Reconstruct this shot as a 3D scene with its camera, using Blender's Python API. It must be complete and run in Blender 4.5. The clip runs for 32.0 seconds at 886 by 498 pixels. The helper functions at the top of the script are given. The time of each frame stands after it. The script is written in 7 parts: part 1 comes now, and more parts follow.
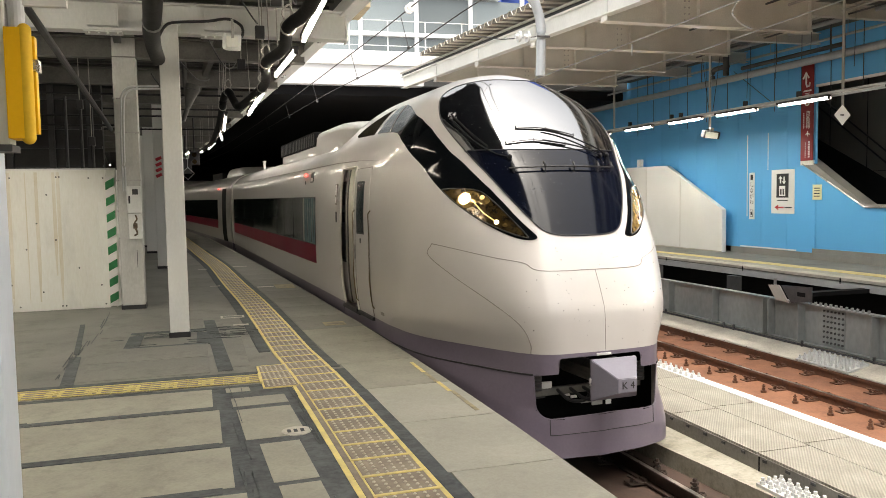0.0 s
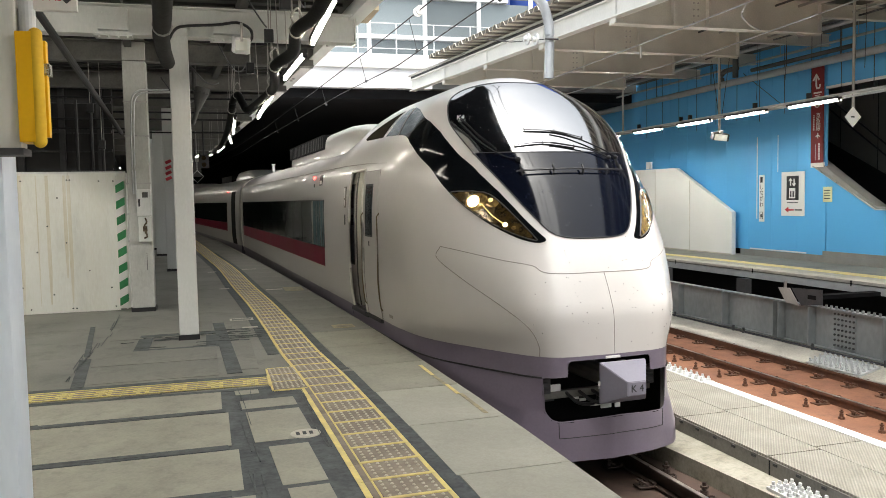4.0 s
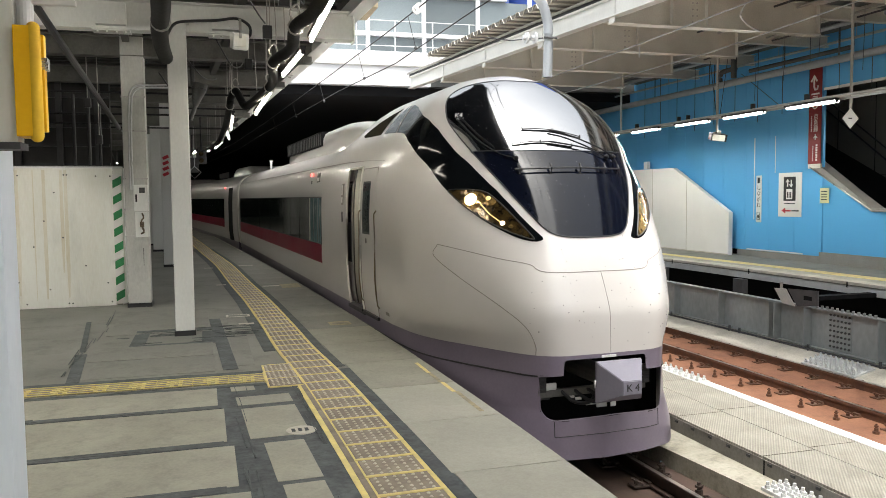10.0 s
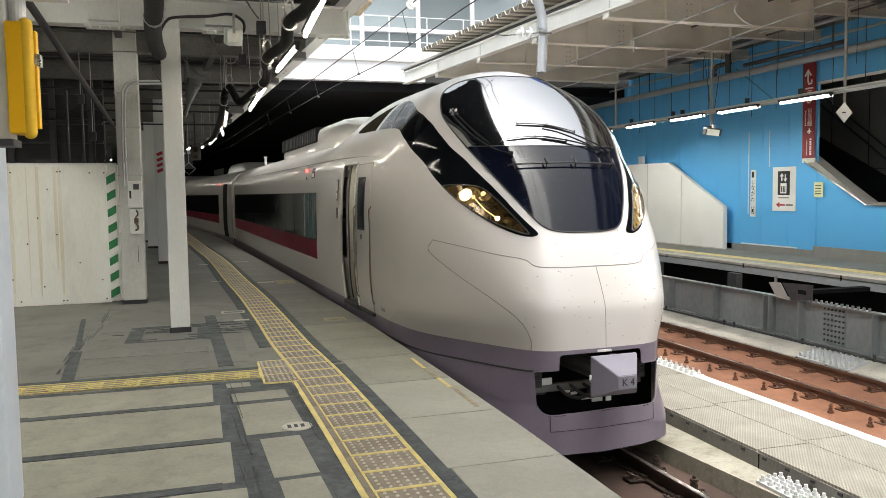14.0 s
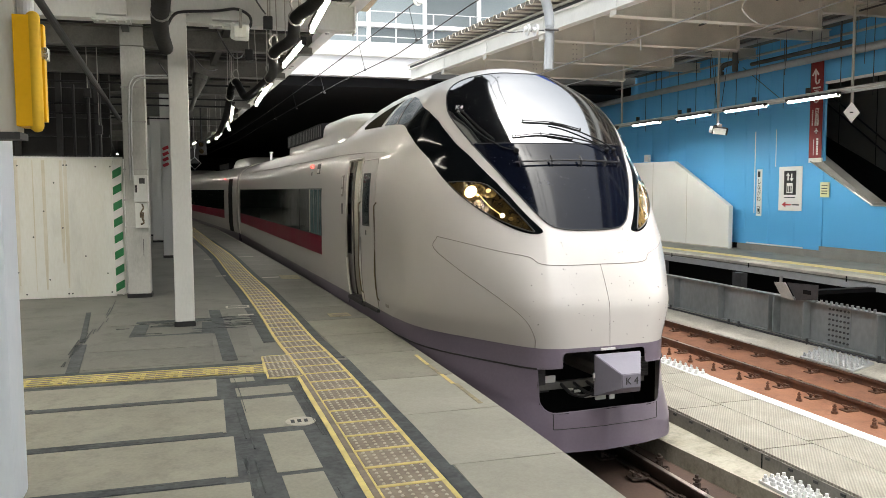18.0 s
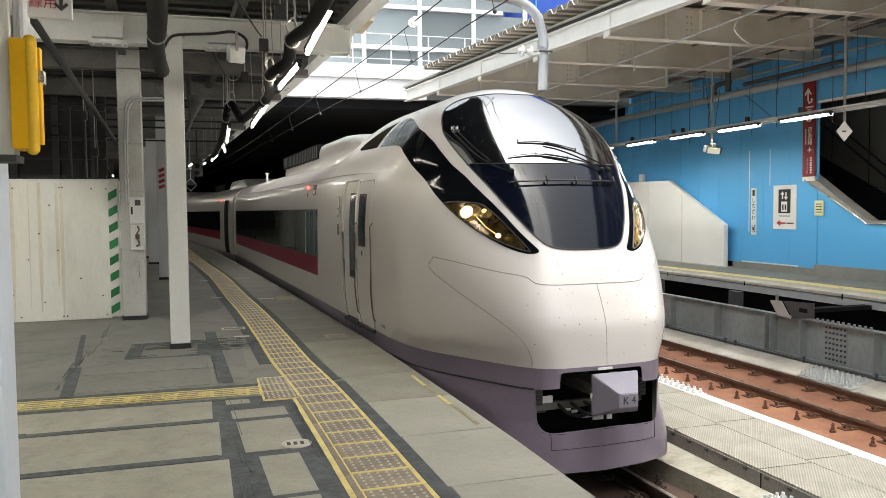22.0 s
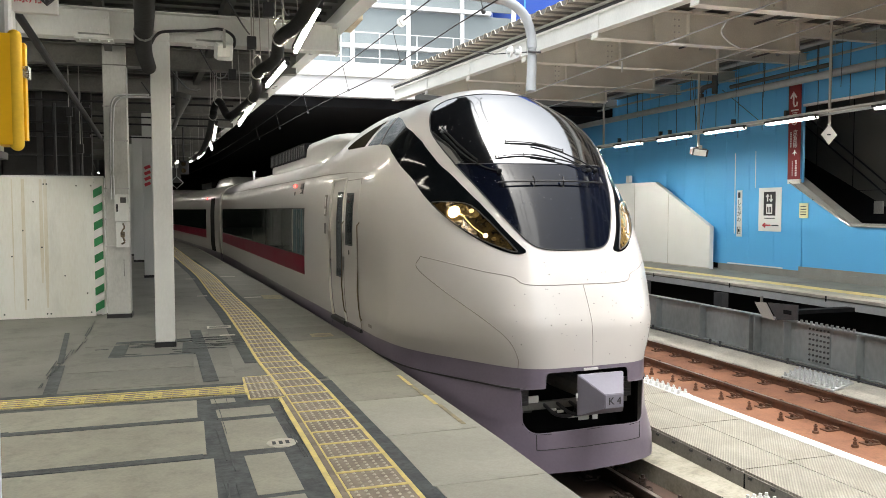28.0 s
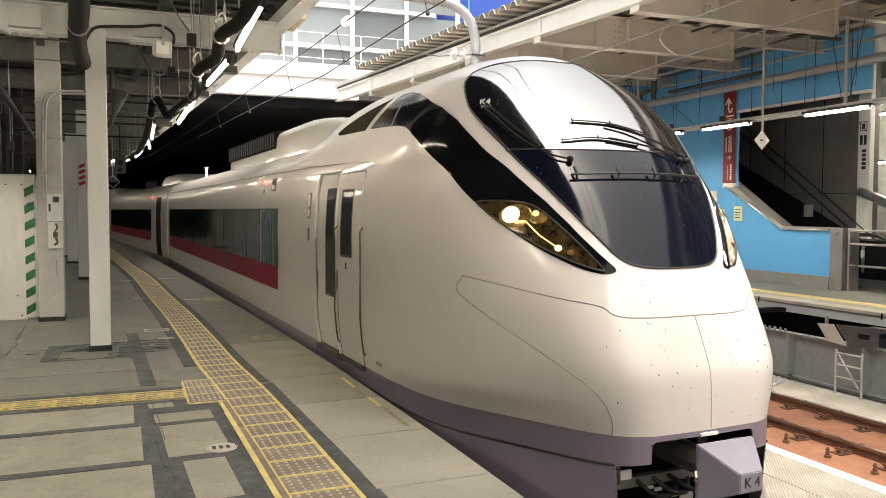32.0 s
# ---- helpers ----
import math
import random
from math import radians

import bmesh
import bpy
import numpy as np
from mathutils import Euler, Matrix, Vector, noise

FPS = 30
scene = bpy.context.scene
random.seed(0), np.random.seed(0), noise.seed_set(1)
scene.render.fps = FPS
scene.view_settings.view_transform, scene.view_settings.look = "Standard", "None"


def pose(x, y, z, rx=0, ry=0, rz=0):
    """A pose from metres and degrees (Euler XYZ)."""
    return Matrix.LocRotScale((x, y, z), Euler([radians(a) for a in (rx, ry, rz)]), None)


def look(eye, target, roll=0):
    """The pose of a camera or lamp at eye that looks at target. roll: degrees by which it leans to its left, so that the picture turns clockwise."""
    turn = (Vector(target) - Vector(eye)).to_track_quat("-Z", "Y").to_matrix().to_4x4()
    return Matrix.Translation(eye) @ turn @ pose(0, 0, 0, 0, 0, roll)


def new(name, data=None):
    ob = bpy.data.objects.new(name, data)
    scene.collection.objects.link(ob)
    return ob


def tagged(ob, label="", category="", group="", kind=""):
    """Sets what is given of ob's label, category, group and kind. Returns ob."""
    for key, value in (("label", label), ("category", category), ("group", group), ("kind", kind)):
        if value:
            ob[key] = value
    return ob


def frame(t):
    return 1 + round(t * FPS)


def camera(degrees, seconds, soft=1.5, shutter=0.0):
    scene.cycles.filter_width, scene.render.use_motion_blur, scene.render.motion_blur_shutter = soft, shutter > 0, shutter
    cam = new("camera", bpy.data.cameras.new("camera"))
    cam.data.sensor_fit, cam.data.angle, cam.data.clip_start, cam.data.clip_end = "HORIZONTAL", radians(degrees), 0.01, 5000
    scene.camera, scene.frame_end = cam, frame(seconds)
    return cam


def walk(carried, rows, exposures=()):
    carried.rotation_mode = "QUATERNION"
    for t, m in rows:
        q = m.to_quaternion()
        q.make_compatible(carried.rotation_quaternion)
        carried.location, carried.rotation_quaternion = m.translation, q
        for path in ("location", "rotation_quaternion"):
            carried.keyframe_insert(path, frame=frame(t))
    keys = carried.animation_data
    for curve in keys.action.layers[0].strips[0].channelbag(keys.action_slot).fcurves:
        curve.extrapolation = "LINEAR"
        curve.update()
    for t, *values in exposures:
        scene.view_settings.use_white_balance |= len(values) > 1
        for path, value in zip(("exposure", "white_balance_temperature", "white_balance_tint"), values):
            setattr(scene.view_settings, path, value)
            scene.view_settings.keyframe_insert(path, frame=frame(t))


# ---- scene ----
# ---- camera ----
# seconds and the camera's Euler angles; it stands on the platform and only turns
PATH = [
    (0, 86.169, 1.002, -16.894), (0.5, 86.168, 1.160, -16.801), (1, 86.156, 1.256, -16.712),
    (1.5, 86.158, 1.342, -16.644), (2, 86.163, 1.329, -16.565), (2.5, 86.194, 1.301, -16.493),
    (3, 86.246, 1.203, -16.413), (3.5, 86.293, 1.088, -16.348), (5.5, 86.600, 1.138, -16.158),
    (6, 86.567, 1.076, -16.246), (6.5, 86.490, 0.997, -16.382), (7, 86.415, 0.914, -16.510),
    (7.5, 86.372, 0.875, -16.574), (8, 86.375, 0.878, -16.548), (8.5, 86.401, 0.821, -16.505),
    (9, 86.362, 0.721, -16.473), (9.5, 86.312, 0.646, -16.466), (10, 86.222, 0.578, -16.458),
    (10.5, 86.160, 0.610, -16.481), (11, 86.119, 0.706, -16.526), (11.5, 86.128, 0.799, -16.573),
    (12, 86.093, 0.853, -16.629), (12.5, 86.025, 0.882, -16.692), (13, 85.945, 0.869, -16.761),
    (13.5, 85.910, 0.832, -16.811), (14, 85.892, 0.783, -16.822), (14.5, 85.875, 0.621, -16.813),
    (16.5, 85.641, 0.320, -16.598), (17, 85.587, 0.288, -16.528), (17.5, 85.581, 0.277, -16.483),
    (18, 85.659, 0.287, -16.449), (18.5, 85.782, 0.299, -16.435), (19, 85.942, 0.316, -16.446),
    (19.5, 86.116, 0.357, -16.502), (20, 86.319, 0.396, -16.557), (20.5, 86.527, 0.447, -16.634),
    (21, 86.775, 0.502, -16.668), (21.5, 86.988, 0.569, -16.698), (22, 87.122, 0.586, -16.752),
    (22.5, 87.172, 0.556, -16.826), (23, 87.137, 0.500, -16.943), (23.5, 87.114, 0.463, -17.018),
    (24, 87.102, 0.393, -17.036), (24.5, 87.112, 0.346, -17.028), (25, 87.132, 0.328, -17.015),
    (25.5, 87.150, 0.286, -17.067), (27.5, 87.135, 0.170, -17.612), (28, 87.098, 0.145, -17.664),
    (28.5, 87.015, 0.129, -17.683), (29, 86.953, 0.105, -17.714), (29.5, 86.920, 0.058, -17.869),
    (30, 86.902, 0.014, -18.210), (30.5, 86.933, -0.042, -18.780), (31, 87.006, -0.056, -19.608),
    (31.5, 87.098, -0.100, -20.620), (32, 87.206, -0.134, -21.713),
]

cam = camera(58.5, 32.0, soft=0.35)
walk(cam, [(t, pose(0, 0, 1.6, a, b, c)) for t, a, b, c in PATH],
     exposures=[(0, 1.61, 7050, 9), (1.6, 1.60, 7000, 9), (2.4, 1.55, 6560, 7), (25.5, 1.55, 6560, 7),
                (27.4, 1.60, 6560, 7), (29.2, 1.64, 6650, 8), (30.4, 1.67, 7100, 10), (32, 1.77, 7400, 11)])

# ---- world and light ----
world = bpy.data.worlds.new("world")
scene.world = world
world.use_nodes = True
wn = world.node_tree
sky = wn.nodes.new("ShaderNodeTexSky")
sky.sky_type = 'NISHITA'
sky.sun_disc = False
sky.sun_elevation, sky.sun_rotation = radians(80), radians(200)
sky.air_density, sky.dust_density = 1.0, 6.0
haze = wn.nodes.new("ShaderNodeHueSaturation")
haze.inputs["Saturation"].default_value = 0.3
wn.links.new(sky.outputs[0], haze.inputs["Color"])
wn.links.new(haze.outputs[0], wn.nodes["Background"].inputs[0])
wn.nodes["Background"].inputs[1].default_value = 0.18

sun = new("sun", bpy.data.lights.new("sun", 'SUN'))
sun.data.energy, sun.data.angle, sun.data.color = 0.80, radians(45), (1.0, 0.97, 0.92)
sun.matrix_world = look((-4, -11, 24), (0, 0, 0))


# ---- materials ----
def mat(name, c1, c2=None, rough=0.6, metal=0.0, scale=3.0, bump=0.0, fine=40.0, streak=0.0, vary=0.0, coat=0.0, spec=0.5, ior=1.5, grime=0.0):
    """A surface that wanders between two colours at two scales, with relief."""
    m = bpy.data.materials.new(name)
    m.use_nodes = True
    t = m.node_tree
    n, l = t.nodes, t.links
    s = n["Principled BSDF"]
    c2 = c2 or tuple(v * 0.8 for v in c1)
    co = n.new("ShaderNodeTexCoord")
    mp = n.new("ShaderNodeMapping")
    mp.inputs["Scale"].default_value = (1, 1, 1 - 0.9 * streak)
    l.new(co.outputs["Object"], mp.inputs[0])
    big = n.new("ShaderNodeTexNoise")
    big.inputs["Scale"].default_value, big.inputs["Detail"].default_value = scale, 5
    l.new(mp.outputs[0], big.inputs[0])
    small = n.new("ShaderNodeTexNoise")
    small.inputs["Scale"].default_value, small.inputs["Detail"].default_value = fine, 3
    l.new(mp.outputs[0], small.inputs[0])
    mixv = n.new("ShaderNodeMath")
    mixv.operation = 'MULTIPLY_ADD'
    mixv.inputs[1].default_value = 0.35
    l.new(small.outputs[0], mixv.inputs[0])
    sc = n.new("ShaderNodeMath")
    sc.operation = 'MULTIPLY'
    sc.inputs[1].default_value = 0.65
    l.new(big.outputs[0], sc.inputs[0])
    l.new(sc.outputs[0], mixv.inputs[2])
    ramp = n.new("ShaderNodeValToRGB")
    ramp.color_ramp.elements[0].position, ramp.color_ramp.elements[1].position = 0.36, 0.64
    ramp.color_ramp.elements[0].color, ramp.color_ramp.elements[1].color = (*c2, 1), (*c1, 1)
    l.new(mixv.outputs[0], ramp.inputs[0])
    out = ramp.outputs[0]
    if grime:
        # blots and scuffs of their own shape
        gn = n.new("ShaderNodeTexNoise")
        gn.inputs["Scale"].default_value, gn.inputs["Detail"].default_value, gn.inputs["Roughness"].default_value = scale * 2.3, 9, 0.72
        l.new(mp.outputs[0], gn.inputs[0])
        gr = n.new("ShaderNodeMapRange")
        gr.inputs[1].default_value, gr.inputs[2].default_value = 0.50, 0.68
        gr.inputs[3].default_value, gr.inputs[4].default_value = 1.0, 1.0 - grime
        l.new(gn.outputs[0], gr.inputs[0])
        gm = n.new("ShaderNodeMix")
        gm.data_type, gm.blend_type = 'RGBA', 'MULTIPLY'
        gm.inputs[0].default_value = 1.0
        l.new(out, gm.inputs[6])
        l.new(gr.outputs[0], gm.inputs[7])
        out = gm.outputs[2]
    if vary:
        info = n.new("ShaderNodeObjectInfo")
        hsv = n.new("ShaderNodeHueSaturation")
        mr = n.new("ShaderNodeMapRange")
        mr.inputs[3].default_value, mr.inputs[4].default_value = 1 - vary, 1 + vary
        l.new(info.outputs["Random"], mr.inputs[0])
        l.new(mr.outputs[0], hsv.inputs["Value"])
        l.new(out, hsv.inputs["Color"])
        out = hsv.outputs[0]
    l.new(out, s.inputs["Base Color"])
    rr = n.new("ShaderNodeMapRange")
    rr.inputs[3].default_value, rr.inputs[4].default_value = max(rough - 0.1, 0.02), min(rough + 0.1, 1)
    l.new(mixv.outputs[0], rr.inputs[0])
    l.new(rr.outputs[0], s.inputs["Roughness"])
    s.inputs["Metallic"].default_value = metal
    s.inputs["IOR"].default_value = ior
    s.inputs["Coat Weight"].default_value = coat
    s.inputs["Coat Roughness"].default_value = 0.06
    s.inputs["Specular IOR Level"].default_value = spec
    if bump:
        b = n.new("ShaderNodeBump")
        b.inputs["Strength"].default_value, b.inputs["Distance"].default_value = bump, 0.01
        l.new(mixv.outputs[0], b.inputs["Height"])
        l.new(b.outputs[0], s.inputs["Normal"])
    return m


def glow(name, colour, strength):
    m = bpy.data.materials.new(name)
    m.use_nodes = True
    s = m.node_tree.nodes["Principled BSDF"]
    s.inputs["Base Color"].default_value = (*colour, 1)
    s.inputs["Emission Color"].default_value = (*colour, 1)
    s.inputs["Emission Strength"].default_value = strength
    return m


def glass(name, colour, rough=0.03, alpha=1.0):
    m = bpy.data.materials.new(name)
    m.use_nodes = True
    s = m.node_tree.nodes["Principled BSDF"]
    s.inputs["Base Color"].default_value = (*colour, 1)
    s.inputs["Roughness"].default_value = rough
    s.inputs["IOR"].default_value = 1.5
    s.inputs["Transmission Weight"].default_value = alpha
    return m


M_PANEL = mat("floor_panel_grey", (0.425, 0.415, 0.347), (0.33, 0.32, 0.265), 0.75, scale=1.6, bump=0.15, fine=60, vary=0.06, grime=0.16)
M_ASPHALT = mat("floor_dark_grey", (0.08, 0.085, 0.086), (0.045, 0.048, 0.05), 0.75, scale=2.5, bump=0.3, fine=50, spec=0.3)
M_FLOOR = mat("floor_worn_grey", (0.225, 0.224, 0.195), (0.155, 0.154, 0.136), 0.7, scale=0.9, bump=0.2, fine=45, grime=0.3)
M_PATCH = mat("repair_patch_dark", (0.118, 0.128, 0.130), (0.05, 0.057, 0.060), 0.7, scale=5, bump=0.5, fine=26, grime=0.35, spec=0.3)
M_PANELL = mat("floor_panel_brown_grey", (0.345, 0.335, 0.27), (0.26, 0.25, 0.20), 0.72, scale=2.2, bump=0.2, fine=50, vary=0.08, grime=0.22)
M_TAN = mat("tactile_tan", (0.30, 0.25, 0.19), (0.20, 0.165, 0.125), 0.7, scale=6, bump=0.2, vary=0.12)
M_DOME = mat("tactile_dome_worn", (0.60, 0.56, 0.46), (0.42, 0.37, 0.28), 0.6, scale=8)
M_YEL = mat("yellow_paint_worn", (0.80, 0.665, 0.235), (0.58, 0.475, 0.20), 0.6, scale=9, bump=0.1)
M_FADE = mat("faded_yellow_paint", (0.40, 0.34, 0.19), (0.22, 0.20, 0.14), 0.65, scale=6, grime=0.4)
M_YELBOX = mat("yellow_plastic", (0.95, 0.53, 0.012), (0.88, 0.48, 0.010), 0.45, scale=2, spec=0.25)
M_YELPAD = mat("yellow_foam", (0.86, 0.54, 0.03), (0.76, 0.46, 0.025), 0.7, scale=5, bump=0.1)
M_POST = mat("blue_white_paint", (0.78, 0.84, 0.92), (0.70, 0.76, 0.85), 0.4, scale=1.2, streak=0.8)
M_STAIN = mat("yellow_brown_stain", (0.76, 0.73, 0.63), (0.62, 0.57, 0.43), 0.55, scale=3, streak=0.9)
M_WHITE = mat("white_steel_paint", (0.76, 0.765, 0.735), (0.66, 0.665, 0.635), 0.45, scale=1.5, bump=0.05, streak=0.6)
# White steel paint taken darker, for the shade under the opposite canopy.
M_BEAM = mat("white_beam_shaded", (0.70, 0.672, 0.60), (0.54, 0.518, 0.46), 0.5, scale=1.3, bump=0.05)
M_CREAM = mat("cream_panel_paint", (0.82, 0.82, 0.765), (0.73, 0.715, 0.63), 0.5, scale=1.5, bump=0.06, streak=0.85, grime=0.12)
M_GREYW = mat("grey_white_steel", (0.44, 0.43, 0.39), (0.34, 0.33, 0.30), 0.5, scale=1.6, bump=0.05)
M_COL = mat("column_grey_paint", (0.57, 0.57, 0.535), (0.45, 0.45, 0.42), 0.5, scale=1.6, bump=0.05, grime=0.2, streak=0.6)
M_DULL = mat("dull_and_shaded_steel", (0.21, 0.205, 0.185), (0.14, 0.137, 0.125), 0.55, scale=1.6, bump=0.05, grime=0.3)
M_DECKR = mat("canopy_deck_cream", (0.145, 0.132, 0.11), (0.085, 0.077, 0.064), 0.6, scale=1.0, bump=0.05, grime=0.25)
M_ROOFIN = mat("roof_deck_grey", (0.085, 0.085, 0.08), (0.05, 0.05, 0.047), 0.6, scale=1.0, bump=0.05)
M_DIM = mat("dim_backdrop", (0.035, 0.034, 0.032), (0.02, 0.02, 0.019), 0.7, scale=1.5, grime=0.3)
# Near-black for deep shade in halls and voids, and for black parts.
M_DARK = mat("black_and_deep_shade", (0.008, 0.008, 0.009), (0.004, 0.004, 0.005), 0.85, scale=2, spec=0.2)
M_TIMBER = mat("timber_edge", (0.42, 0.34, 0.22), (0.28, 0.22, 0.14), 0.7, scale=3, bump=0.2)
M_CONC = mat("concrete_light", (0.60, 0.57, 0.49), (0.38, 0.355, 0.30), 0.8, scale=1.8, bump=0.3, fine=35)
M_CONCD = mat("concrete_dark", (0.20, 0.19, 0.17), (0.12, 0.115, 0.10), 0.85, scale=1.8, bump=0.3, fine=35)
M_WPAINT = mat("white_line_paint", (0.68, 0.675, 0.65), (0.54, 0.535, 0.51), 0.5, scale=4)
M_SLAB = mat("slab_red_brown", (0.31, 0.14, 0.078), (0.21, 0.09, 0.05), 0.85, scale=2.0, bump=0.3, fine=30, grime=0.3)
M_SLABD = mat("slab_shaded_dark", (0.085, 0.05, 0.035), (0.045, 0.03, 0.024), 0.7, scale=1.5, bump=0.3, fine=30)
M_LEDGE = mat("ledge_stained", (0.34, 0.32, 0.265), (0.215, 0.197, 0.152), 0.85, scale=2.2, bump=0.3, fine=30, grime=0.4)
M_RUSTD = mat("rail_rust_shaded", (0.055, 0.034, 0.026), (0.03, 0.02, 0.016), 0.6, 0.2, scale=6, bump=0.2)
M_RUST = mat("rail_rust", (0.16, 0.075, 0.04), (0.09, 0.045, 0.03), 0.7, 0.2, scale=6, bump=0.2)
M_STEELTOP = mat("rail_head_steel", (0.42, 0.38, 0.34), (0.30, 0.25, 0.21), 0.3, 0.9, scale=6)
M_GIRDER = mat("girder_grey_paint", (0.27, 0.29, 0.29), (0.17, 0.185, 0.185), 0.4, scale=0.9, bump=0.02, fine=12, streak=0.5)
M_BLUE = mat("blue_wall_enamel", (0.105, 0.415, 0.765), (0.105, 0.415, 0.765), 0.42, scale=0.2, vary=0.03, fine=5)
M_RAMP = mat("white_board", (0.82, 0.82, 0.78), (0.76, 0.76, 0.72), 0.5, scale=0.9)
M_SKIRTING = mat("grey_skirting", (0.28, 0.27, 0.25), (0.2, 0.195, 0.18), 0.5, scale=2)
M_STAIRIN = mat("dark_grey_wall", (0.15, 0.142, 0.125), (0.12, 0.112, 0.10), 0.45, scale=1.2)
M_STEEL = mat("brushed_steel", (0.55, 0.54, 0.52), (0.42, 0.41, 0.40), 0.3, 0.9, scale=3)
M_RED = mat("sign_wine_red", (0.24, 0.02, 0.022), (0.21, 0.018, 0.02), 0.4, scale=2)
M_PAPER = mat("sign_white", (0.78, 0.77, 0.74), (0.73, 0.72, 0.69), 0.5, scale=2)
M_PALEY = mat("notice_pale_yellow", (0.74, 0.72, 0.42), (0.68, 0.66, 0.38), 0.5, scale=3)
M_INK = mat("ink_black", (0.02, 0.02, 0.02), (0.015, 0.015, 0.015), 0.5, scale=5)
M_INKRED = mat("ink_red", (0.55, 0.04, 0.06), (0.5, 0.035, 0.05), 0.5, scale=5)
M_BLACK = mat("black_rubber", (0.022, 0.022, 0.024), (0.014, 0.014, 0.015), 0.45, scale=8, bump=0.1)
M_WIPER = mat("black_wiper_paint", (0.012, 0.012, 0.013), (0.008, 0.008, 0.009), 0.6, scale=8, spec=0.2)
M_BLACKH = mat("black_insulation", (0.010, 0.010, 0.010), (0.005, 0.005, 0.005), 0.65, scale=14, spec=0.25, bump=0.5, fine=30)
M_GREEN = mat("green_tape", (0.02, 0.22, 0.07), (0.015, 0.17, 0.055), 0.5, scale=5)
M_GALV = mat("galvanised_pipe", (0.42, 0.44, 0.46), (0.34, 0.36, 0.38), 0.4, 0.5, scale=4)
M_TUBE = glow("tube_white", (1.0, 0.92, 0.81), 37)
M_TUBE4 = glow("tube_white_far", (1.0, 0.95, 0.84), 16)
M_TUBE3 = glow("tube_white_added", (1.0, 0.95, 0.88), 150)
M_TUBE2 = glow("tube_white_bright", (1.0, 0.97, 0.92), 78)
# train
M_BODY = mat("train_cream_paint", (0.61, 0.583, 0.56), (0.59, 0.563, 0.54), 0.36, scale=0.5, coat=0.5, fine=5)
M_SKIRT = mat("train_purple_grey", (0.200, 0.169, 0.218), (0.170, 0.143, 0.187), 0.32, scale=1.5, coat=0.35)
M_COVER = mat("cover_blue_grey", (0.215, 0.205, 0.25), (0.19, 0.18, 0.222), 0.4, scale=1.5)
M_STRIPE = mat("train_wine_stripe", (0.25, 0.006, 0.035), (0.20, 0.005, 0.028), 0.45, scale=1.5, spec=0.3)
M_BLKGL = mat("black_glass", (0.006, 0.007, 0.009), (0.004, 0.005, 0.006), 0.03, scale=2, spec=0.85, ior=2.85)
M_PANELBLK = mat("black_gloss_panel", (0.004, 0.006, 0.013), (0.003, 0.004, 0.009), 0.06, scale=5, spec=0.24)
M_SIDEBLK = mat("black_side_glass", (0.005, 0.006, 0.007), (0.003, 0.004, 0.005), 0.06, scale=2, spec=0.06)
M_SIDEGL = mat("dark_window_glass", (0.022, 0.032, 0.027), (0.007, 0.010, 0.009), 0.05, scale=2.6, spec=0.3)
M_CURTAIN = mat("pale_curtain_behind_glass", (0.15, 0.21, 0.22), (0.10, 0.15, 0.16), 0.06, scale=1.2)
M_DOORGL = mat("door_window_glass", (0.045, 0.062, 0.068), (0.03, 0.042, 0.046), 0.06, scale=1.2)
M_LAMP = glow("headlamp_warm", (1.0, 0.72, 0.36), 3.5)
M_LAMP2 = glow("marker_lamp_warm", (1.0, 0.66, 0.25), 0.35)
M_CABIN = glow("cabin_light", (1.0, 0.93, 0.80), 5)
M_REDLAMP = glow("red_door_lamp", (1.0, 0.05, 0.04), 3)
M_AMBER = mat("lamp_housing_amber", (0.11, 0.07, 0.022), (0.008, 0.006, 0.004), 0.15, 0.5, scale=13, fine=60)
M_SEAM = mat("panel_gap", (0.30, 0.275, 0.25), (0.24, 0.22, 0.20), 0.5, scale=4)
M_INTER = mat("vestibule_panel", (0.30, 0.29, 0.26), (0.24, 0.23, 0.2), 0.5, scale=2)
M_UNDER = mat("underframe_grey", (0.07, 0.07, 0.072), (0.045, 0.045, 0.047), 0.6, 0.2, scale=5, bump=0.1)
M_PLATE = mat("galvanised_plate", (0.62, 0.63, 0.63), (0.52, 0.53, 0.53), 0.4, 0.3, scale=4)
M_FACW = mat("facade_white", (0.72, 0.73, 0.74), (0.66, 0.67, 0.68), 0.5, scale=0.6)
M_FACGL = mat("facade_glass", (0.22, 0.25, 0.26), (0.14, 0.17, 0.18), 0.08, scale=0.3, vary=0.35)
M_FACBL = mat("facade_blue_panel", (0.02, 0.08, 0.42), (0.018, 0.07, 0.38), 0.3, scale=0.5)


# ---- building helpers ----
def box(bm, x0, x1, y0, y1, z0, z1, bevel=0.0, m=None):
    g = bmesh.ops.create_cube(bm, size=1)
    vs = g["verts"]
    for v in vs:
        v.co = Vector(((x0 + x1) / 2 + v.co.x * (x1 - x0), (y0 + y1) / 2 + v.co.y * (y1 - y0), (z0 + z1) / 2 + v.co.z * (z1 - z0)))
    if bevel:
        es = {e for v in vs for e in v.link_edges}
        vs = [v for v in bmesh.ops.bevel(bm, geom=list(es), offset=bevel, segments=2, affect='EDGES', profile=0.6)["verts"]] + [v for v in vs if v.is_valid]
    if m is not None:
        bmesh.ops.transform(bm, matrix=m, verts=list({v for v in vs if v.is_valid}))
    return bm


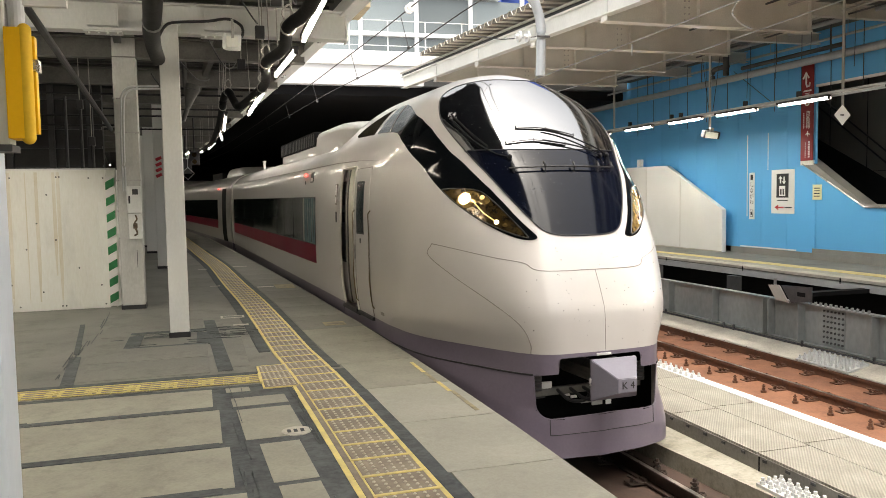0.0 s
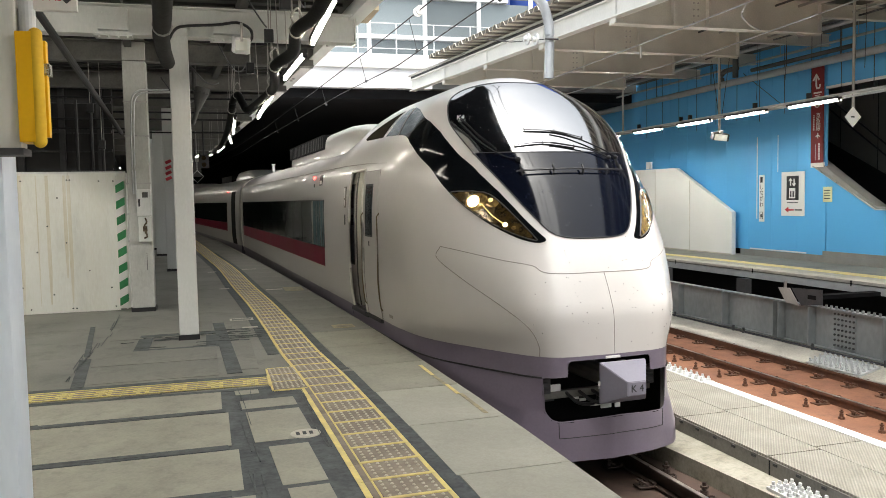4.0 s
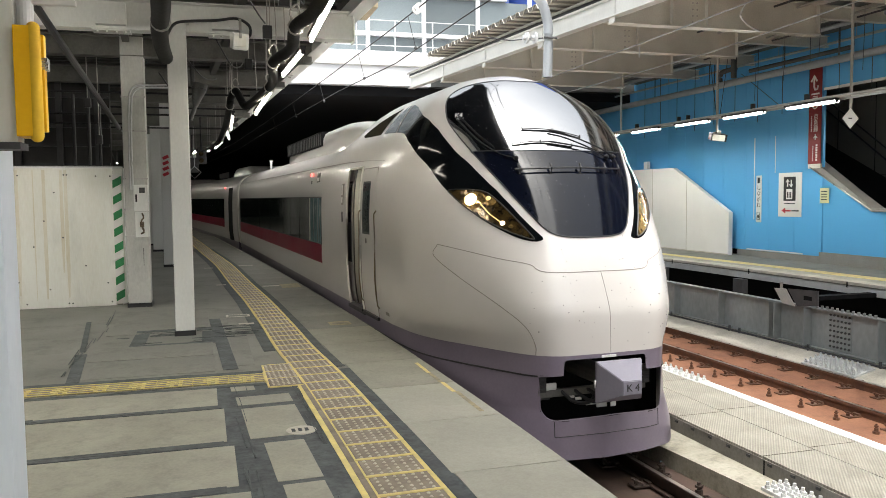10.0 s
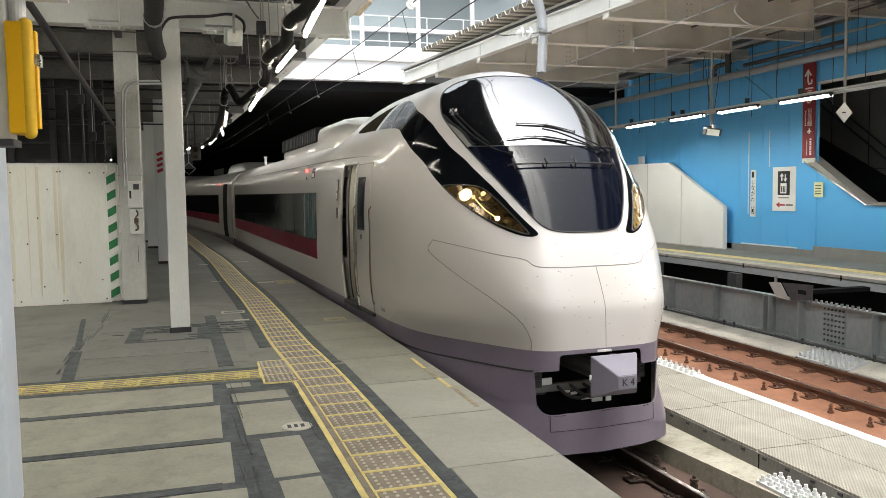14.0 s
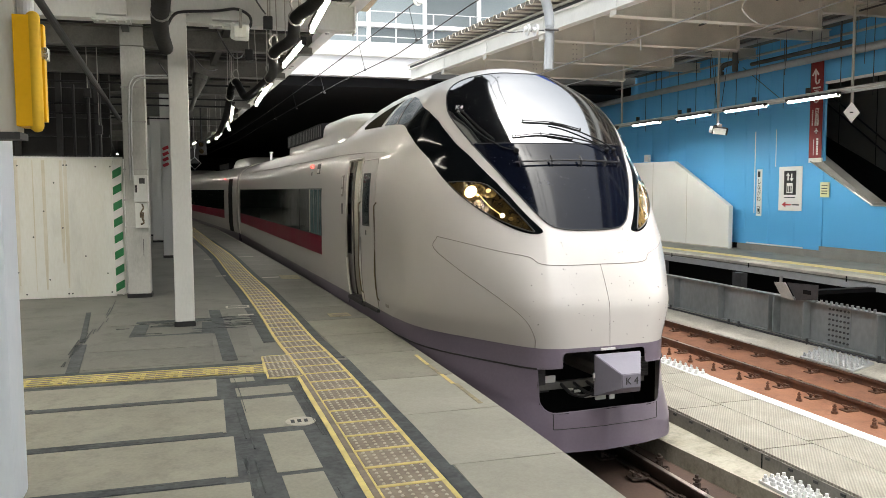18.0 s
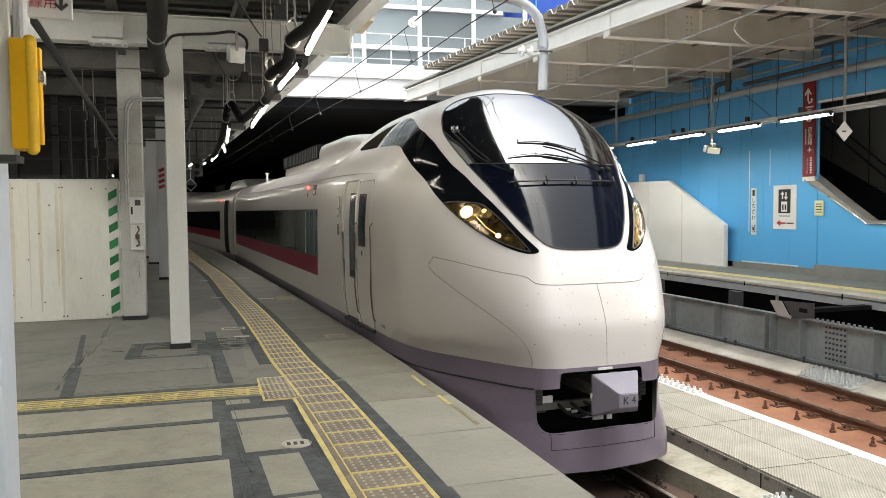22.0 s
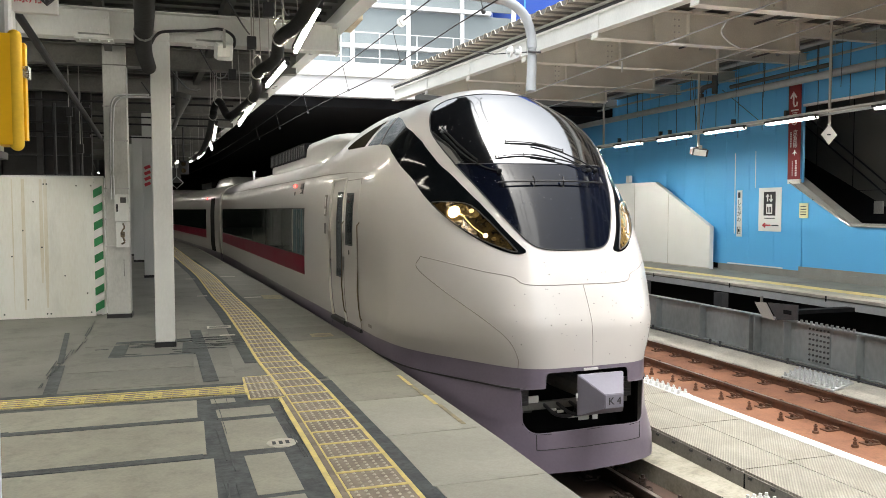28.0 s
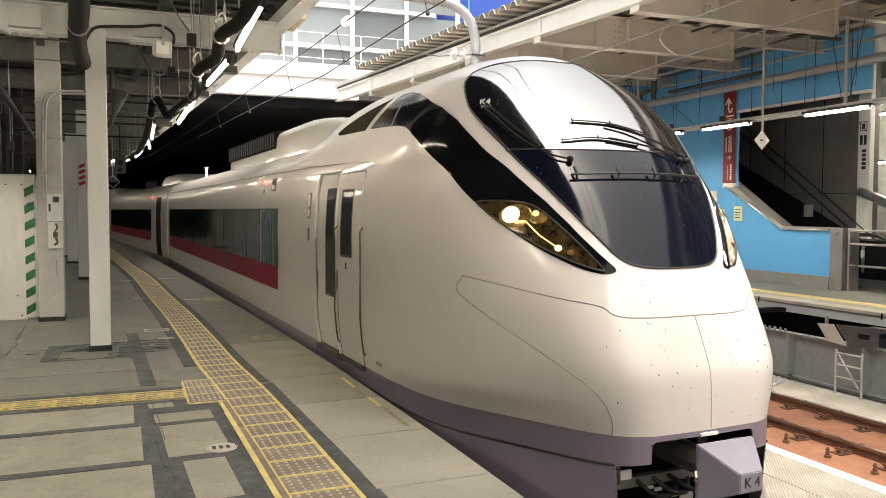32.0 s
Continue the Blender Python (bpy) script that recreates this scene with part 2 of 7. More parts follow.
def cyl(bm, a, b, r, seg=12, r2=None):
    a, b = Vector(a), Vector(b)
    d = b - a
    m = Matrix.Translation((a + b) / 2) @ d.to_track_quat('Z', 'Y').to_matrix().to_4x4()
    bmesh.ops.create_cone(bm, cap_ends=True, segments=seg, radius1=r, radius2=r if r2 is None else r2, depth=d.length, matrix=m)
    return bm


def tube(bm, pts, r, seg=8, closed=False):
    """A round bar along a polyline."""
    pts = [Vector(p) for p in pts]
    rings = []
    for i, p in enumerate(pts):
        d = (pts[min(i + 1, len(pts) - 1)] - pts[max(i - 1, 0)]).normalized()
        q = d.to_track_quat('Z', 'Y')
        rings.append([bm.verts.new(p + q @ Vector((r * math.cos(2 * math.pi * k / seg), r * math.sin(2 * math.pi * k / seg), 0))) for k in range(seg)])
    for a, b in zip(rings, rings[1:]):
        for k in range(seg):
            bm.faces.new((a[k], a[(k + 1) % seg], b[(k + 1) % seg], b[k]))
    bm.faces.new(rings[0][::-1])
    bm.faces.new(rings[-1])
    return bm


def ball(bm, c, r, seg=12):
    bmesh.ops.create_uvsphere(bm, u_segments=seg, v_segments=seg // 2 + 2, radius=r, matrix=Matrix.Translation(c))
    return bm


def curve_pts(pts, n=8):
    """Points on a smooth line through pts."""
    p = [Vector(q) for q in pts]
    p = [2 * p[0] - p[1]] + p + [2 * p[-1] - p[-2]]
    out = []
    for i in range(1, len(p) - 2):
        for k in range(n):
            t = k / n
            out.append(0.5 * (2 * p[i] + (p[i + 1] - p[i - 1]) * t + (2 * p[i - 1] - 5 * p[i] + 4 * p[i + 1] - p[i + 2]) * t * t
                              + (3 * p[i] - p[i - 1] - 3 * p[i + 1] + p[i + 2]) * t ** 3))
    return out + [p[-2]]


def mesh_of(name, bm, material, smooth=False):
    me = bpy.data.meshes.new(name)
    bmesh.ops.recalc_face_normals(bm, faces=bm.faces[:])
    for f in bm.faces:
        f.smooth = smooth
    bm.to_mesh(me)
    bm.free()
    me.materials.append(material)
    return me


def part(name, bm, material, parent=None, label="", smooth=False):
    ob = new(name, mesh_of(name, bm, material, smooth))
    if smooth:
        ob.data.set_sharp_from_angle(angle=radians(35))
    ob.parent = parent
    if label:
        ob["label"] = label
    return ob


def piece(name, me, parent, m):
    ob = new(name, me)
    ob.parent = parent
    ob.matrix_basis = m
    return ob


def empty(name, m=None, **tags):
    ob = new(name)
    ob.empty_display_size = 0.2
    if m is not None:
        ob.matrix_basis = m
    return tagged(ob, **tags)


def nb():
    return bmesh.new()


def words(name, text, size, material, parent, m, label=""):
    """Flat raised lettering in the built-in font; x along the line, y up, as the pose m turns it."""
    cu = bpy.data.curves.new(name, 'FONT')
    cu.body, cu.size, cu.extrude, cu.align_x, cu.align_y = text, size, 0.0015, 'CENTER', 'CENTER'
    tmp = bpy.data.objects.new(name, cu)
    scene.collection.objects.link(tmp)
    me = bpy.data.meshes.new_from_object(tmp.evaluated_get(bpy.context.evaluated_depsgraph_get()))
    bpy.data.objects.remove(tmp)
    me.materials.clear()
    me.materials.append(material)
    ob = new(name, me)
    ob.parent, ob.matrix_basis = parent, m
    if label:
        ob["label"] = label
    return ob


def pchip(t, xs, ys):
    """Smooth monotone value through the knots."""
    n = len(xs)
    if t <= xs[0]:
        return ys[0]
    if t >= xs[-1]:
        return ys[-1]
    d = [(ys[i + 1] - ys[i]) / (xs[i + 1] - xs[i]) for i in range(n - 1)]
    m = [d[0]] + [0 if d[i - 1] * d[i] <= 0 else 2 * d[i - 1] * d[i] / (d[i - 1] + d[i]) for i in range(1, n - 1)] + [d[-1]]
    i = max(k for k in range(n - 1) if xs[k] <= t)
    w = xs[i + 1] - xs[i]
    s = (t - xs[i]) / w
    return (1 + 2 * s) * (1 - s) ** 2 * ys[i] + s * (1 - s) ** 2 * w * m[i] + s * s * (3 - 2 * s) * ys[i + 1] + s * s * (s - 1) * w * m[i + 1]


def edge_x(y):
    """The platform's edge, which bends to the left in the distance."""
    return pchip(y, (-60, 4, 7.5, 10, 13.3, 17.2, 22, 30.5, 45, 70), (2.03, 2.03, 1.96, 1.86, 1.69, 1.46, 1.14, 0.54, -0.6, -3.0))


# ---- ground and tracks ----
def sweep(bm, ys, lo, hi, z0, z1):
    """A long slab whose two sides follow lo(y) and hi(y)."""
    rows = []
    for y in ys:
        rows.append([bm.verts.new(c) for c in ((lo(y), y, z0), (hi(y), y, z0), (hi(y), y, z1), (lo(y), y, z1))])
    for a, b in zip(rows, rows[1:]):
        for k in range(4):
            bm.faces.new((a[k], a[(k + 1) % 4], b[(k + 1) % 4], b[k]))
    bm.faces.new(rows[0])
    bm.faces.new(rows[-1][::-1])
    return bm


YS = [-25, -10, 0, 3, 5, 6, 7, 8, 9, 10, 11, 12, 13, 14, 16, 18, 20, 23, 26, 30, 35, 40, 46, 52, 60, 70]


def bend(y):
    """How far the tracks have swung left of their straight line."""
    return edge_x(y) - 2.03


def fbend(y):
    """The same for the walkway and the far track, which stay straight for longer."""
    return pchip(y, (-60, 14, 20, 30, 45, 70), (0, 0, -0.2, -1.0, -2.6, -5.5))


bm = nb()
box(bm, -120, 120, -120, 160, -1.75, -1.45)
tagged(part("ground", bm, M_CONCD), "dark concrete ground below the tracks", "ground", kind="structure")

bm = nb()
sweep(bm, YS, lambda y: -12, lambda y: edge_x(y) - 0.06, -0.28, 0.0)
platform = tagged(part("platform", bm, M_FLOOR), "worn grey station platform with dark joints", "platform", kind="structure")
bm = nb()
sweep(bm, YS, lambda y: -12, lambda y: edge_x(y) - 0.55, -1.5, -0.29)
part("platform_base", bm, M_CONCD, platform)
bm = nb()
sweep(bm, YS, lambda y: edge_x(y) - 0.06, edge_x, -0.3, 0.004)
part("platform_nosing", bm, M_PANEL, platform)

# Slab below the train: its shade is put into the dark colour.
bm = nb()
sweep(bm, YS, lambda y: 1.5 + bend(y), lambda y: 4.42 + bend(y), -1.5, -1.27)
tagged(part("track_slab", bm, M_SLABD), "concrete track slab, darkened for the shade below the train", "track slab", kind="structure")
bm = nb()

def ledge_x(y):
    """The ledge narrows towards the end of the platform."""
    return 4.66 - .09 * (min(max(y, 5.0), 8.6) - 5.9) + fbend(y)


sweep(bm, YS, ledge_x, lambda y: 4.99 + fbend(y), -1.5, -1.073)
kerb = tagged(part("track_kerb", bm, M_LEDGE), "stained light concrete ledge beside the track", "ledge", kind="structure")
# Gutter floor in the same darkened colour, for the shade beside the ledge.
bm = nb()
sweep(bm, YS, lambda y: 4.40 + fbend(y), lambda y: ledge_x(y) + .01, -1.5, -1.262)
part("gutter", bm, M_SLABD, kerb, "gutter floor darkened for shade beside the ledge")

bm = nb()
sweep(bm, YS, lambda y: 4.99 + fbend(y), lambda y: 6.34 + fbend(y), -1.5, -0.925)
walkway = tagged(part("walkway", bm, M_CONCD), "raised concrete walkway between the tracks", "walkway", kind="structure")
bm = nb()
sweep(bm, YS, lambda y: 6.19 + fbend(y), lambda y: 6.345 + fbend(y), -0.93, -0.897)
part("white_edge_line", bm, M_WPAINT, walkway)

bm = nb()
sweep(bm, YS, lambda y: 6.345 + fbend(y), lambda y: 9.08 + fbend(y), -1.5, -1.23)
tagged(part("track_slab", bm, M_SLAB), "rusty red-brown concrete track slab", "track slab", kind="structure")
bm = nb()
rows = [[bm.verts.new((x + fbend(y), y, z)) for x, z in ((9.08, -1.5), (9.75, -1.5), (9.75, -1.0), (9.08, -1.17))] for y in YS]
for a, b in zip(rows, rows[1:]):
    for k in range(4):
        bm.faces.new((a[k], a[(k + 1) % 4], b[(k + 1) % 4], b[k]))
bm.faces.new(rows[0])
bm.faces.new(rows[-1][::-1])
tagged(part("track_kerb", bm, M_CONC), "light sloping concrete ledge below the girder", "ledge", kind="structure")


def rail(xc, label):
    """Foot, web and a bright head."""
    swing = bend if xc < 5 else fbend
    # Near rails take a darker rust copy, with the train's shade in it.
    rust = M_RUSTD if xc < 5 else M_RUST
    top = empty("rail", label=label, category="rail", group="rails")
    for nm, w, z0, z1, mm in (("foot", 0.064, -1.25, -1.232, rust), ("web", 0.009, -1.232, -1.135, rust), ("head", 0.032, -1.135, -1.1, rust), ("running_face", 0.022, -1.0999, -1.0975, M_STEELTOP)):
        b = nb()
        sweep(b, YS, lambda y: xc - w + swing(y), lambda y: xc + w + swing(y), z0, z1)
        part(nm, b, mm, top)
    return top


for xc in (3.09, 4.16, 7.84, 8.91):
    rail(xc, "rusty steel rail on a red-brown slab")

# ---- walls far and near, right platform ----
bm = nb()
sweep(bm, YS, lambda y: 11.03 + fbend(y), lambda y: 22.0, -0.10, 0.0)
far_platform = tagged(part("far_platform", bm, M_FLOOR), "opposite platform with grey floor and pale edge", "platform", kind="structure")
bm = nb()
sweep(bm, YS, lambda y: 10.96 + fbend(y), lambda y: 11.3 + fbend(y), -0.045, 0.006)
part("platform_nosing", bm, M_CONC, far_platform)
bm = nb()
sweep(bm, YS, lambda y: 10.955 + fbend(y), lambda y: 11.03 + fbend(y), -0.20, -0.075)
part("edge_channel", bm, M_PLATE, far_platform, "grey steel channel under the edge")
bm = nb()
sweep(bm, YS, lambda y: 11.62 + fbend(y), lambda y: 11.95 + fbend(y), 0.0, 0.012)
part("yellow_tactile_line", bm, M_YEL, far_platform)
# Added wall; its near-black colour stands for the shade below the platform.
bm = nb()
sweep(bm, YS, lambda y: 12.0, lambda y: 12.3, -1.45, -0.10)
tagged(part("support_wall", bm, M_DARK), "near-black wall standing in for the void below opposite platform", "wall", kind="structure")

bm = nb()
sweep(bm, YS, lambda y: 9.75 + fbend(y), lambda y: 9.78 + fbend(y), -1.0, -0.335)
girder = tagged(part("plate_girder", bm, M_GIRDER), "grey painted steel plate girder with stiffeners", "girder", kind="structure")
bm = nb()
sweep(bm, YS, lambda y: 9.66 + fbend(y), lambda y: 9.80 + fbend(y), -0.335, -0.315)
part("top_flange", bm, M_GIRDER, girder)
bm = nb()
sweep(bm, YS, lambda y: 9.66 + fbend(y), lambda y: 9.75 + fbend(y), -1.0, -0.98)
part("bottom_flange", bm, M_GIRDER, girder)

bm = nb()
box(bm, 13.3, 13.36, 14.76, 40, 0.16, 6.0)
tagged(part("wall_blue", bm, M_BLUE), "light blue enamel panel wall", "wall", kind="structure")
bm = nb()
v = [bm.verts.new(c) for c in ((13.3, 14.72, 0.16), (13.3, 12.05, 0.16), (13.3, 12.05, 1.2), (13.3, 13.3, 1.2), (13.3, 14.75, 1.98))]
f = bm.faces.new(v)
r = bmesh.ops.extrude_face_region(bm, geom=[f])
bmesh.ops.translate(bm, vec=(0.2, 0, 0), verts=[q for q in r["geom"] if isinstance(q, bmesh.types.BMVert)])
tagged(part("stair_parapet", bm, M_BLUE), "light blue parapet sloping along the stairs", "wall", kind="structure")
bm = nb()
box(bm, 13.27, 13.3, 12.05, 17.7, 0.0, 0.16)
tagged(part("baseboard", bm, M_SKIRTING), "grey metal skirting under the blue wall", "baseboard", kind="structure")
bm = nb()
box(bm, 15.6, 15.8, 13.05, 40, 0, 6)
tagged(part("stair_wall", bm, M_STAIRIN), "dark grey panelled wall behind the stairs", "wall", kind="structure")

# white boarded enclosure
bm = nb()
v = [bm.verts.new(c) for c in ((13.0, 17.7, 0.0), (13.0, 24.0, 0.0), (13.0, 24.0, 2.4), (13.0, 20.3, 2.37), (13.0, 17.7, 1.12))]
f = bm.faces.new(v)
r = bmesh.ops.extrude_face_region(bm, geom=[f])
bmesh.ops.translate(bm, vec=(0.12, 0, 0), verts=[q for q in r["geom"] if isinstance(q, bmesh.types.BMVert)])
tagged(part("stair_enclosure", bm, M_RAMP), "white boarded stair enclosure with sloping top", "enclosure", kind="structure")

# concourse that bridges the tracks
bm = nb()
box(bm, -14, 6.45, 23.0, 78, 4.88, 5.75)
tagged(part("concourse_deck", bm, M_FACW), "white concourse deck across the tracks", "bridge", kind="structure")
# Same deck carried on, with the canopy's shade put into a dark colour.
bm = nb()
box(bm, 6.46, 30, 23.02, 78, 4.88, 5.74)
tagged(part("concourse_side", bm, M_ROOFIN), "concourse edge behind the canopy, darkened as shade", "bridge", kind="structure")
# Hall ceiling and walls: the shade is put into their near-black colour.
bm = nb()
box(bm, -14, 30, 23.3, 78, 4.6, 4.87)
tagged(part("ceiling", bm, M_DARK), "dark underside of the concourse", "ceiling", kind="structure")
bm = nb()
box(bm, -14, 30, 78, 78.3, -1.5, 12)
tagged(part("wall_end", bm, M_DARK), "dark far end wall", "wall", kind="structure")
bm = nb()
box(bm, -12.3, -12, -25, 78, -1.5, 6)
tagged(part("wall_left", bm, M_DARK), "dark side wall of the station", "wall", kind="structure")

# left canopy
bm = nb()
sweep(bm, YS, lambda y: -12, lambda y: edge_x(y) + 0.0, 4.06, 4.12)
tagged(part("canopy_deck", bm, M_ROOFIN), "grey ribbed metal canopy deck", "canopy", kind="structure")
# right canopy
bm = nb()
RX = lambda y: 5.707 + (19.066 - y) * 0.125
# Extended unseen behind the camera, to block skylight from there.
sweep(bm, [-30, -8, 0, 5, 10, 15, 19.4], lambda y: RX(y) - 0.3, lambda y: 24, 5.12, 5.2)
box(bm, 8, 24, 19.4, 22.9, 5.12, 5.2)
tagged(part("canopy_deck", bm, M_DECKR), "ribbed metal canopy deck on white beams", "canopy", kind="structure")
# Upper roof, coloured near-black to keep the windscreen's reflection dark.
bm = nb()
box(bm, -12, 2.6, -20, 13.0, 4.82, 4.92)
# Unseen extension, shaped to place the dark edge in that reflection.
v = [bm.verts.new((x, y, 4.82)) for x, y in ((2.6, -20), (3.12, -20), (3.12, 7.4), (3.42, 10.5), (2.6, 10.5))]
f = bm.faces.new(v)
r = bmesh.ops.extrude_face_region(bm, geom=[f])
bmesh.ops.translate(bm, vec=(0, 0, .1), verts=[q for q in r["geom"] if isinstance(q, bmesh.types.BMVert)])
tagged(part("upper_roof", bm, M_DARK), "near-black upper roof, extended unseen to darken the windscreen", "roof", kind="structure")


# ---- the train ----
ZF = (-.95, .0, .3, .46, .54, .62, .88, 1.2, 1.5, 1.85, 2.1, 2.5, 2.75, 2.9, 3.0, 3.06)
YF = (.24, .21, .215, .222, .236, .268, .375, .55, .73, .97, 1.2, 1.62, 1.93, 2.14, 2.4, 2.9)
ZW = (-.95, .1, .35, .65, 1.3, 1.7, 2.0, 2.2, 2.45, 2.7, 2.85, 2.95, 3.02, 3.06)
WW = (1.34, 1.42, 1.455, 1.47, 1.47, 1.45, 1.40, 1.32, 1.17, .95, .73, .53, .33, .03)
ZL = (-.95, -.5, .1, .35, .7, 1.0, 1.5, 1.9, 2.1, 2.33, 2.7, 3.06)
LL = (1.25, 1.75, 2.4, 1.85, 1.68, 1.72, 1.68, 1.7, 1.4, 1.05, .75, .7)
NX, NY = 2.3, 2.0
# plan of the nose low down: a flat front, a corner and raked cheeks; lower still the corner moves out
Q_LOW, S_LOW = (0, .3, .42, .5, .56, .63, .763, .9, .97, 1.0), (0, .006, .03, .075, .128, .212, .38, .575, .76, 1.0)
Q_FOOT, S_FOOT = (0, .3, .5, .59, .68, .78, .88, .95, 1.0), (0, .0005, .032, .06, .14, .30, .52, .72, 1.0)


def front(z):
    return pchip(z, ZF, YF)


def half(z):
    return pchip(z, ZW, WW)


def length(z):
    return pchip(z, ZL, LL)


def prow(z):
    """How sharply the skirt comes to a middle ridge."""
    return 0.11 * min(max((-z - 0.1) / 0.3, 0), 1)


def plan(q, z):
    """How far round to the side (0 to 1) the nose has come at a share q of its half width."""
    s = 1 - (1 - q ** NX) ** (1 / NY)
    w = min(max((1.15 - z) / 0.65, 0), 1)
    if w:
        w = w * w * (3 - 2 * w)
        u = min(max((-z - 0.1) / 0.6, 0), 1)
        low = pchip(q, Q_LOW, S_LOW)
        if u:
            low += u * (pchip(q, Q_FOOT, S_FOOT) - low)
        s += w * (low - s)
    return s


def surf_y(x, z):
    """The nose's surface seen from the front: how far back it lies."""
    q = min(abs(x) / half(z), 1.0)
    return front(z) + prow(z) * abs(x) + length(z) * plan(q, z)


def surf_x(y, z):
    """The nose's half width at a place along the car and a height."""
    s = (y - front(z)) / length(z)
    if s <= 0:
        return 0.0
    if s >= 1:
        return half(z)
    if z >= 1.15:
        return half(z) * (1 - (1 - s) ** NY) ** (1 / NX)
    a, b = 0.0, 1.0
    for _ in range(22):
        c = (a + b) / 2
        if plan(c, z) < s:
            a = c
        else:
            b = c
    return half(z) * (a + b) / 2


Y_NOSE = 4.9


def nose_grid(zs, ang=26, y_cuts=(), skip=None):
    """Quads over the nose from one side round the front to the other."""
    bm = nb()
    rows = []
    for z in zs:
        f, L, W = front(z), length(z), half(z)
        side = []
        for k in range(ang + 1):
            a = k / ang * math.pi / 2
            q = math.sin(a) ** (2 / NX)
            side.append((W * q, f + prow(z) * W * q + L * plan(min(q, 1.0), z)))
        y0 = f + L
        for yc in y_cuts:
            side.append((W, max(yc, y0 + 0.001)))
        full = [(-x, y) for x, y in reversed(side)] + side[1:]
        rows.append([bm.verts.new((x, y, z)) for x, y in full])
    for a, b in zip(rows, rows[1:]):
        for k in range(len(a) - 1):
            c = sum((q.co for q in (a[k], a[k + 1], b[k + 1], b[k])), Vector()) / 4
            if skip and skip(c):
                continue
            bm.faces.new((a[k], a[k + 1], b[k + 1], b[k]))
    return bm, rows


def inside(p, poly):
    x, y = p
    hit = False
    for (x0, y0), (x1, y1) in zip(poly, poly[1:] + poly[:1]):
        if (y0 > y) != (y1 > y) and x < (x1 - x0) * (y - y0) / (y1 - y0) + x0:
            hit = not hit
    return hit


def patch(outline, place, out, step=0.06, thick=0.006):
    """A curved panel: the outline (two coordinates) is filled with a fine mesh, and place() sets it on the body, out metres proud."""
    bm = nb()
    ring = [bm.verts.new((p[0], p[1], 0)) for p in outline]
    face = bm.faces.new(ring)
    xs = [p[0] for p in outline]
    ys = [p[1] for p in outline]
    a = min(xs) + step / 2
    while a < max(xs):
        bmesh.ops.bisect_plane(bm, geom=bm.verts[:] + bm.edges[:] + bm.faces[:], plane_co=(a, 0, 0), plane_no=(1, 0, 0))
        a += step
    a = min(ys) + step / 2
    while a < max(ys):
        bmesh.ops.bisect_plane(bm, geom=bm.verts[:] + bm.edges[:] + bm.faces[:], plane_co=(0, a, 0), plane_no=(0, 1, 0))
        a += step
    r = bmesh.ops.extrude_face_region(bm, geom=bm.faces[:])
    low = {q for q in r["geom"] if isinstance(q, bmesh.types.BMVert)}
    for q in bm.verts:
        q.co = place(q.co.x, q.co.y, out if q in low else out - thick - 0.02)
    return bm


def on_front(x, z, out):
    e = 0.01
    p = Vector((x, surf_y(x, z), z))
    dx = (surf_y(x + e, z) - surf_y(x - e, z)) / (2 * e)
    dz = (surf_y(x, z + e) - surf_y(x, z - e)) / (2 * e)
    return p + Vector((dx, -1, dz)).normalized() * out


def on_side(sign):
    def place(y, z, out):
        e = 0.01
        x = surf_x(y, z)
        dy = (surf_x(y + e, z) - surf_x(y - e, z)) / (2 * e)
        dz = (surf_x(y, z + e) - surf_x(y, z - e)) / (2 * e)
        p = Vector((x, y, z)) + Vector((1, -dy, -dz)).normalized() * out
        return Vector((p.x * sign, p.y, p.z))
    return place


def smooth_loop(pts, n=5):
    p = [Vector((*q, 0)) for q in pts]
    out = []
    k = len(p)
    for i in range(k):
        a, b, c, d = p[i - 1], p[i], p[(i + 1) % k], p[(i + 2) % k]
        for j in range(n):
            t = j / n
            w = 0.5 * (2 * b + (c - a) * t + (2 * a - 5 * b + 4 * c - d) * t * t + (3 * b - a - 3 * c + d) * t ** 3)
            out.append((w.x, w.y))
    return out


# cross-section of the ordinary car body
ZB = (-.6, .1, .35, .65, 1.3, 1.9, 2.1, 2.25, 2.4, 2.5, 2.56, 2.58)
WB = (1.36, 1.42, 1.455, 1.47, 1.47, 1.44, 1.39, 1.27, 1.02, .72, .35, .0)


def body_half(z):
    return pchip(z, ZB, WB)


def section(kind, n=30):
    """Half the body's outline, from the band up over the roof to the crown."""
    zs, w = (ZW, half) if kind == "cab" else (ZB, body_half)
    top = zs[-1]
    fine = [0.12 + (top - 0.12) * (1 - (1 - k / 300) ** 2) for k in range(301)]
    pts = [Vector((w(z), z)) for z in fine]
    run = [0]
    for a, b in zip(pts, pts[1:]):
        run.append(run[-1] + (b - a).length)
    out = []
    for k in range(n + 1):
        s = run[-1] * k / n
        i = max(j for j in range(len(run)) if run[j] <= s + 1e-9)
        i = min(i, len(pts) - 2)
        t = (s - run[i]) / max(run[i + 1] - run[i], 1e-9)
        out.append(pts[i].lerp(pts[i + 1], t))
    return out


def shell(bm, ys, mix):
    """The body along the car; mix(y) goes from the cab's section (0) to the car's (1)."""
    a, b = section("cab"), section("car")
    rows = []
    for y in ys:
        t = mix(y)
        h = [p.lerp(q, t) for p, q in zip(a, b)]
        full = [(-p.x, p.y) for p in h] + [(p.x, p.y) for p in reversed(h[:-1])]
        rows.append([bm.verts.new((x, y, z)) for x, z in full])
    for r0, r1 in zip(rows, rows[1:]):
        for k in range(len(r0) - 1):
            bm.faces.new((r0[k], r0[k + 1], r1[k + 1], r1[k]))
    return rows


def car_end(bm, row):
    bm.faces.new(row)


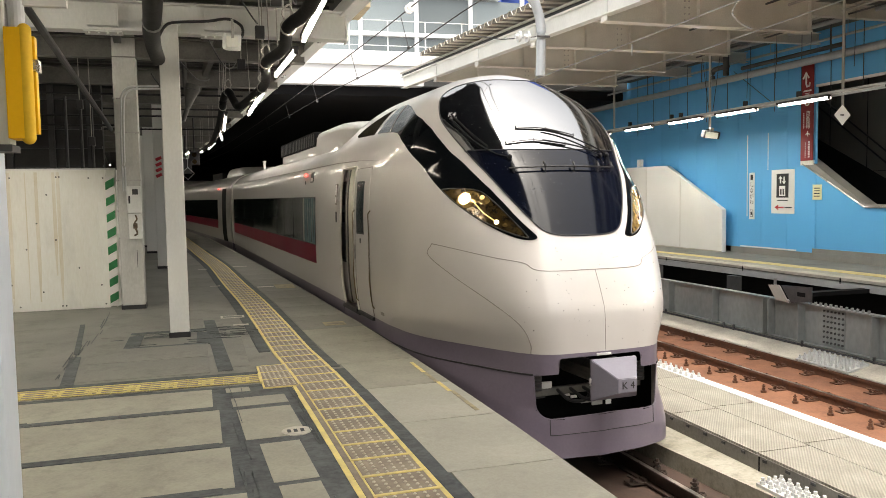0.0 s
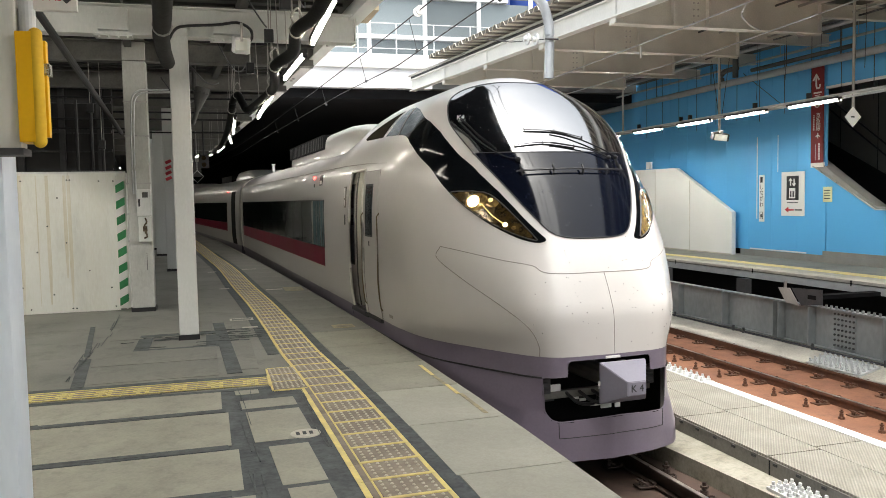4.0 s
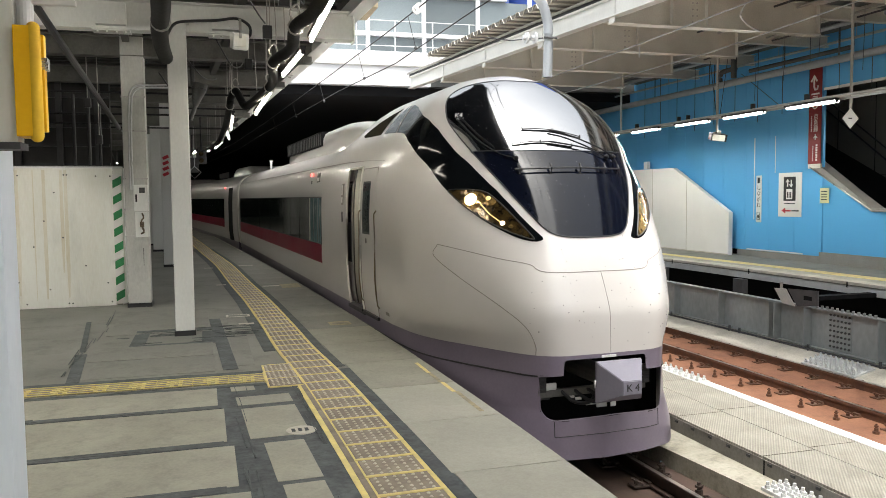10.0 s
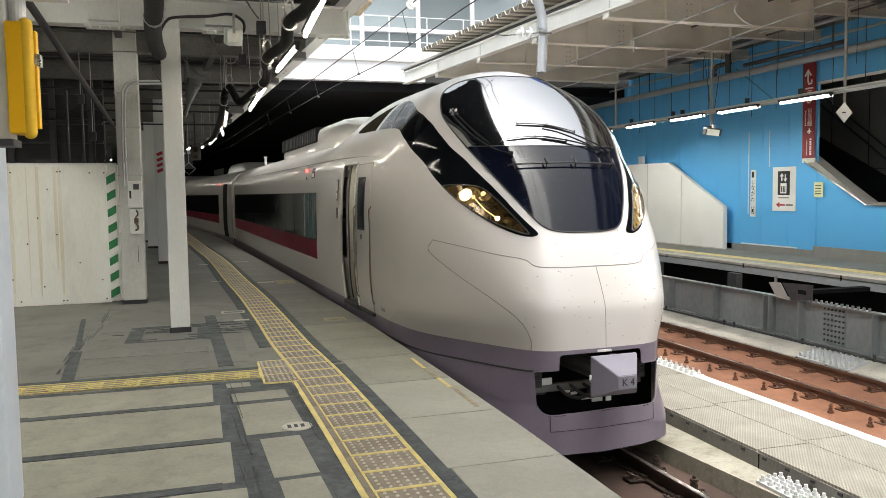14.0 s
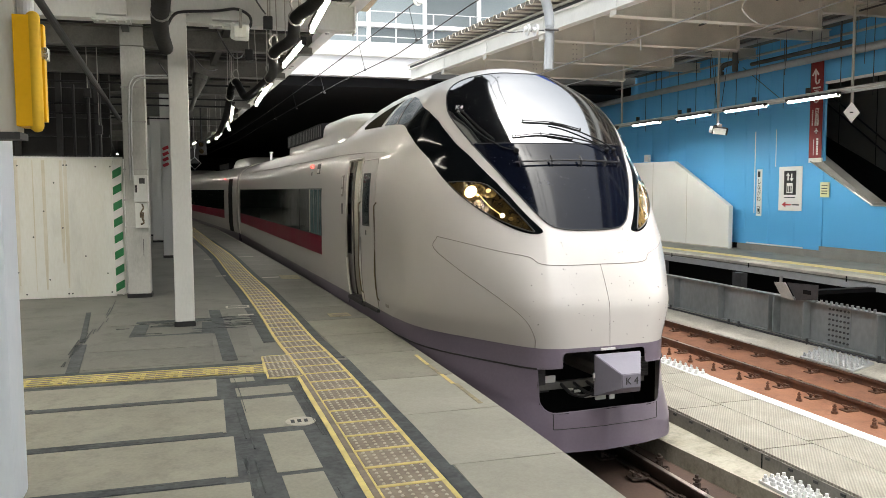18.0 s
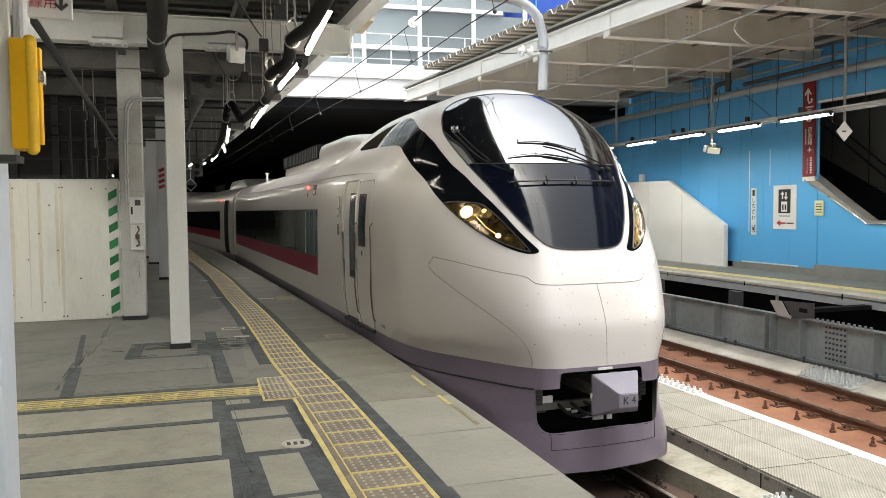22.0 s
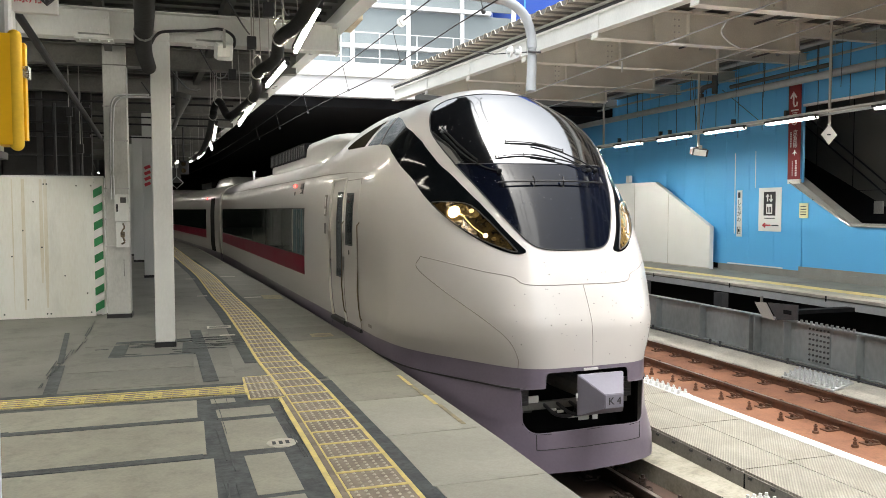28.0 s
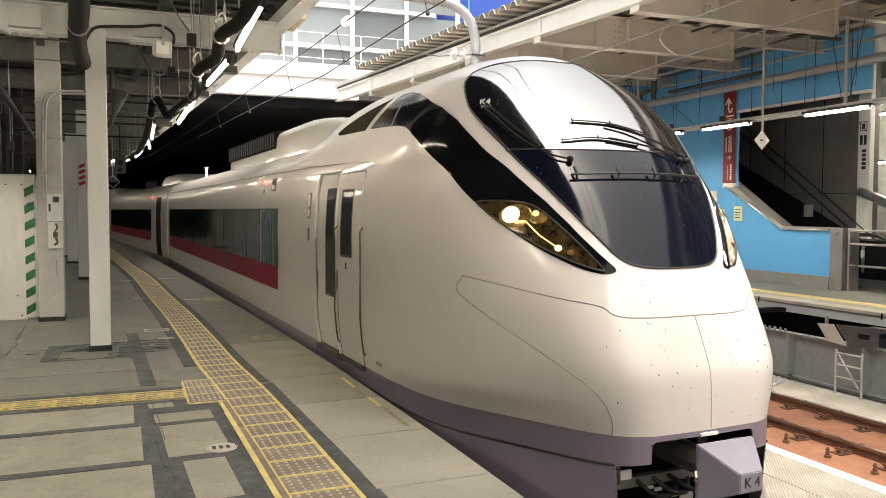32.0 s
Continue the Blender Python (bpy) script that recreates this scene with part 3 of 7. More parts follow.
def band(bm, y0, y1, z0, z1, out, w=body_half):
    """A strip lying on the car's side, for windows, stripes and doors (left side, sign -1)."""
    zs = [z0 + (z1 - z0) * k / 12 for k in range(13)]
    rows = []
    for z in zs:
        rows.append([bm.verts.new((-(w(z) + o), y, z)) for y, o in ((y0, out), (y1, out), (y1, -0.03), (y0, -0.03))])
    for a, b in zip(rows, rows[1:]):
        for k in range(4):
            bm.faces.new((a[k], a[(k + 1) % 4], b[(k + 1) % 4], b[k]))
    bm.faces.new(rows[0])
    bm.faces.new(rows[-1][::-1])
    return bm


M_TAIL = mat("smoky_glass", (0.05, 0.045, 0.035), (0.03, 0.027, 0.02), 0.5, scale=1.0, spec=0.0)
car1 = empty("train_car", label="cream express train lead car with rounded black-glass nose", category="train car", group="cars of the express train")

Z_OPEN = (0.12, 2.0)
DOOR = (3.98, 4.74)
zs = sorted(set([0.12 + k * 0.07 for k in range(27)] + [2.0] + [2.05 + k * 0.05 for k in range(18)] + [2.93, 2.96, 2.99, 3.01, 3.03, 3.045, 3.055, 3.06]))
bm, rows = nose_grid(zs, 30, (3.4, 3.98, 4.36, 4.74, Y_NOSE), skip=lambda c: c.x < 0 and DOOR[0] < c.y < DOOR[1] and Z_OPEN[0] < c.z < Z_OPEN[1])
nose = part("nose", bm, M_BODY, car1, smooth=True)

# lower skirt with the coupler opening
zs = sorted(set([-.885 + k * 0.0222 for k in range(46)] + [0.12, -0.05, 0.085, -0.46]))


def rounded_loop(corners):
    """A closed outline whose corners (x, z, radius) are rounded off."""
    out = []
    n = len(corners)
    for i in range(n):
        p, a, b = (Vector(corners[k % n][:2]) for k in (i, i - 1, i + 1))
        r = corners[i][2]
        u, v = p + (a - p).normalized() * r, p + (b - p).normalized() * r
        out += [tuple((u * (1 - t) + p * t) * (1 - t) + (p * (1 - t) + v * t) * t) for t in (0, .25, .5, .75, 1)]
    return out


BAY = rounded_loop([(-.675, -.075, .015), (-.475, -.06, .015), (-.47, .085, .045), (.41, .088, .045), (.415, -.06, .015), (.665, -.075, .02), (.70, -.45, .07), (.645, -.505, .05), (.05, -.475, .02), (-.56, -.505, .06), (-.645, -.43, .07)])


def coupler_gap(c):
    return c.y < 0.9 and inside((c.x, c.z), BAY)


bm, rows = nose_grid(zs, 120, (3.4, Y_NOSE), skip=coupler_gap)
part("skirt", bm, M_SKIRT, car1, "purple-grey nose skirt", smooth=True)
bm = nb()
rows = shell(bm, [Y_NOSE + k * 0.25 for k in range(13)] + [8.5 + k for k in range(13)] + [21.4], lambda y: (lambda s: s * s * (3 - 2 * s))(min(max((y - 4.9) / 1.9, 0), 1)))
car_end(bm, rows[-1])
part("body_shell", bm, M_BODY, car1, smooth=True)
bm = nb()
for a, b, z0, z1 in ((-1.42, -1.385, -0.02, 0.12), (1.385, 1.42, -0.02, 0.12), (-1.385, -1.35, -0.62, -0.03), (1.35, 1.385, -0.62, -0.03)):
    box(bm, a, b, Y_NOSE, 21.4, z0, z1)
box(bm, -1.36, 1.36, 4.0, 21.2, -0.5, 0.1)
part("underframe", bm, M_SKIRT, car1)

WIND = [(0, 2.905), (.31, 2.905), (.62, 2.842), (.855, 2.69), (.965, 2.48), (.965, 2.30), (.865, 2.02), (.69, 1.66), (.53, 1.39), (.42, 1.255), (.27, 1.205), (0, 1.195)]
WIND = WIND + [(-x, z) for x, z in reversed(WIND[1:-1])]
WIND = smooth_loop(WIND, 4)
UPPER = [(x, max(z, 2.06)) for x, z in WIND if z > 2.0]
LOWER = [(x, min(z, 2.06)) for x, z in WIND if z < 2.12]
part("windscreen", patch(UPPER, on_front, 0.006, 0.06), M_BLKGL, car1, "glossy curved windscreen", smooth=True)
part("nose_panel", patch(LOWER, on_front, 0.006, 0.06), M_PANELBLK, car1, "glossy black panel below the windscreen", smooth=True)
STREAK = [(4.92, 2.47), (4.2, 2.70), (3.3, 2.74), (2.16, 2.45), (1.56, 2.05), (1.05, 1.66), (.67, 1.26), (.61, 1.17), (.68, 1.18), (.87, 1.29), (1.22, 1.51), (1.55, 1.73), (1.87, 1.95), (2.45, 2.28), (3.1, 2.38), (4.2, 2.42)]
for sign in (-1, 1):
    loop = smooth_loop(STREAK, 3)
    part("side_glass", patch([(min(y, 3.72 + (z - 2.5) * .5), z) for y, z in loop if y < 3.85], on_side(sign), 0.006, 0.06), M_SIDEBLK, car1, "glossy black side window streak", smooth=True)
    part("side_glass_tail", patch([(max(y, 3.74 + (z - 2.5) * .5), z) for y, z in loop if y > 3.6], on_side(sign), 0.004, 0.06), M_TAIL, car1, "smoky grey tail of the side window", smooth=True)

# side windows, stripe
for k in range(7):
    y0 = 6.66 + (0 if k == 0 else 1.15 + (k - 1) * 2.16)
    y1 = 6.66 + (1.13 if k == 0 else 1.13 + k * 2.16)
    part("side_window", band(nb(), y0, min(y1, 20.8), 0.85, 1.61, 0.004), M_CURTAIN if k == 0 else M_SIDEGL, car1, "pale curtain behind tinted glass" if k == 0 else "")
part("red_stripe", band(nb(), 6.66, 20.8, 0.535, 0.845, 0.004), M_STRIPE, car1, "wine-red stripe below the windows")


def follow_on_car(lead_len=21.4):
    c = empty("train_car", label="cream express train following car in shadow", category="train car", group="cars of the express train")
    b = nb()
    rows = shell(b, [0.0, 1, 5, 10, 15, 20.4], lambda y: 1)
    car_end(b, rows[0][::-1])
    car_end(b, rows[-1])
    part("body_shell", b, M_BODY, c, smooth=True)
    b = nb()
    box(b, -1.42, 1.42, 0, 20.4, -0.6, 0.12)
    part("underframe", b, M_SKIRT, c)
    part("window_band", band(nb(), 3.2, 17.5, 0.85, 1.61, 0.004), M_SIDEGL, c)
    part("red_stripe", band(nb(), 3.2, 17.5, 0.535, 0.845, 0.004), M_STRIPE, c)
    part("side_door", band(nb(), 1.0, 2.0, 0.12, 2.0, 0.004), M_DARK, c)
    return c


car2 = follow_on_car()
car3 = follow_on_car()


# train: nose seams, lamps, wipers
def front_line(bm, pts, r=0.0045, out=0.0, n=6):
    tube(bm, [on_front(p.x, p.y, out) for p in curve_pts([(x, z, 0) for x, z in pts], n)], r, 6)
    return bm


bm = nb()
front_line(bm, [(-1.3, 1.12), (-.92, 1.01), (-.67, .955), (-.54, .885), (0, .88), (.51, .885), (.64, .955), (.92, 1.01), (1.3, 1.12)])
for s in (-1, 1):
    front_line(bm, [(1.3 * s, 1.12), (1.33 * s, 1.0), (1.2 * s, .82), (.96 * s, .585), (.78 * s, .39), (.70 * s, .22), (.69 * s, .12)])
front_line(bm, [(0.0, .88), (0.015, .6), (0.015, .13)], 0.003)
part("panel_seam", bm, M_SEAM, car1)
bm = nb()
front_line(bm, [(-1.1, -.075), (-.9, -.075), (-.675, -.075)], 0.009, 0.003)
front_line(bm, [(.67, -.075), (.9, -.075), (1.1, -.075)], 0.009, 0.003)
for s in (-1, 1):
    tube(bm, [on_side(s)(0.62 + k * 0.21, -0.075, 0.003) for k in range(20)], 0.009, 6)
part("skirt_seam", bm, M_INK, car1)
bm = nb()
for a, b in (((-.53, -.505), (-.526, -.655)), ((-.526, -.655), (.05, -.645)), ((.05, -.645), (.63, -.66)), ((.63, -.66), (.63, -.50))):
    front_line(bm, [a, ((a[0] + b[0]) / 2, (a[1] + b[1]) / 2), b], 0.004, 0.001, 6)
part("lip_seam", bm, M_BLACK, car1)
bm = nb()
front_line(bm, [(-.86, 2.062), (-.6, 2.06), (0, 2.06), (.6, 2.06), (.86, 2.062)], 0.005, 0.008)
part("glass_joint", bm, M_UNDER, car1)
part("glass_rim", tube(nb(), [on_front(x, z, 0.006) for x, z in WIND + WIND[:1]], .007, 6), M_BLACK, car1, "black rubber rim of the windscreen")
for sign in (-1, 1):
    part("glass_pillar", tube(nb(), [on_side(sign)(y, z, 0.008) for y, z in ((3.02, 2.37), (3.12, 2.50), (3.22, 2.62), (3.32, 2.73))], .008, 6), M_SEAM, car1, "thin grey pillar between side panes")
bm = nb()
front_line(bm, [(-.57, 1.84), (-.3, 1.85), (0, 1.855), (.3, 1.85), (.62, 1.845)], 0.010, 0.045)
for x in (-.53, -.22, .1, .4, .6):
    tube(bm, [on_front(x, 1.82, 0.0), on_front(x, 1.85, 0.05), on_front(x, 1.89, 0.055)], 0.012, 6)
part("grab_bar", bm, M_BLACK, car1, "black step bar below the windscreen")


def wiper(pts, blade):
    bm = nb()
    front_line(bm, pts, 0.008, 0.03)
    w = part("wiper", bm, M_WIPER, car1, "black wiper arm")
    bm = nb()
    front_line(bm, blade, 0.006, 0.012)
    front_line(bm, [(x, z + 0.011) for x, z in blade], 0.005, 0.02)
    for x, z in blade:
        tube(bm, [on_front(x, z, .012), on_front(x, z + .02, .03)], .006, 5)
    part("blade", bm, M_WIPER, w)
    bm = nb()
    ball(bm, on_front(*pts[0], 0.03), 0.026)
    part("pivot", bm, M_WIPER, w, smooth=True)


wiper([(-.52, 1.965), (-.66, 2.02), (-.80, 2.17), (-.90, 2.40)], [(-.68, 2.08), (-.79, 2.25), (-.86, 2.42)])
wiper([(.63, 1.99), (.50, 2.07), (.15, 2.22), (-.05, 2.27)], [(-.33, 2.285), (0, 2.27), (.30, 2.20)])
wiper([(.52, 1.985), (.30, 2.07), (-.05, 2.135), (-.12, 2.14)], [(-.50, 2.115), (-.2, 2.14), (.14, 2.10)])
words("set_number", "K4", 0.078, M_PAPER, car1, Matrix.Translation(on_front(-.87, 2.45, 0.03)) @ Vector((-0.55, -0.62, 0.5)).to_track_quat('Z', 'Y').to_matrix().to_4x4(), "white set number")

M_GOLDLENS = mat("gold_lit_lens", (0.60, 0.40, 0.13), (0.10, 0.065, 0.025), 0.15, 0.6, scale=11, fine=40)
LENS = smooth_loop([(1.42, 1.665), (1.15, 1.655), (.98, 1.545), (.80, 1.37), (.66, 1.21), (.655, 1.185), (.84, 1.285), (1.15, 1.47), (1.38, 1.62)], 3)
for s in (-1, 1):
    # Right lens is a gold copy: its lit reflection is in the colour.
    hl = part("headlight", patch(LENS, on_side(s), 0.009, 0.05), M_AMBER if s < 0 else M_GOLDLENS, car1, "amber-lit headlight under black glass", smooth=True)
    for (y, z, r) in ((1.150, 1.560, 0.125), (1.03, 1.545, 0.075), (.80, 1.305, .05)):
        b = nb()
        bmesh.ops.create_uvsphere(b, u_segments=20, v_segments=10, radius=r)
        q = (on_side(s)(y, z, 1) - on_side(s)(y, z, 0)).to_track_quat('Z', 'Y').to_matrix().to_4x4()
        bmesh.ops.transform(b, verts=b.verts[:], matrix=Matrix.Translation(on_side(s)(y, z, 0.004)) @ q @ Matrix.Diagonal((1, .8, 0.10, 1)))
        part("reflector", b, M_GOLDLENS, hl, "warm gold lamp reflector", smooth=True)
    for (y, z, r, mm) in ((1.175, 1.565, 0.068, M_LAMP), (1.055, 1.575, 0.026, M_LAMP2), (.855, 1.335, 0.024, M_LAMP)):
        b = nb()
        bmesh.ops.create_uvsphere(b, u_segments=16, v_segments=10, radius=r)
        q = (on_side(s)(y, z, 1) - on_side(s)(y, z, 0)).to_track_quat('Z', 'Y').to_matrix().to_4x4()
        bmesh.ops.transform(b, verts=b.verts[:], matrix=Matrix.Translation(on_side(s)(y, z, 0.008)) @ q @ Matrix.Diagonal((1, 1, 0.35, 1)))
        part("lamp", b, mm if s < 0 else M_AMBER, hl, smooth=True)
    b = nb()
    tube(b, [on_side(s)(*p, 0.012) for p in ((1.08, 1.52), (.97, 1.42), (.87, 1.345))], 0.005, 6)
    part("light_guide", b, M_LAMP2 if s < 0 else M_STEEL, hl)
    b = nb()
    ring = [on_side(s)(y, z, 0.012) for y, z in LENS] + [on_side(s)(*LENS[0], 0.012)]
    tube(b, ring, 0.007, 6)
    part("rim", b, M_BLACK, hl)

# coupler bay
# Walls added in near-black, to put the recess's shade into the colour.
bm = nb()
box(bm, -.80, .80, 0.95, 1.0, -.80, .11)
box(bm, -.55, .55, 0.45, 0.95, 0.1, 0.115)
box(bm, -.80, -.77, 0.62, 0.95, -.80, .08)
box(bm, .77, .80, 0.62, 0.95, -.80, .08)
box(bm, -.78, .78, 0.45, 0.95, -.80, -.77)
part("coupler_bay", bm, M_DARK, car1)
bm = nb()
v = []
for y, hx, z0, z1 in ((-.144, .096, -.197, -.072), (.08, .242, -.306, .076), (.105, .242, -.308, .076)):
    v.append([bm.verts.new(c) for c in ((.023 - hx, y, z0), (.023 + hx, y, z0), (.023 + hx, y, z1), (.023 - hx, y, z1))])
for a, b in zip(v, v[1:]):
    for k in range(4):
        bm.faces.new((a[k], a[(k + 1) % 4], b[(k + 1) % 4], b[k]))
bm.faces.new(v[0][::-1])
bm.faces.new(v[-1])
bmesh.ops.bevel(bm, geom=bm.edges[:], offset=0.006, segments=2, affect='EDGES')
cc = part("coupler_cover", bm, M_COVER, car1, "faceted blue-grey coupler cover")
part("catch", tube(nb(), [(-.225, .09, -.16), (-.238, .07, -.13), (-.225, .09, -.10)], .012, 6), M_STEEL, cc)
words("set_number", "K 4", 0.095, M_INK, cc, Matrix.Translation((.028, -.147, -.136)) @ pose(0, 0, 0, 90, 0, 0), "black set number")
bm = nb()
cyl(bm, (0.02, .1, -.12), (0, 0.97, -.12), 0.10)
box(bm, -.66, .66, .60, .66, -.36, -.285, 0.008)
part("coupler_beam", bm, M_DULL, car1)
rim = BAY + BAY[:1]
fine_rim = [(p[0] + (q[0] - p[0]) * k / 6, p[1] + (q[1] - p[1]) * k / 6) for p, q in zip(rim, rim[1:]) for k in range(6)] + [rim[-1]]
part("opening_rim", tube(nb(), [on_front(x, z, -.004) for x, z in fine_rim], .006, 8), M_SKIRT, car1, smooth=True)
for x in (-.57, .58):
    bm = nb()
    box(bm, x - .06, x + .06, .50, .56, -.28, -.09, 0.01)
    for k in range(4):
        box(bm, x - .035, x + .035, .47, .51, -.25 + k * .035, -.235 + k * .035)
    part("socket", bm, M_UNDER, car1)
bm = nb()
for k in range(3):
    tube(bm, curve_pts([(-.3 + k * .14, .62, -.3), (-.2 + k * .16, .52, -.40), (.0 + k * .12, .55, -.42), (.12 + k * .08, .66, -.30)], 6), 0.018, 8)
part("hose", bm, M_BLACK, car1)
for x, z, w, hh in ((-.3, -.02, .07, .05), (-.42, -.36, .05, .08), (-.1, -.40, .06, .05), (.3, -.36, .09, .07), (.40, -.12, .05, .09)):
    part("bracket", box(nb(), x - w, x + w, .7, .74, z - hh * .6, z + hh * .6, .008), M_UNDER, car1)
# White pieces stand in for daylight showing through the bay.
part("daylight_patch", box(nb(), -.505, -.375, .55, .57, -.275, -.205, 0.012), M_PAPER, car1, "white patch standing in for daylight through the bay")
for x, z, w, hh in ((-.21, -.362, .035, .012), (-.13, -.385, .035, .014), (.02, -.45, .07, .012), (.13, -.47, .06, .025), (.26, -.45, .03, .05)):
    part("daylight_fleck", box(nb(), x - w, x + w, .56, .575, z - hh, z + hh, .006), M_PAPER, car1)
part("label_plate", box(nb(), -.085, .065, .195, .212, .085, .105), M_PAPER, car1)

M_GOLD = mat("dull_gold_metal", (0.20, 0.16, 0.10), (0.13, 0.10, 0.06), 0.4, 0.6, scale=6)
# crew door and sliding passenger door
cd = part("crew_door", band(nb(), 3.2, 3.9, 0.13, 1.97, 0.006, half), M_BODY, car1)
w = part("window", band(nb(), 3.48, 3.80, 1.16, 1.78, 0.010, half), M_DOORGL, cd)
part("window_rim", band(nb(), 3.455, 3.825, 1.135, 1.805, 0.008, half), M_UNDER, cd)
part("lock", band(nb(), 3.62, 3.66, 1.02, 1.08, 0.010, half), M_INK, cd)
bm = nb()
for y in (3.2, 3.9):
    tube(bm, [(-(half(z) + 0.004), y, z) for z in (0.13, .22, .35, .5, .65, 1.2, 1.97)], 0.007, 6)
tube(bm, [(-(half(1.97) + 0.004), y, 1.97) for y in (3.2, 3.9)], 0.007, 6)
part("door_gap", bm, M_SEAM, cd)
for y in (3.14, 3.95):
    bm = nb()
    tube(bm, [(-(half(z) + o), y, z) for z, o in ((0.24, 0.0), (0.27, 0.02), (0.40, 0.025), (0.6, 0.03), (1.4, 0.03), (1.44, 0.0))], 0.008, 8)
    part("grab_rail", bm, M_GOLD, car1, "dark gold grab rail")
part("door_handle", band(nb(), 3.92, 3.97, 0.80, 0.98, 0.012, half), M_STEEL, car1)
part("sill", box(nb(), -1.455, -1.38, 3.2, 3.92, 0.08, 0.12), M_BLACK, car1)
part("sill", box(nb(), -1.455, -1.38, 4.0, 4.74, 0.08, 0.12), M_BLACK, car1)
bm = nb()
for y in (3.98, 4.76):
    tube(bm, [(-(half(z) + 0.003), y, z) for z in (0.12, .22, .35, .5, .65, 1.3, 1.7, 1.9, 1.985)], 0.016, 8)
tube(bm, [(-(half(2.0) + 0.002), y, 2.0) for y in (3.98, 4.37, 4.76)], 0.016, 8)
part("door_surround", bm, M_CREAM, car1, smooth=True)
sliding = part("sliding_door", band(nb(), 3.985, 4.735, 0.13, 1.99, -0.015, half), M_BODY, car1)
part("window", band(nb(), 4.13, 4.40, 0.72, 1.80, -0.012, half), M_DOORGL, sliding)
part("window_rim", band(nb(), 4.10, 4.43, 0.69, 1.83, -0.0135, half), M_UNDER, sliding)
part("door_seal", band(nb(), 3.975, 3.99, 0.13, 1.99, -0.012, half), M_BLACK, sliding)
bm = nb()
box(bm, -1.36, 0.2, 3.9, 3.93, 0.1, 2.0)
box(bm, -1.36, 0.2, 4.80, 4.83, 0.1, 2.0)
box(bm, 0.2, 0.25, 3.9, 4.83, 0.1, 2.0)
box(bm, -1.34, 0.2, 3.9, 4.83, 2.0, 2.03)
part("vestibule", bm, M_INTER, car1)
part("ceiling_light", box(nb(), -1.15, -.5, 4.15, 4.6, 1.975, 1.99), M_CABIN, car1, "glowing vestibule ceiling light")
part("vestibule_floor", box(nb(), -1.45, 0.2, 3.9, 4.83, 0.06, 0.1), M_BLACK, car1)
bm = nb()
for k in range(4):
    box(bm, -1.15 + k * 0.09, -1.12 + k * 0.09, 4.76, 4.79, 0.12, 1.5)
box(bm, -1.2, -0.75, 4.74, 4.79, 1.5, 2.0)
part("vestibule_panel", bm, M_CREAM, car1)
# side furniture
part("destination_display", band(nb(), 6.86, 7.1, 1.86, 2.03, 0.006), M_BLACK, car1)
part("display_text", band(nb(), 6.89, 7.07, 1.88, 1.94, 0.008), M_PAPER, car1)
bm = nb()
ball(bm, (-body_half(2.0) - 0.005, 7.62, 2.0), 0.032)
part("door_lamp", bm, M_REDLAMP, car1, "glowing red door lamp", smooth=True)
part("side_lamp", band(nb(), 7.55, 7.62, 1.84, 1.90, 0.006), M_INK, car1)
plate = part("car_plate", band(nb(), 5.0, 5.12, 1.50, 1.80, 0.006), M_SEAM, car1)
part("plate_bar", band(nb(), 5.03, 5.09, 1.64, 1.78, 0.009), M_PAPER, plate)
part("plate_bar", band(nb(), 5.03, 5.09, 1.53, 1.61, 0.009), M_PAPER, plate)
part("car_mark", band(nb(), 5.03, 5.09, 1.25, 1.40, 0.005), M_UNDER, car1)
part("small_mark", band(nb(), 2.72, 2.86, 0.20, 0.24, 0.004, lambda z: surf_x(2.8, z)), M_SEAM, car1)
bm = nb()
tube(bm, [(-(body_half(2.10) + 0.002), y, 2.10) for y in (7.7, 12, 21.4)], 0.006, 6)
tube(bm, [(-half(2.06) - 0.002, 3.0, 2.04), (-half(2.09), 4.0, 2.08), (-1.39, 5.2, 2.10), (-1.39, 7.7, 2.10)], 0.006, 6)
part("gutter", bm, M_SEAM, car1)
for y in (9.9, 12.06, 14.22, 16.38, 18.54):
    bm = nb()
    tube(bm, [(-(body_half(z) + 0.004), y - 1.06, z) for z in (0.85, 1.2, 1.61)], 0.006, 6)
    part("pane_joint", bm, M_BLACK, car1)
part("curtain_edge", band(nb(), 7.70, 7.775, 0.86, 1.60, 0.006), M_CONC, car1, "pale curtain edge behind glass")
bm = nb()
for k in range(9):
    tube(bm, [(-(body_half(z) + 0.0055), 6.72 + k * .11 + .02 * math.sin(k * 2.3), z) for z in (0.86, 1.2, 1.60)], 0.007 + .004 * (k % 2), 5)
part("curtain_folds", bm, M_CURTAIN, car1)
bm = nb()
for y, o in ((21.3, .012),):
    tube(bm, [(-(body_half(z) + o - .01), y, z) for z in (.12, .5, 1.0, 1.5, 1.9, 2.1, 2.25, 2.4, 2.5)], .028, 8)
part("end_rim", bm, M_CREAM, car1, "pale rim at the car end", smooth=True)
bm = nb()
for z in (0.845, 1.615):
    tube(bm, [(-(body_half(z) + 0.004), y, z) for y in (6.65, 20.8)], 0.007, 6)
tube(bm, [(-(body_half(z) + 0.004), 6.65, z) for z in (0.845, 1.615)], 0.007, 6)
part("window_rubber", bm, M_BLACK, car1)


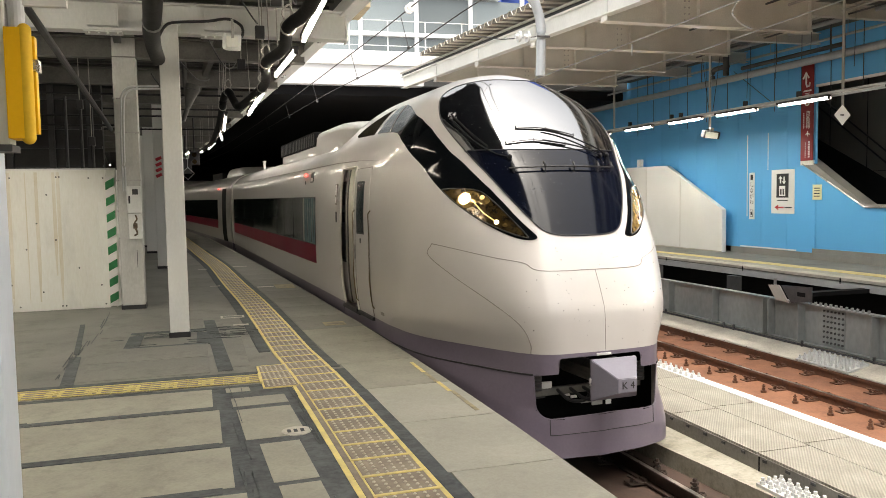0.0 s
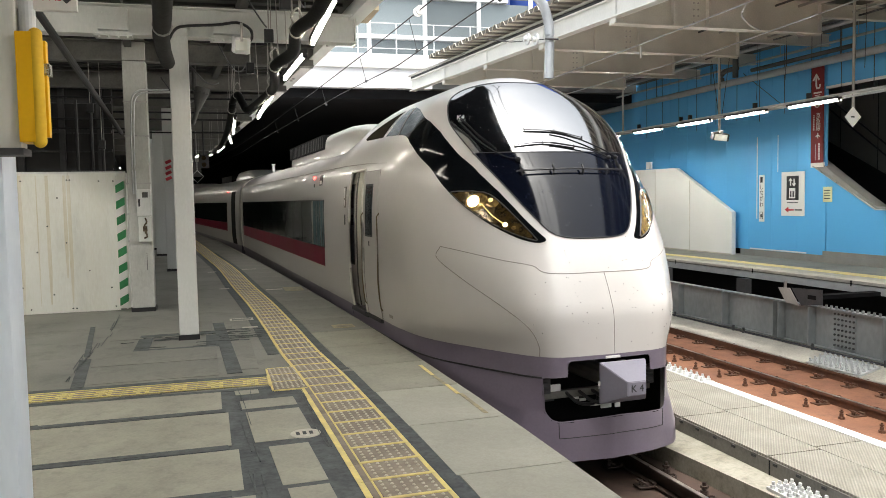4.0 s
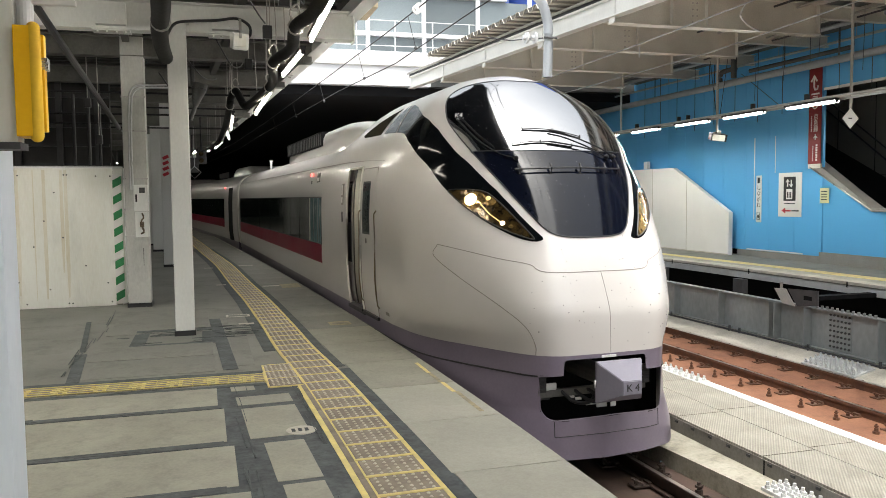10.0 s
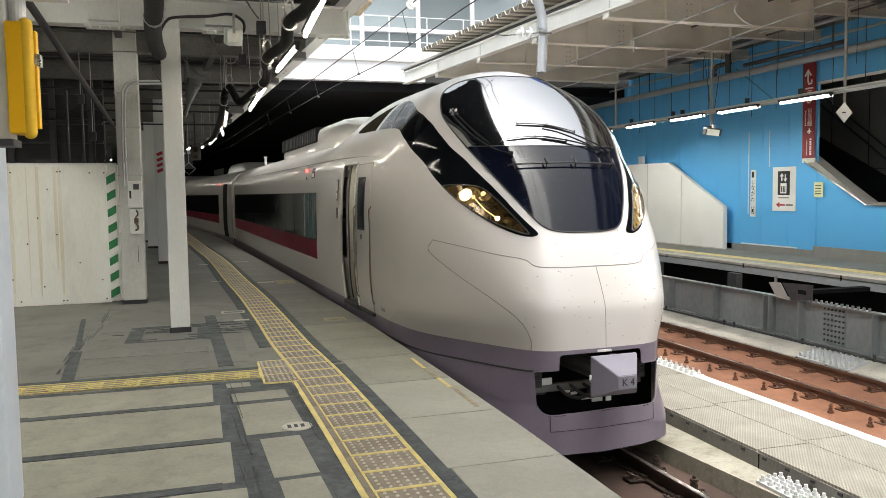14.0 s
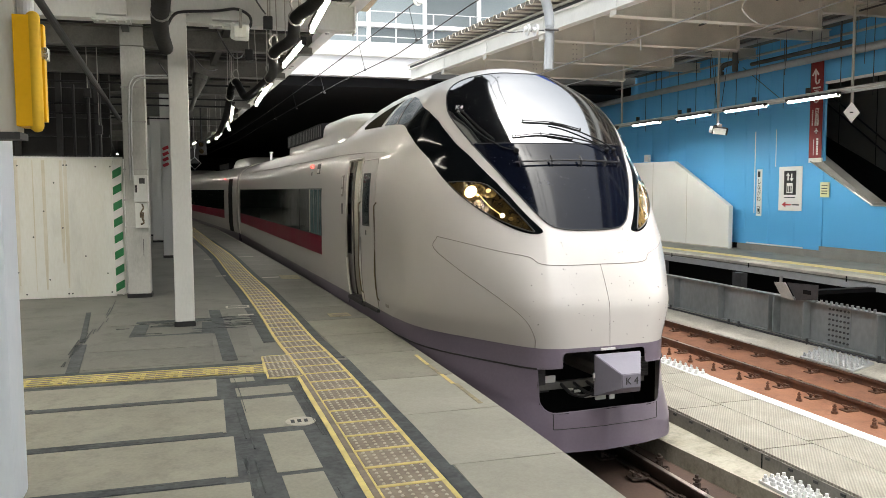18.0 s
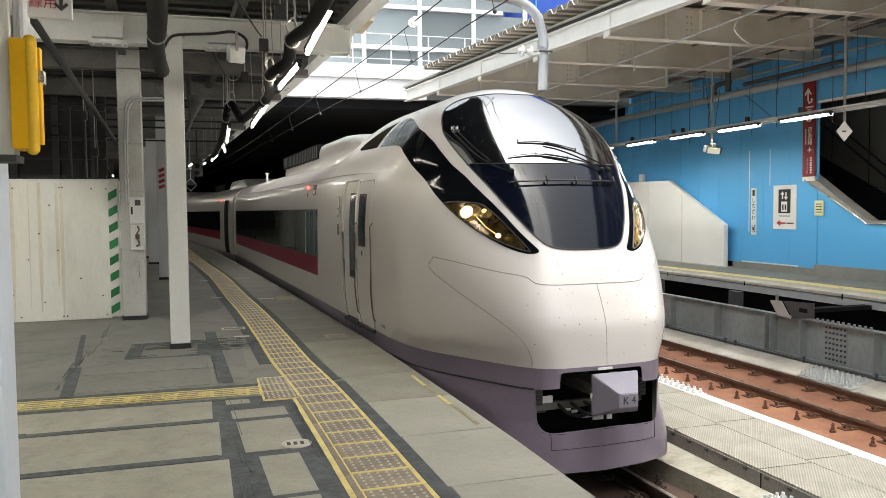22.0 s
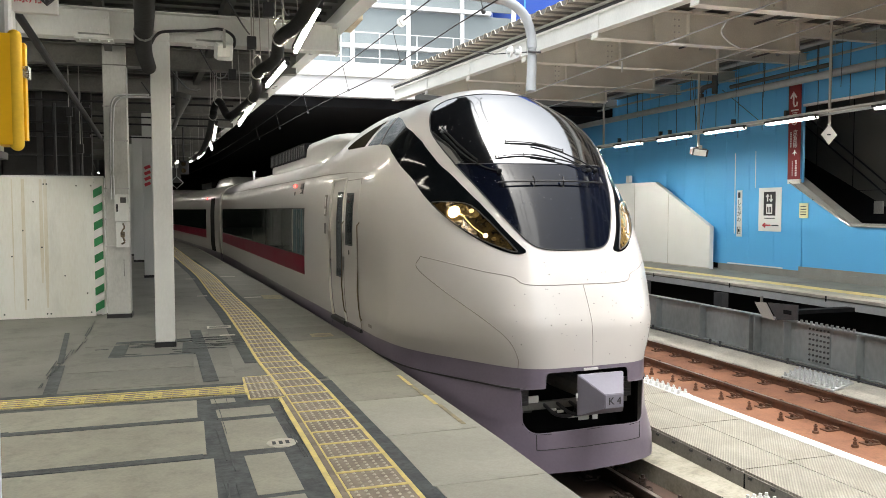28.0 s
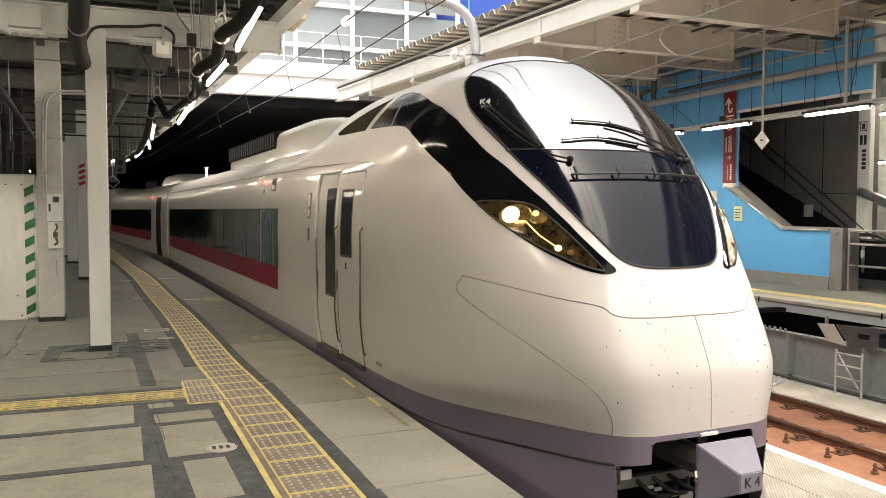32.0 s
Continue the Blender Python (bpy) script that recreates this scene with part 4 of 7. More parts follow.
def roof_hump(c, y0, y1, w=0.98, top=2.90):
    """A low fairing on the roof with soft ends."""
    b = nb()
    rows = []
    n = 26
    for i in range(n + 1):
        t = i / n
        y = y0 + (y1 - y0) * t
        e = min(1, math.sin(math.pi * min(t * (1.5 if y1 > 10 else 1.6), 0.5)) if t < 0.5 else math.sin(math.pi * min((1 - t) * (6 if y1 > 10 else 1.6), 0.5)))
        hh = (top - 2.36) * e
        rows.append([b.verts.new((w * (0.9 + 0.1 * e) * s * (1 - (1 - q) ** 3) if q < 1 else w * (0.9 + 0.1 * e) * s, y, 2.36 + hh * (1 - (abs(q)) ** 4)))
                     for s, q in [(-1, k / 8) for k in range(8, 0, -1)] + [(1, k / 8) for k in range(0, 9)]])
    for a, d in zip(rows, rows[1:]):
        for k in range(len(a) - 1):
            b.faces.new((a[k], a[k + 1], d[k + 1], d[k]))
    return part("roof_fairing", b, M_BODY, c, smooth=True)


rf = roof_hump(car1, 3.9, 13.2, 1.06, 2.86)
bm = nb()
box(bm, -1.085, -.95, 8.5, 12.7, 2.56, 2.83)
part("grille", bm, M_DARK, rf, "dark roof grille")
for k in range(22):
    part("louvre", box(nb(), -1.092, -1.085, 8.55 + k * 0.19, 8.61 + k * 0.19, 2.59, 2.80), M_UNDER, rf)
bm = nb()
cyl(bm, (-.8, 17.9, 2.4), (-.8, 17.9, 2.70), 0.035)
cyl(bm, (-.8, 17.9, 2.70), (-.8, 17.9, 2.73), 0.055)
part("antenna", bm, M_PAPER, car1)
for c in (car2, car3):
    rf = roof_hump(c, 0.3, 5.4, 0.9, 2.80)
    part("grille", box(nb(), -.95, -0.8, 5.4, 8.5, 2.45, 2.70), M_DARK, rf)
    b = nb()
    ball(b, (-body_half(2.0) - 0.005, 3.0, 2.0), 0.035)
    part("door_lamp", b, M_REDLAMP, c, "glowing red door lamp")
# gangway bellows between the cars
bm = nb()
for k in range(7):
    box(bm, -0.75, 0.75, 21.4 + k * 0.06, 21.43 + k * 0.06, 0.0, 2.2)
part("gangway_bellows", bm, M_BLACK, car1)

# dried specks on the nose
bm = nb()
for k in range(64):
    x, z = random.uniform(-.75, .95), random.triangular(.15, 1.25, .5)
    c = on_front(x, z, 0.0)
    r0 = random.uniform(.003, .007)
    n = on_front(x, z, 1.0) - c
    bmesh.ops.create_cone(bm, cap_ends=True, segments=6, radius1=r0, radius2=r0 * .6, depth=.004, matrix=Matrix.Translation(c) @ n.to_track_quat('Z', 'Y').to_matrix().to_4x4())
tagged(part("dirt_specks", bm, M_UNDER, car1), kind="stuff")
# rain specks on the glass of the nose
bm = nb()
for k in range(150):
    x, z = random.uniform(-.8, .7), random.uniform(1.28, 2.7)
    if (abs(x) > .38 + (z - 1.2) * .55) or (z > 2.1 and x > -.35):
        continue
    c = on_front(x, z, 0.0065)
    r0 = random.uniform(.0018, .005)
    n = on_front(x, z, 1.0) - c
    bmesh.ops.create_cone(bm, cap_ends=True, segments=5, radius1=r0, radius2=r0 * .5, depth=.003, matrix=Matrix.Translation(c) @ n.to_track_quat('Z', 'Y').to_matrix().to_4x4())
tagged(part("rain_specks", bm, M_GREYW, car1), kind="stuff")


# ---- platform: tactile tiles, panels, marks ----
def strip_x(y):
    """Middle line of the tactile strip."""
    return pchip(y, (2.0, 4.2, 5.5, 6.8, 7.66, 8.4, 10.1, 12.5, 15.2, 19.7, 24.9, 35, 50), (1.06, 1.0, .97, .93, .885, .84, .785, .69, .535, .305, -.10, -.85, -2.05))


def slope(f, y):
    return math.degrees(math.atan2(f(y - 0.15) - f(y + 0.15), 0.3))


strip = empty("tactile_strip", label="worn tan tactile tiles with yellow joint lines", category="tactile paving", kind="structure")
def dome_tile(w):
    b = nb()
    box(b, -w, w, -.145, .145, 0.0, 0.012)
    for i in range(6):
        for j in range(5):
            bmesh.ops.create_cone(b, cap_ends=True, segments=6, radius1=0.0125, radius2=0.007, depth=0.006, matrix=Matrix.Translation(((i - 2.5) * w / 3.1, -.104 + j * .056, 0.015)))
    for f in b.faces:
        if f.calc_center_median().z > 0.0125:
            f.material_index = 1
    me = mesh_of("tactile_tile", b, M_TAN)
    me.materials.append(M_DOME)
    return me


tile_me = dome_tile(.172)
bm = nb()
box(bm, -.200, -.174, -.15, .15, 0.0, 0.013)
box(bm, .174, .202, -.15, .15, 0.0, 0.013)
box(bm, -.174, .174, -.1505, -.130, 0.0, 0.0145)
line_me = mesh_of("yellow_line", bm, M_YEL)
bm = nb()
box(bm, -.262, -.226, -.15, .15, 0.0, 0.007)
box(bm, -.188, -.176, -.15, .15, 0.0, 0.012)
box(bm, .174, .202, -.15, .15, 0.0, 0.013)
box(bm, -.190, .174, -.1505, -.126, 0.0, 0.0145)
near_me = mesh_of("yellow_line", bm, M_YEL)
bm = nb()
box(bm, -.225, -.189, -.15, .15, 0.0, 0.010)
edge_me = mesh_of("tile_edge", bm, M_TAN)
y = 2.06
while y < 40:
    m = Matrix.Translation((strip_x(y), y, 0.001)) @ pose(0, 0, 0, 0, 0, slope(strip_x, y))
    piece("tactile_tile", tile_me, strip, m)
    piece("yellow_line", near_me if y < 6.72 else line_me, strip, m)
    if y < 6.72:
        piece("tile_edge", edge_me, strip, m)
    y += 0.305
# corner field, three tiles with yellow frame
corner_me = dome_tile(.135)
for j in range(3):
    piece("tactile_tile", corner_me, strip, pose(.588 + .006 * (1 - j), 6.90 + .297 * j, 0.001, 0, 0, 1))
bm = nb()
box(bm, .435, .452, 7.33, 7.64, 0, 0.014)
box(bm, .435, .452, 6.75, 6.97, 0, 0.014)
box(bm, .425, .452, 6.97, 7.33, 0, 0.016)
for yy in (7.045, 7.345):
    box(bm, .45, .725, yy, yy + .012, 0, 0.0145)
box(bm, .45, .70, 7.64, 7.655, 0, 0.0145)
box(bm, .45, .73, 6.735, 6.747, 0, 0.0145)
part("yellow_frame", bm, M_YEL, strip)

guide = empty("guide_strip", pose(.425, 7.148, 0, 0, 0, -1.3), label="tan guide strip with worn yellow bars", category="tactile paving", kind="structure")
bm = nb()
box(bm, -.298, -.002, -.15, .15, 0, 0.008)
gt = mesh_of("guide_tile", bm, M_TAN)
bm = nb()
for k in range(5):
    box(bm, -.303, 0, -.150 + k * .071, -.138 + k * .071, 0, 0.013)
for k in range(4):
    for j in range(2 + k % 2):
        x, y = -.215 + k * .034, -.10 + j * .071 + (.036 if k % 2 == 0 else 0)
        box(bm, x, x + .030, y - .018, y + .018, 0, 0.0145)
gl = mesh_of("yellow_bar", bm, M_YEL)
for k in range(13):
    piece("guide_tile", gt, guide, pose(-k * .303, 0, 0.001))
    piece("yellow_bar", gl, guide, pose(-k * .303, 0, 0.001))

floor = tagged(empty("platform_paving"), "grey paving panels with dark joints", "paving", kind="structure")


def panel(x0, x1, y0, y1, m=M_PANEL, z=0.006, rz=0.0, name="paving_panel"):
    b = nb()
    box(b, -(x1 - x0) / 2, (x1 - x0) / 2, -(y1 - y0) / 2, (y1 - y0) / 2, -0.02, z, 0.002)
    ob = part(name, b, m, floor)
    ob.matrix_basis = pose((x0 + x1) / 2, (y0 + y1) / 2, 0, 0, 0, rz)
    return ob


for x1, y0, y1 in ((.235, 2.3, 3.42), (.185, 3.52, 4.345), (.115, 4.45, 5.205), (.068, 5.305, 6.165), (.020, 6.255, 6.905)):
    panel(-2.9, x1, y0, y1, M_PANELL, rz=.3)
    panel(-6.0, -2.95, y0, y1, M_PANELL, rz=.3)
for x0, x1, y0, y1 in ((.13, .325, 6.71, 6.89), (.165, .59, 6.235, 6.50), (.205, .61, 5.33, 6.13), (.315, .575, 4.46, 5.21), (.365, .60, 3.62, 4.40), (.41, .64, 2.7, 3.55)):
    panel(x0, x1, y0, y1, M_PANELL, rz=2.2)
y = 2.15
while y < 24:
    s0 = slope(edge_x, y + .53)
    x1 = edge_x(y + .53) - .008
    x0 = strip_x(y + .53) + .31
    # Panels darken in steps with distance: the light's falloff is in the colour.
    panel(x0, x1, y, y + 1.06, M_PANEL if y < 5.6 else M_PANELL if y < 8.6 else M_FLOOR, rz=s0)
    y += 1.07
for y0, y1, x0, x1 in ((7.58, 8.36, -1.12, .01), (8.40, 9.15, -1.2, .0), (9.95, 11.4, -1.2, -.05), (10.1, 11.3, .19, .40), (7.75, 9.4, .19, .38)):
    panel(x0, x1, y0, y1, M_FLOOR, 0.004)
# dark joints and repair strips
for y in (3.47, 4.40, 5.255, 6.21):
    panel(-6, .05, y - .048, y + .048, M_PATCH, 0.0072, .4, "repair_strip")
for k, (x0, x1, y0, y1, rz) in enumerate(((1.21, 1.31, 1.5, 7.3, 1.6), (-1.31, -1.20, 7.5, 8.85, 5), (-1.47, -1.41, 9.0, 11.2, 6), (-.88, .07, 9.14, 9.21, 0), (-.88, -.72, 9.21, 9.95, 0),
                           (-.12, .08, 9.21, 9.95, 0), (.02, .16, 7.6, 10.9, 2.2), (-.88, .1, 10.05, 10.2, 0), (-6, .43, 7.36, 7.50, -1.0), (-6, .43, 6.915, 6.985, -1.0))):
    panel(x0, x1, y0, y1, M_PATCH, 0.0044 + k * .0003, rz, "repair_strip")
y = 7.4
while y < 26:
    s0 = slope(strip_x, y + .5)
    c0 = strip_x(y + .5)
    panel(c0 + .21, c0 + .30, y, y + 1.0, M_PATCH, 0.0042 + (y * 10 // 2 % 2) * .0004, s0, "repair_strip")
    if y > 7.5:
        panel(c0 - .33, c0 - .21, y, y + 1.0, M_PATCH, 0.0042 + (y * 10 // 2 % 2) * .0004, s0, "repair_strip")
    y += 1.0
panel(.03, .74, 1.5, 6.92, M_PATCH, 0.0035, 1.5, "repair_strip")
# scuffs that run along the repaired joints
rnd = random.Random(7)
bm = nb()
for y in (3.47, 4.40, 5.255, 6.21, 6.95, 7.43):
    for k in range(16):
        x, ln = rnd.uniform(-3.2, -.7), rnd.uniform(.12, .6)
        d = rnd.gauss(0, .022)
        box(bm, x, x + ln, y + d, y + d + rnd.uniform(.004, .016), .004, (.0078 if y < 6.5 else .005) + rnd.uniform(0, .0016), 0, Matrix.Translation((x, y, 0)) @ pose(0, 0, 0, 0, 0, rnd.uniform(-1, 3)) @ Matrix.Translation((-x, -y, 0)))
for x in (.19, .67, -1.30):
    for k in range(18):
        y, ln = (rnd.uniform(2.2, 6.5) if x > 0 else rnd.uniform(7.5, 12)), rnd.uniform(.15, .8)
        d = rnd.gauss(0, .032)
        box(bm, x + d, x + d + rnd.uniform(.003, .010), y, y + ln, .004, .0084 + rnd.uniform(0, .002), 0, Matrix.Translation((x, y, 0)) @ pose(0, 0, 0, 0, 0, rnd.uniform(0, 4)) @ Matrix.Translation((-x, -y, 0)))
for k in range(40):
    a, r0 = rnd.uniform(0, 6.28), rnd.uniform(.25, .62)
    x, y = -.31 + 1.3 * r0 * math.cos(a), 9.75 + r0 * math.sin(a)
    box(bm, x, x + rnd.uniform(.1, .4), y, y + rnd.uniform(.006, .02), .004, .0078 + rnd.uniform(0, .0015))
sc = part("scuff_streaks", bm, M_PATCH, floor)
tagged(sc, kind="stuff")
# painted marks
bm = nb()
bmesh.ops.create_cone(bm, cap_ends=True, segments=28, radius1=0.105, radius2=0.102, depth=0.006, matrix=Matrix.Translation((0.565, 5.42, 0.006)))
disc = tagged(part("floor_disc", bm, M_CONC), "round pale floor marker with worn print", "floor marker")
bm = nb()
for k in range(3):
    box(bm, .50 + .045 * k, .525 + .045 * k, 5.385, 5.455, .009, .0105)
part("print", bm, M_ASPHALT, disc)


def mark(x, y, lx, ly, m, label, rz=0.0):
    return tagged(part("floor_mark", box(nb(), x - lx / 2, x + lx / 2, y - ly / 2, y + ly / 2, 0.0085, 0.0105), m), label, "floor marking")


b0 = mark(1.55, 9.95, .27, .28, M_FADE, "faded yellow boarding mark painted on paving")
part("print", box(nb(), 1.46, 1.64, 9.90, 10.0, .0106, .012), M_TAN, b0)
mark(1.38, 14.6, .34, .65, M_FADE, "large faded yellow boarding mark on paving")
for x, y0, y1, mm in ((1.868, 6.84, 7.29, M_YEL), (1.872, 6.45, 6.835, M_FADE), (1.880, 6.10, 6.44, M_YEL), (1.900, 5.47, 6.095, M_FADE)):
    mark(x, (y0 + y1) / 2, .034, y1 - y0, mm, "short yellow dash along the platform edge" if mm is M_YEL else "worn-off pale dash along the platform edge")
worn = mark(.335, 11.07, .31, .22, M_CONC, "worn white framed mark on grey paving")
part("print", box(nb(), .21, .46, 11.0, 11.14, .0106, .0115), M_FLOOR, worn)
mark(.415, 10.33, .19, .10, M_CONC, "small worn white mark on grey paving")
mark(.17, 15.18, .18, .12, M_CONC, "small worn white mark on grey paving")
mark(-.05, 19.0, .19, .14, M_CONC, "small worn white mark on grey paving")
mark(.80, 19.4, .34, .10, M_CONC, "thin worn white mark on grey paving")
mark(1.04, 14.66, .30, .12, M_CONC, "thin worn white mark on grey paving")

# ---- columns, hoarding and their fittings ----
def h_column(x0, x1, y0, y1, z1, label, m=M_WHITE, base=True, round=.01):
    c = empty("column", label=label, category="column", group="platform columns")
    b = nb()
    box(b, x0, x1, y0, y1, 0.06 if base else 0, z1, round)
    part("shaft", b, m, c, smooth=not base)
    if not base:
        return c
    part("base", box(nb(), x0 - .012, x1 + .012, y0 - .012, y1 + .012, 0, 0.06), M_BLACK, c, "black base band")
    return c


col1 = h_column(-0.415, -0.2, 9.7, 9.91, 3.62, "slim white steel column on dark base")
part("cap", box(nb(), -.45, -.165, 9.66, 9.95, 3.62, 3.66), M_WHITE, col1)
bm = nb()
tube(bm, curve_pts([(-.40, 9.64, 3.47), (-.338, 9.64, 3.575), (-.233, 9.64, 3.625), (.129, 9.64, 3.656), (.36, 9.64, 3.69), (.50, 9.64, 3.625), (.52, 9.63, 3.52), (.46, 9.63, 3.44)], 8), 0.017, 8)
tagged(part("cable", bm, M_BLACK), "black cable looped from column to speaker", "cable")
sp = empty("speaker", label="small off-white platform loudspeaker hung from beam", category="speaker")
bm = nb()
box(bm, .30, .49, 9.55, 9.72, 3.335, 3.53, 0.03, Matrix.Translation((.4, 9.63, 3.43)) @ pose(0, 0, 0, 18, 0, 12) @ Matrix.Translation((-.4, -9.63, -3.43)))
part("case", bm, M_WHITE, sp, smooth=True)
part("bracket", box(nb(), .385, .415, 9.49, 9.52, 3.45, 3.66), M_GREYW, sp)
part("front", box(nb(), .33, .46, 9.515, 9.53, 3.35, 3.47), M_CREAM, sp)

M_LOCK = mat("tarnished_brass", (0.16, 0.12, 0.07), (0.07, 0.055, 0.04), 0.4, 0.5, scale=20)
col2 = h_column(-1.19, -.87, 12.55, 12.87, 4.06, "broad grey-white steel column with conduit and boxes", M_COL)
bm = nb()
for x, d in ((-1.105, .02), (-1.07, -.015)):
    tube(bm, curve_pts([(x, 12.52, 1.75), (x, 12.52, 2.4), (x + .02, 12.52, 3.0 + d), (x + .05, 12.52, 3.17 + d), (x + .13, 12.52, 3.245 + d), (x + .25, 12.52, 3.26 + d), (x + .55, 12.52, 3.27 + d)], 6), 0.014, 8)
part("conduit", bm, M_PLATE, col2)
bm = nb()
for z in (2.6, 3.1, 1.9, 1.45, 1.05):
    box(bm, -1.20, -.86, 12.535, 12.55, z, z + .022)
part("strap", bm, M_STEEL, col2)
bx = part("switch_box", box(nb(), -1.06, -.86, 12.44, 12.55, 1.43, 1.82, 0.01), M_WHITE, col2)
part("slot", box(nb(), -1.035, -1.01, 12.43, 12.442, 1.57, 1.68), M_INK, bx)
part("vent", box(nb(), -.98, -.90, 12.435, 12.442, 1.70, 1.78), M_ROOFIN, bx)
bx = part("lock_box", box(nb(), -1.05, -.86, 12.47, 12.55, 1.05, 1.42, 0.006), M_WHITE, col2)
bm = nb()
tube(bm, curve_pts([(-.95, 12.45, 1.40), (-.93, 12.43, 1.34), (-.96, 12.42, 1.29), (-.95, 12.43, 1.24)], 5), 0.012, 6)
box(bm, -.985, -.925, 12.43, 12.47, 1.20, 1.28, 0.01)
tube(bm, curve_pts([(-.95, 12.44, 1.20), (-.93, 12.43, 1.13), (-.97, 12.45, 1.10)], 5), 0.014, 6)
part("padlock", bm, M_LOCK, bx)
part("slit", box(nb(), -.957, -.95, 12.54, 12.548, .62, .88), M_ROOFIN, col2)

h = empty("site_hoarding", label="off-white rust-streaked temporary steel hoarding", category="hoarding", kind="structure")
for k in range(5):
    part("hoarding_panel", box(nb(), -1.385 - (k + 1) * .66 + .004, -1.385 - k * .66, 12.90, 12.95, 0.0, 2.08, 0.006), M_CREAM, h)
rnd2 = random.Random(3)
for k in range(11):
    x = -1.42 - rnd2.choice((0.02, .62, .68, 1.28, 1.36)) - rnd2.uniform(0, .5) * (k % 3 == 0)
    z0 = rnd2.uniform(.05, .7)
    w0 = rnd2.uniform(.006, .028)
    bm = nb()
    v = [bm.verts.new((x + dx * w0, 12.8985 - k * .0003, z)) for dx, z in ((-.4, z0), (.3, z0), (1, z0 + .5), (.8, 2.05), (-.8, 2.05), (-1, z0 + .6))]
    f = bm.faces.new(v)
    r = bmesh.ops.extrude_face_region(bm, geom=[f])
    bmesh.ops.translate(bm, vec=(0, .002, 0), verts=[q for q in r["geom"] if isinstance(q, bmesh.types.BMVert)])
    part("rust_streak", bm, M_STAIN, h)
bolt_me = mesh_of("bolt", cyl(nb(), (0, 0, 0), (0, -.008, 0), .012, 8), M_UNDER)
for x, z in ((-2.02, 1.98), (-2.06, 1.98), (-2.68, 1.97), (-2.2, 1.72), (-2.35, 1.30), (-2.1, 1.05), (-2.5, .92), (-1.62, 1.96), (-1.5, .35), (-2.3, .28), (-1.8, .62), (-2.72, .4), (-2.0, .06), (-2.05, .06), (-2.62, .07), (-1.45, .06), (-1.42, 1.96)):
    piece("bolt", bolt_me, h, pose(x, 12.899, z))
part("end_panel", box(nb(), -1.381, -1.245, 12.91, 12.96, 0.02, 2.078), M_CREAM, h)
part("top_rail", box(nb(), -4.7, -1.245, 12.885, 12.965, 2.08, 2.105), M_WHITE, h)
bm = nb()
tube(bm, [(-1.235, 12.9, 2.08), (-1.235, 12.9, 1.2), (-1.235, 12.9, 0.04), (-1.3, 12.9, 0.02)], 0.015, 6)
part("edge_bar", bm, M_WHITE, h)
tape = part("tape_strip", box(nb(), -1.39, -1.265, 12.888, 12.905, 0.04, 1.98), M_PAPER, h)
bm = nb()
for k in range(8):
    z = 0.06 + k * .245
    v = [bm.verts.new((x, 12.884, zz)) for x, zz in ((-1.389, z), (-1.266, z + .07), (-1.266, min(z + .19, 1.98)), (-1.389, z + .12))]
    f = bm.faces.new(v)
    r = bmesh.ops.extrude_face_region(bm, geom=[f])
    bmesh.ops.translate(bm, vec=(0, .003, 0), verts=[q for q in r["geom"] if isinstance(q, bmesh.types.BMVert)])
part("green_stripe", bm, M_GREEN, tape, "green diagonal stripes")

# near column with the yellow padded box
NEAR = Matrix.Translation((0, 0, 1.6)) @ Matrix.Scale(.915, 4) @ Matrix.Translation((0, 0, -1.6))
col0 = h_column(-1.45, -.962, 4.29, 4.585, 4.06, "broad white painted column with yellow box", M_POST, False, .03)
part("cover", box(nb(), -1.5, -.93, 4.55, 4.69, 1.9, 4.2, 0.01), M_CREAM, col0).matrix_basis = NEAR
part("cover_foot", box(nb(), -1.5, -.913, 4.50, 4.69, 1.865, 1.90), M_UNDER, col0).matrix_basis = NEAR
yb = empty("emergency_box", NEAR, label="yellow equipment box with padded yellow edge", category="box")
part("case", box(nb(), -.929, -.845, 4.50, 4.69, 1.93, 2.49, 0.004), M_YELBOX, yb)
bm = nb()
cyl(bm, (-.838, 4.53, 1.935), (-.838, 4.53, 2.48), .034, 16)
ball(bm, (-.838, 4.53, 1.935), .034, 16)
ball(bm, (-.838, 4.53, 2.48), .034, 16)
part("padding", bm, M_YELPAD, yb, "rounded yellow foam padding", smooth=True)
part("window_strip", box(nb(), -.825, -.80, 4.58, 4.64, 1.96, 2.46, 0.004), M_YELBOX, yb)
part("latch", box(nb(), -.815, -.785, 4.57, 4.645, 2.28, 2.34), M_STEEL, yb)
bm = nb()
cyl(bm, (-.885, 4.6, 2.49), (-.885, 4.6, 2.75), .042, 16)
part("stub_pipe", bm, M_PLATE, yb)
sg = empty("platform_sign", NEAR, label="white platform sign with red print overhead", category="sign")
part("board", box(nb(), -1.4, -.64, 4.58, 4.62, 2.615, 3.0, 0.004), M_PAPER, sg)
words("red_print", "番線用", .068, M_INKRED, sg, Matrix.Translation((-.81, 4.577, 2.69)) @ pose(0, 0, 0, 90, 0, 0))
bm = nb()
tube(bm, [(-.69, 4.575, 2.735), (-.69, 4.575, 2.66)], .009, 6)
tube(bm, [(-.72, 4.575, 2.69), (-.69, 4.575, 2.66), (-.66, 4.575, 2.69)], .009, 6)
part("arrow", bm, M_UNDER, sg)

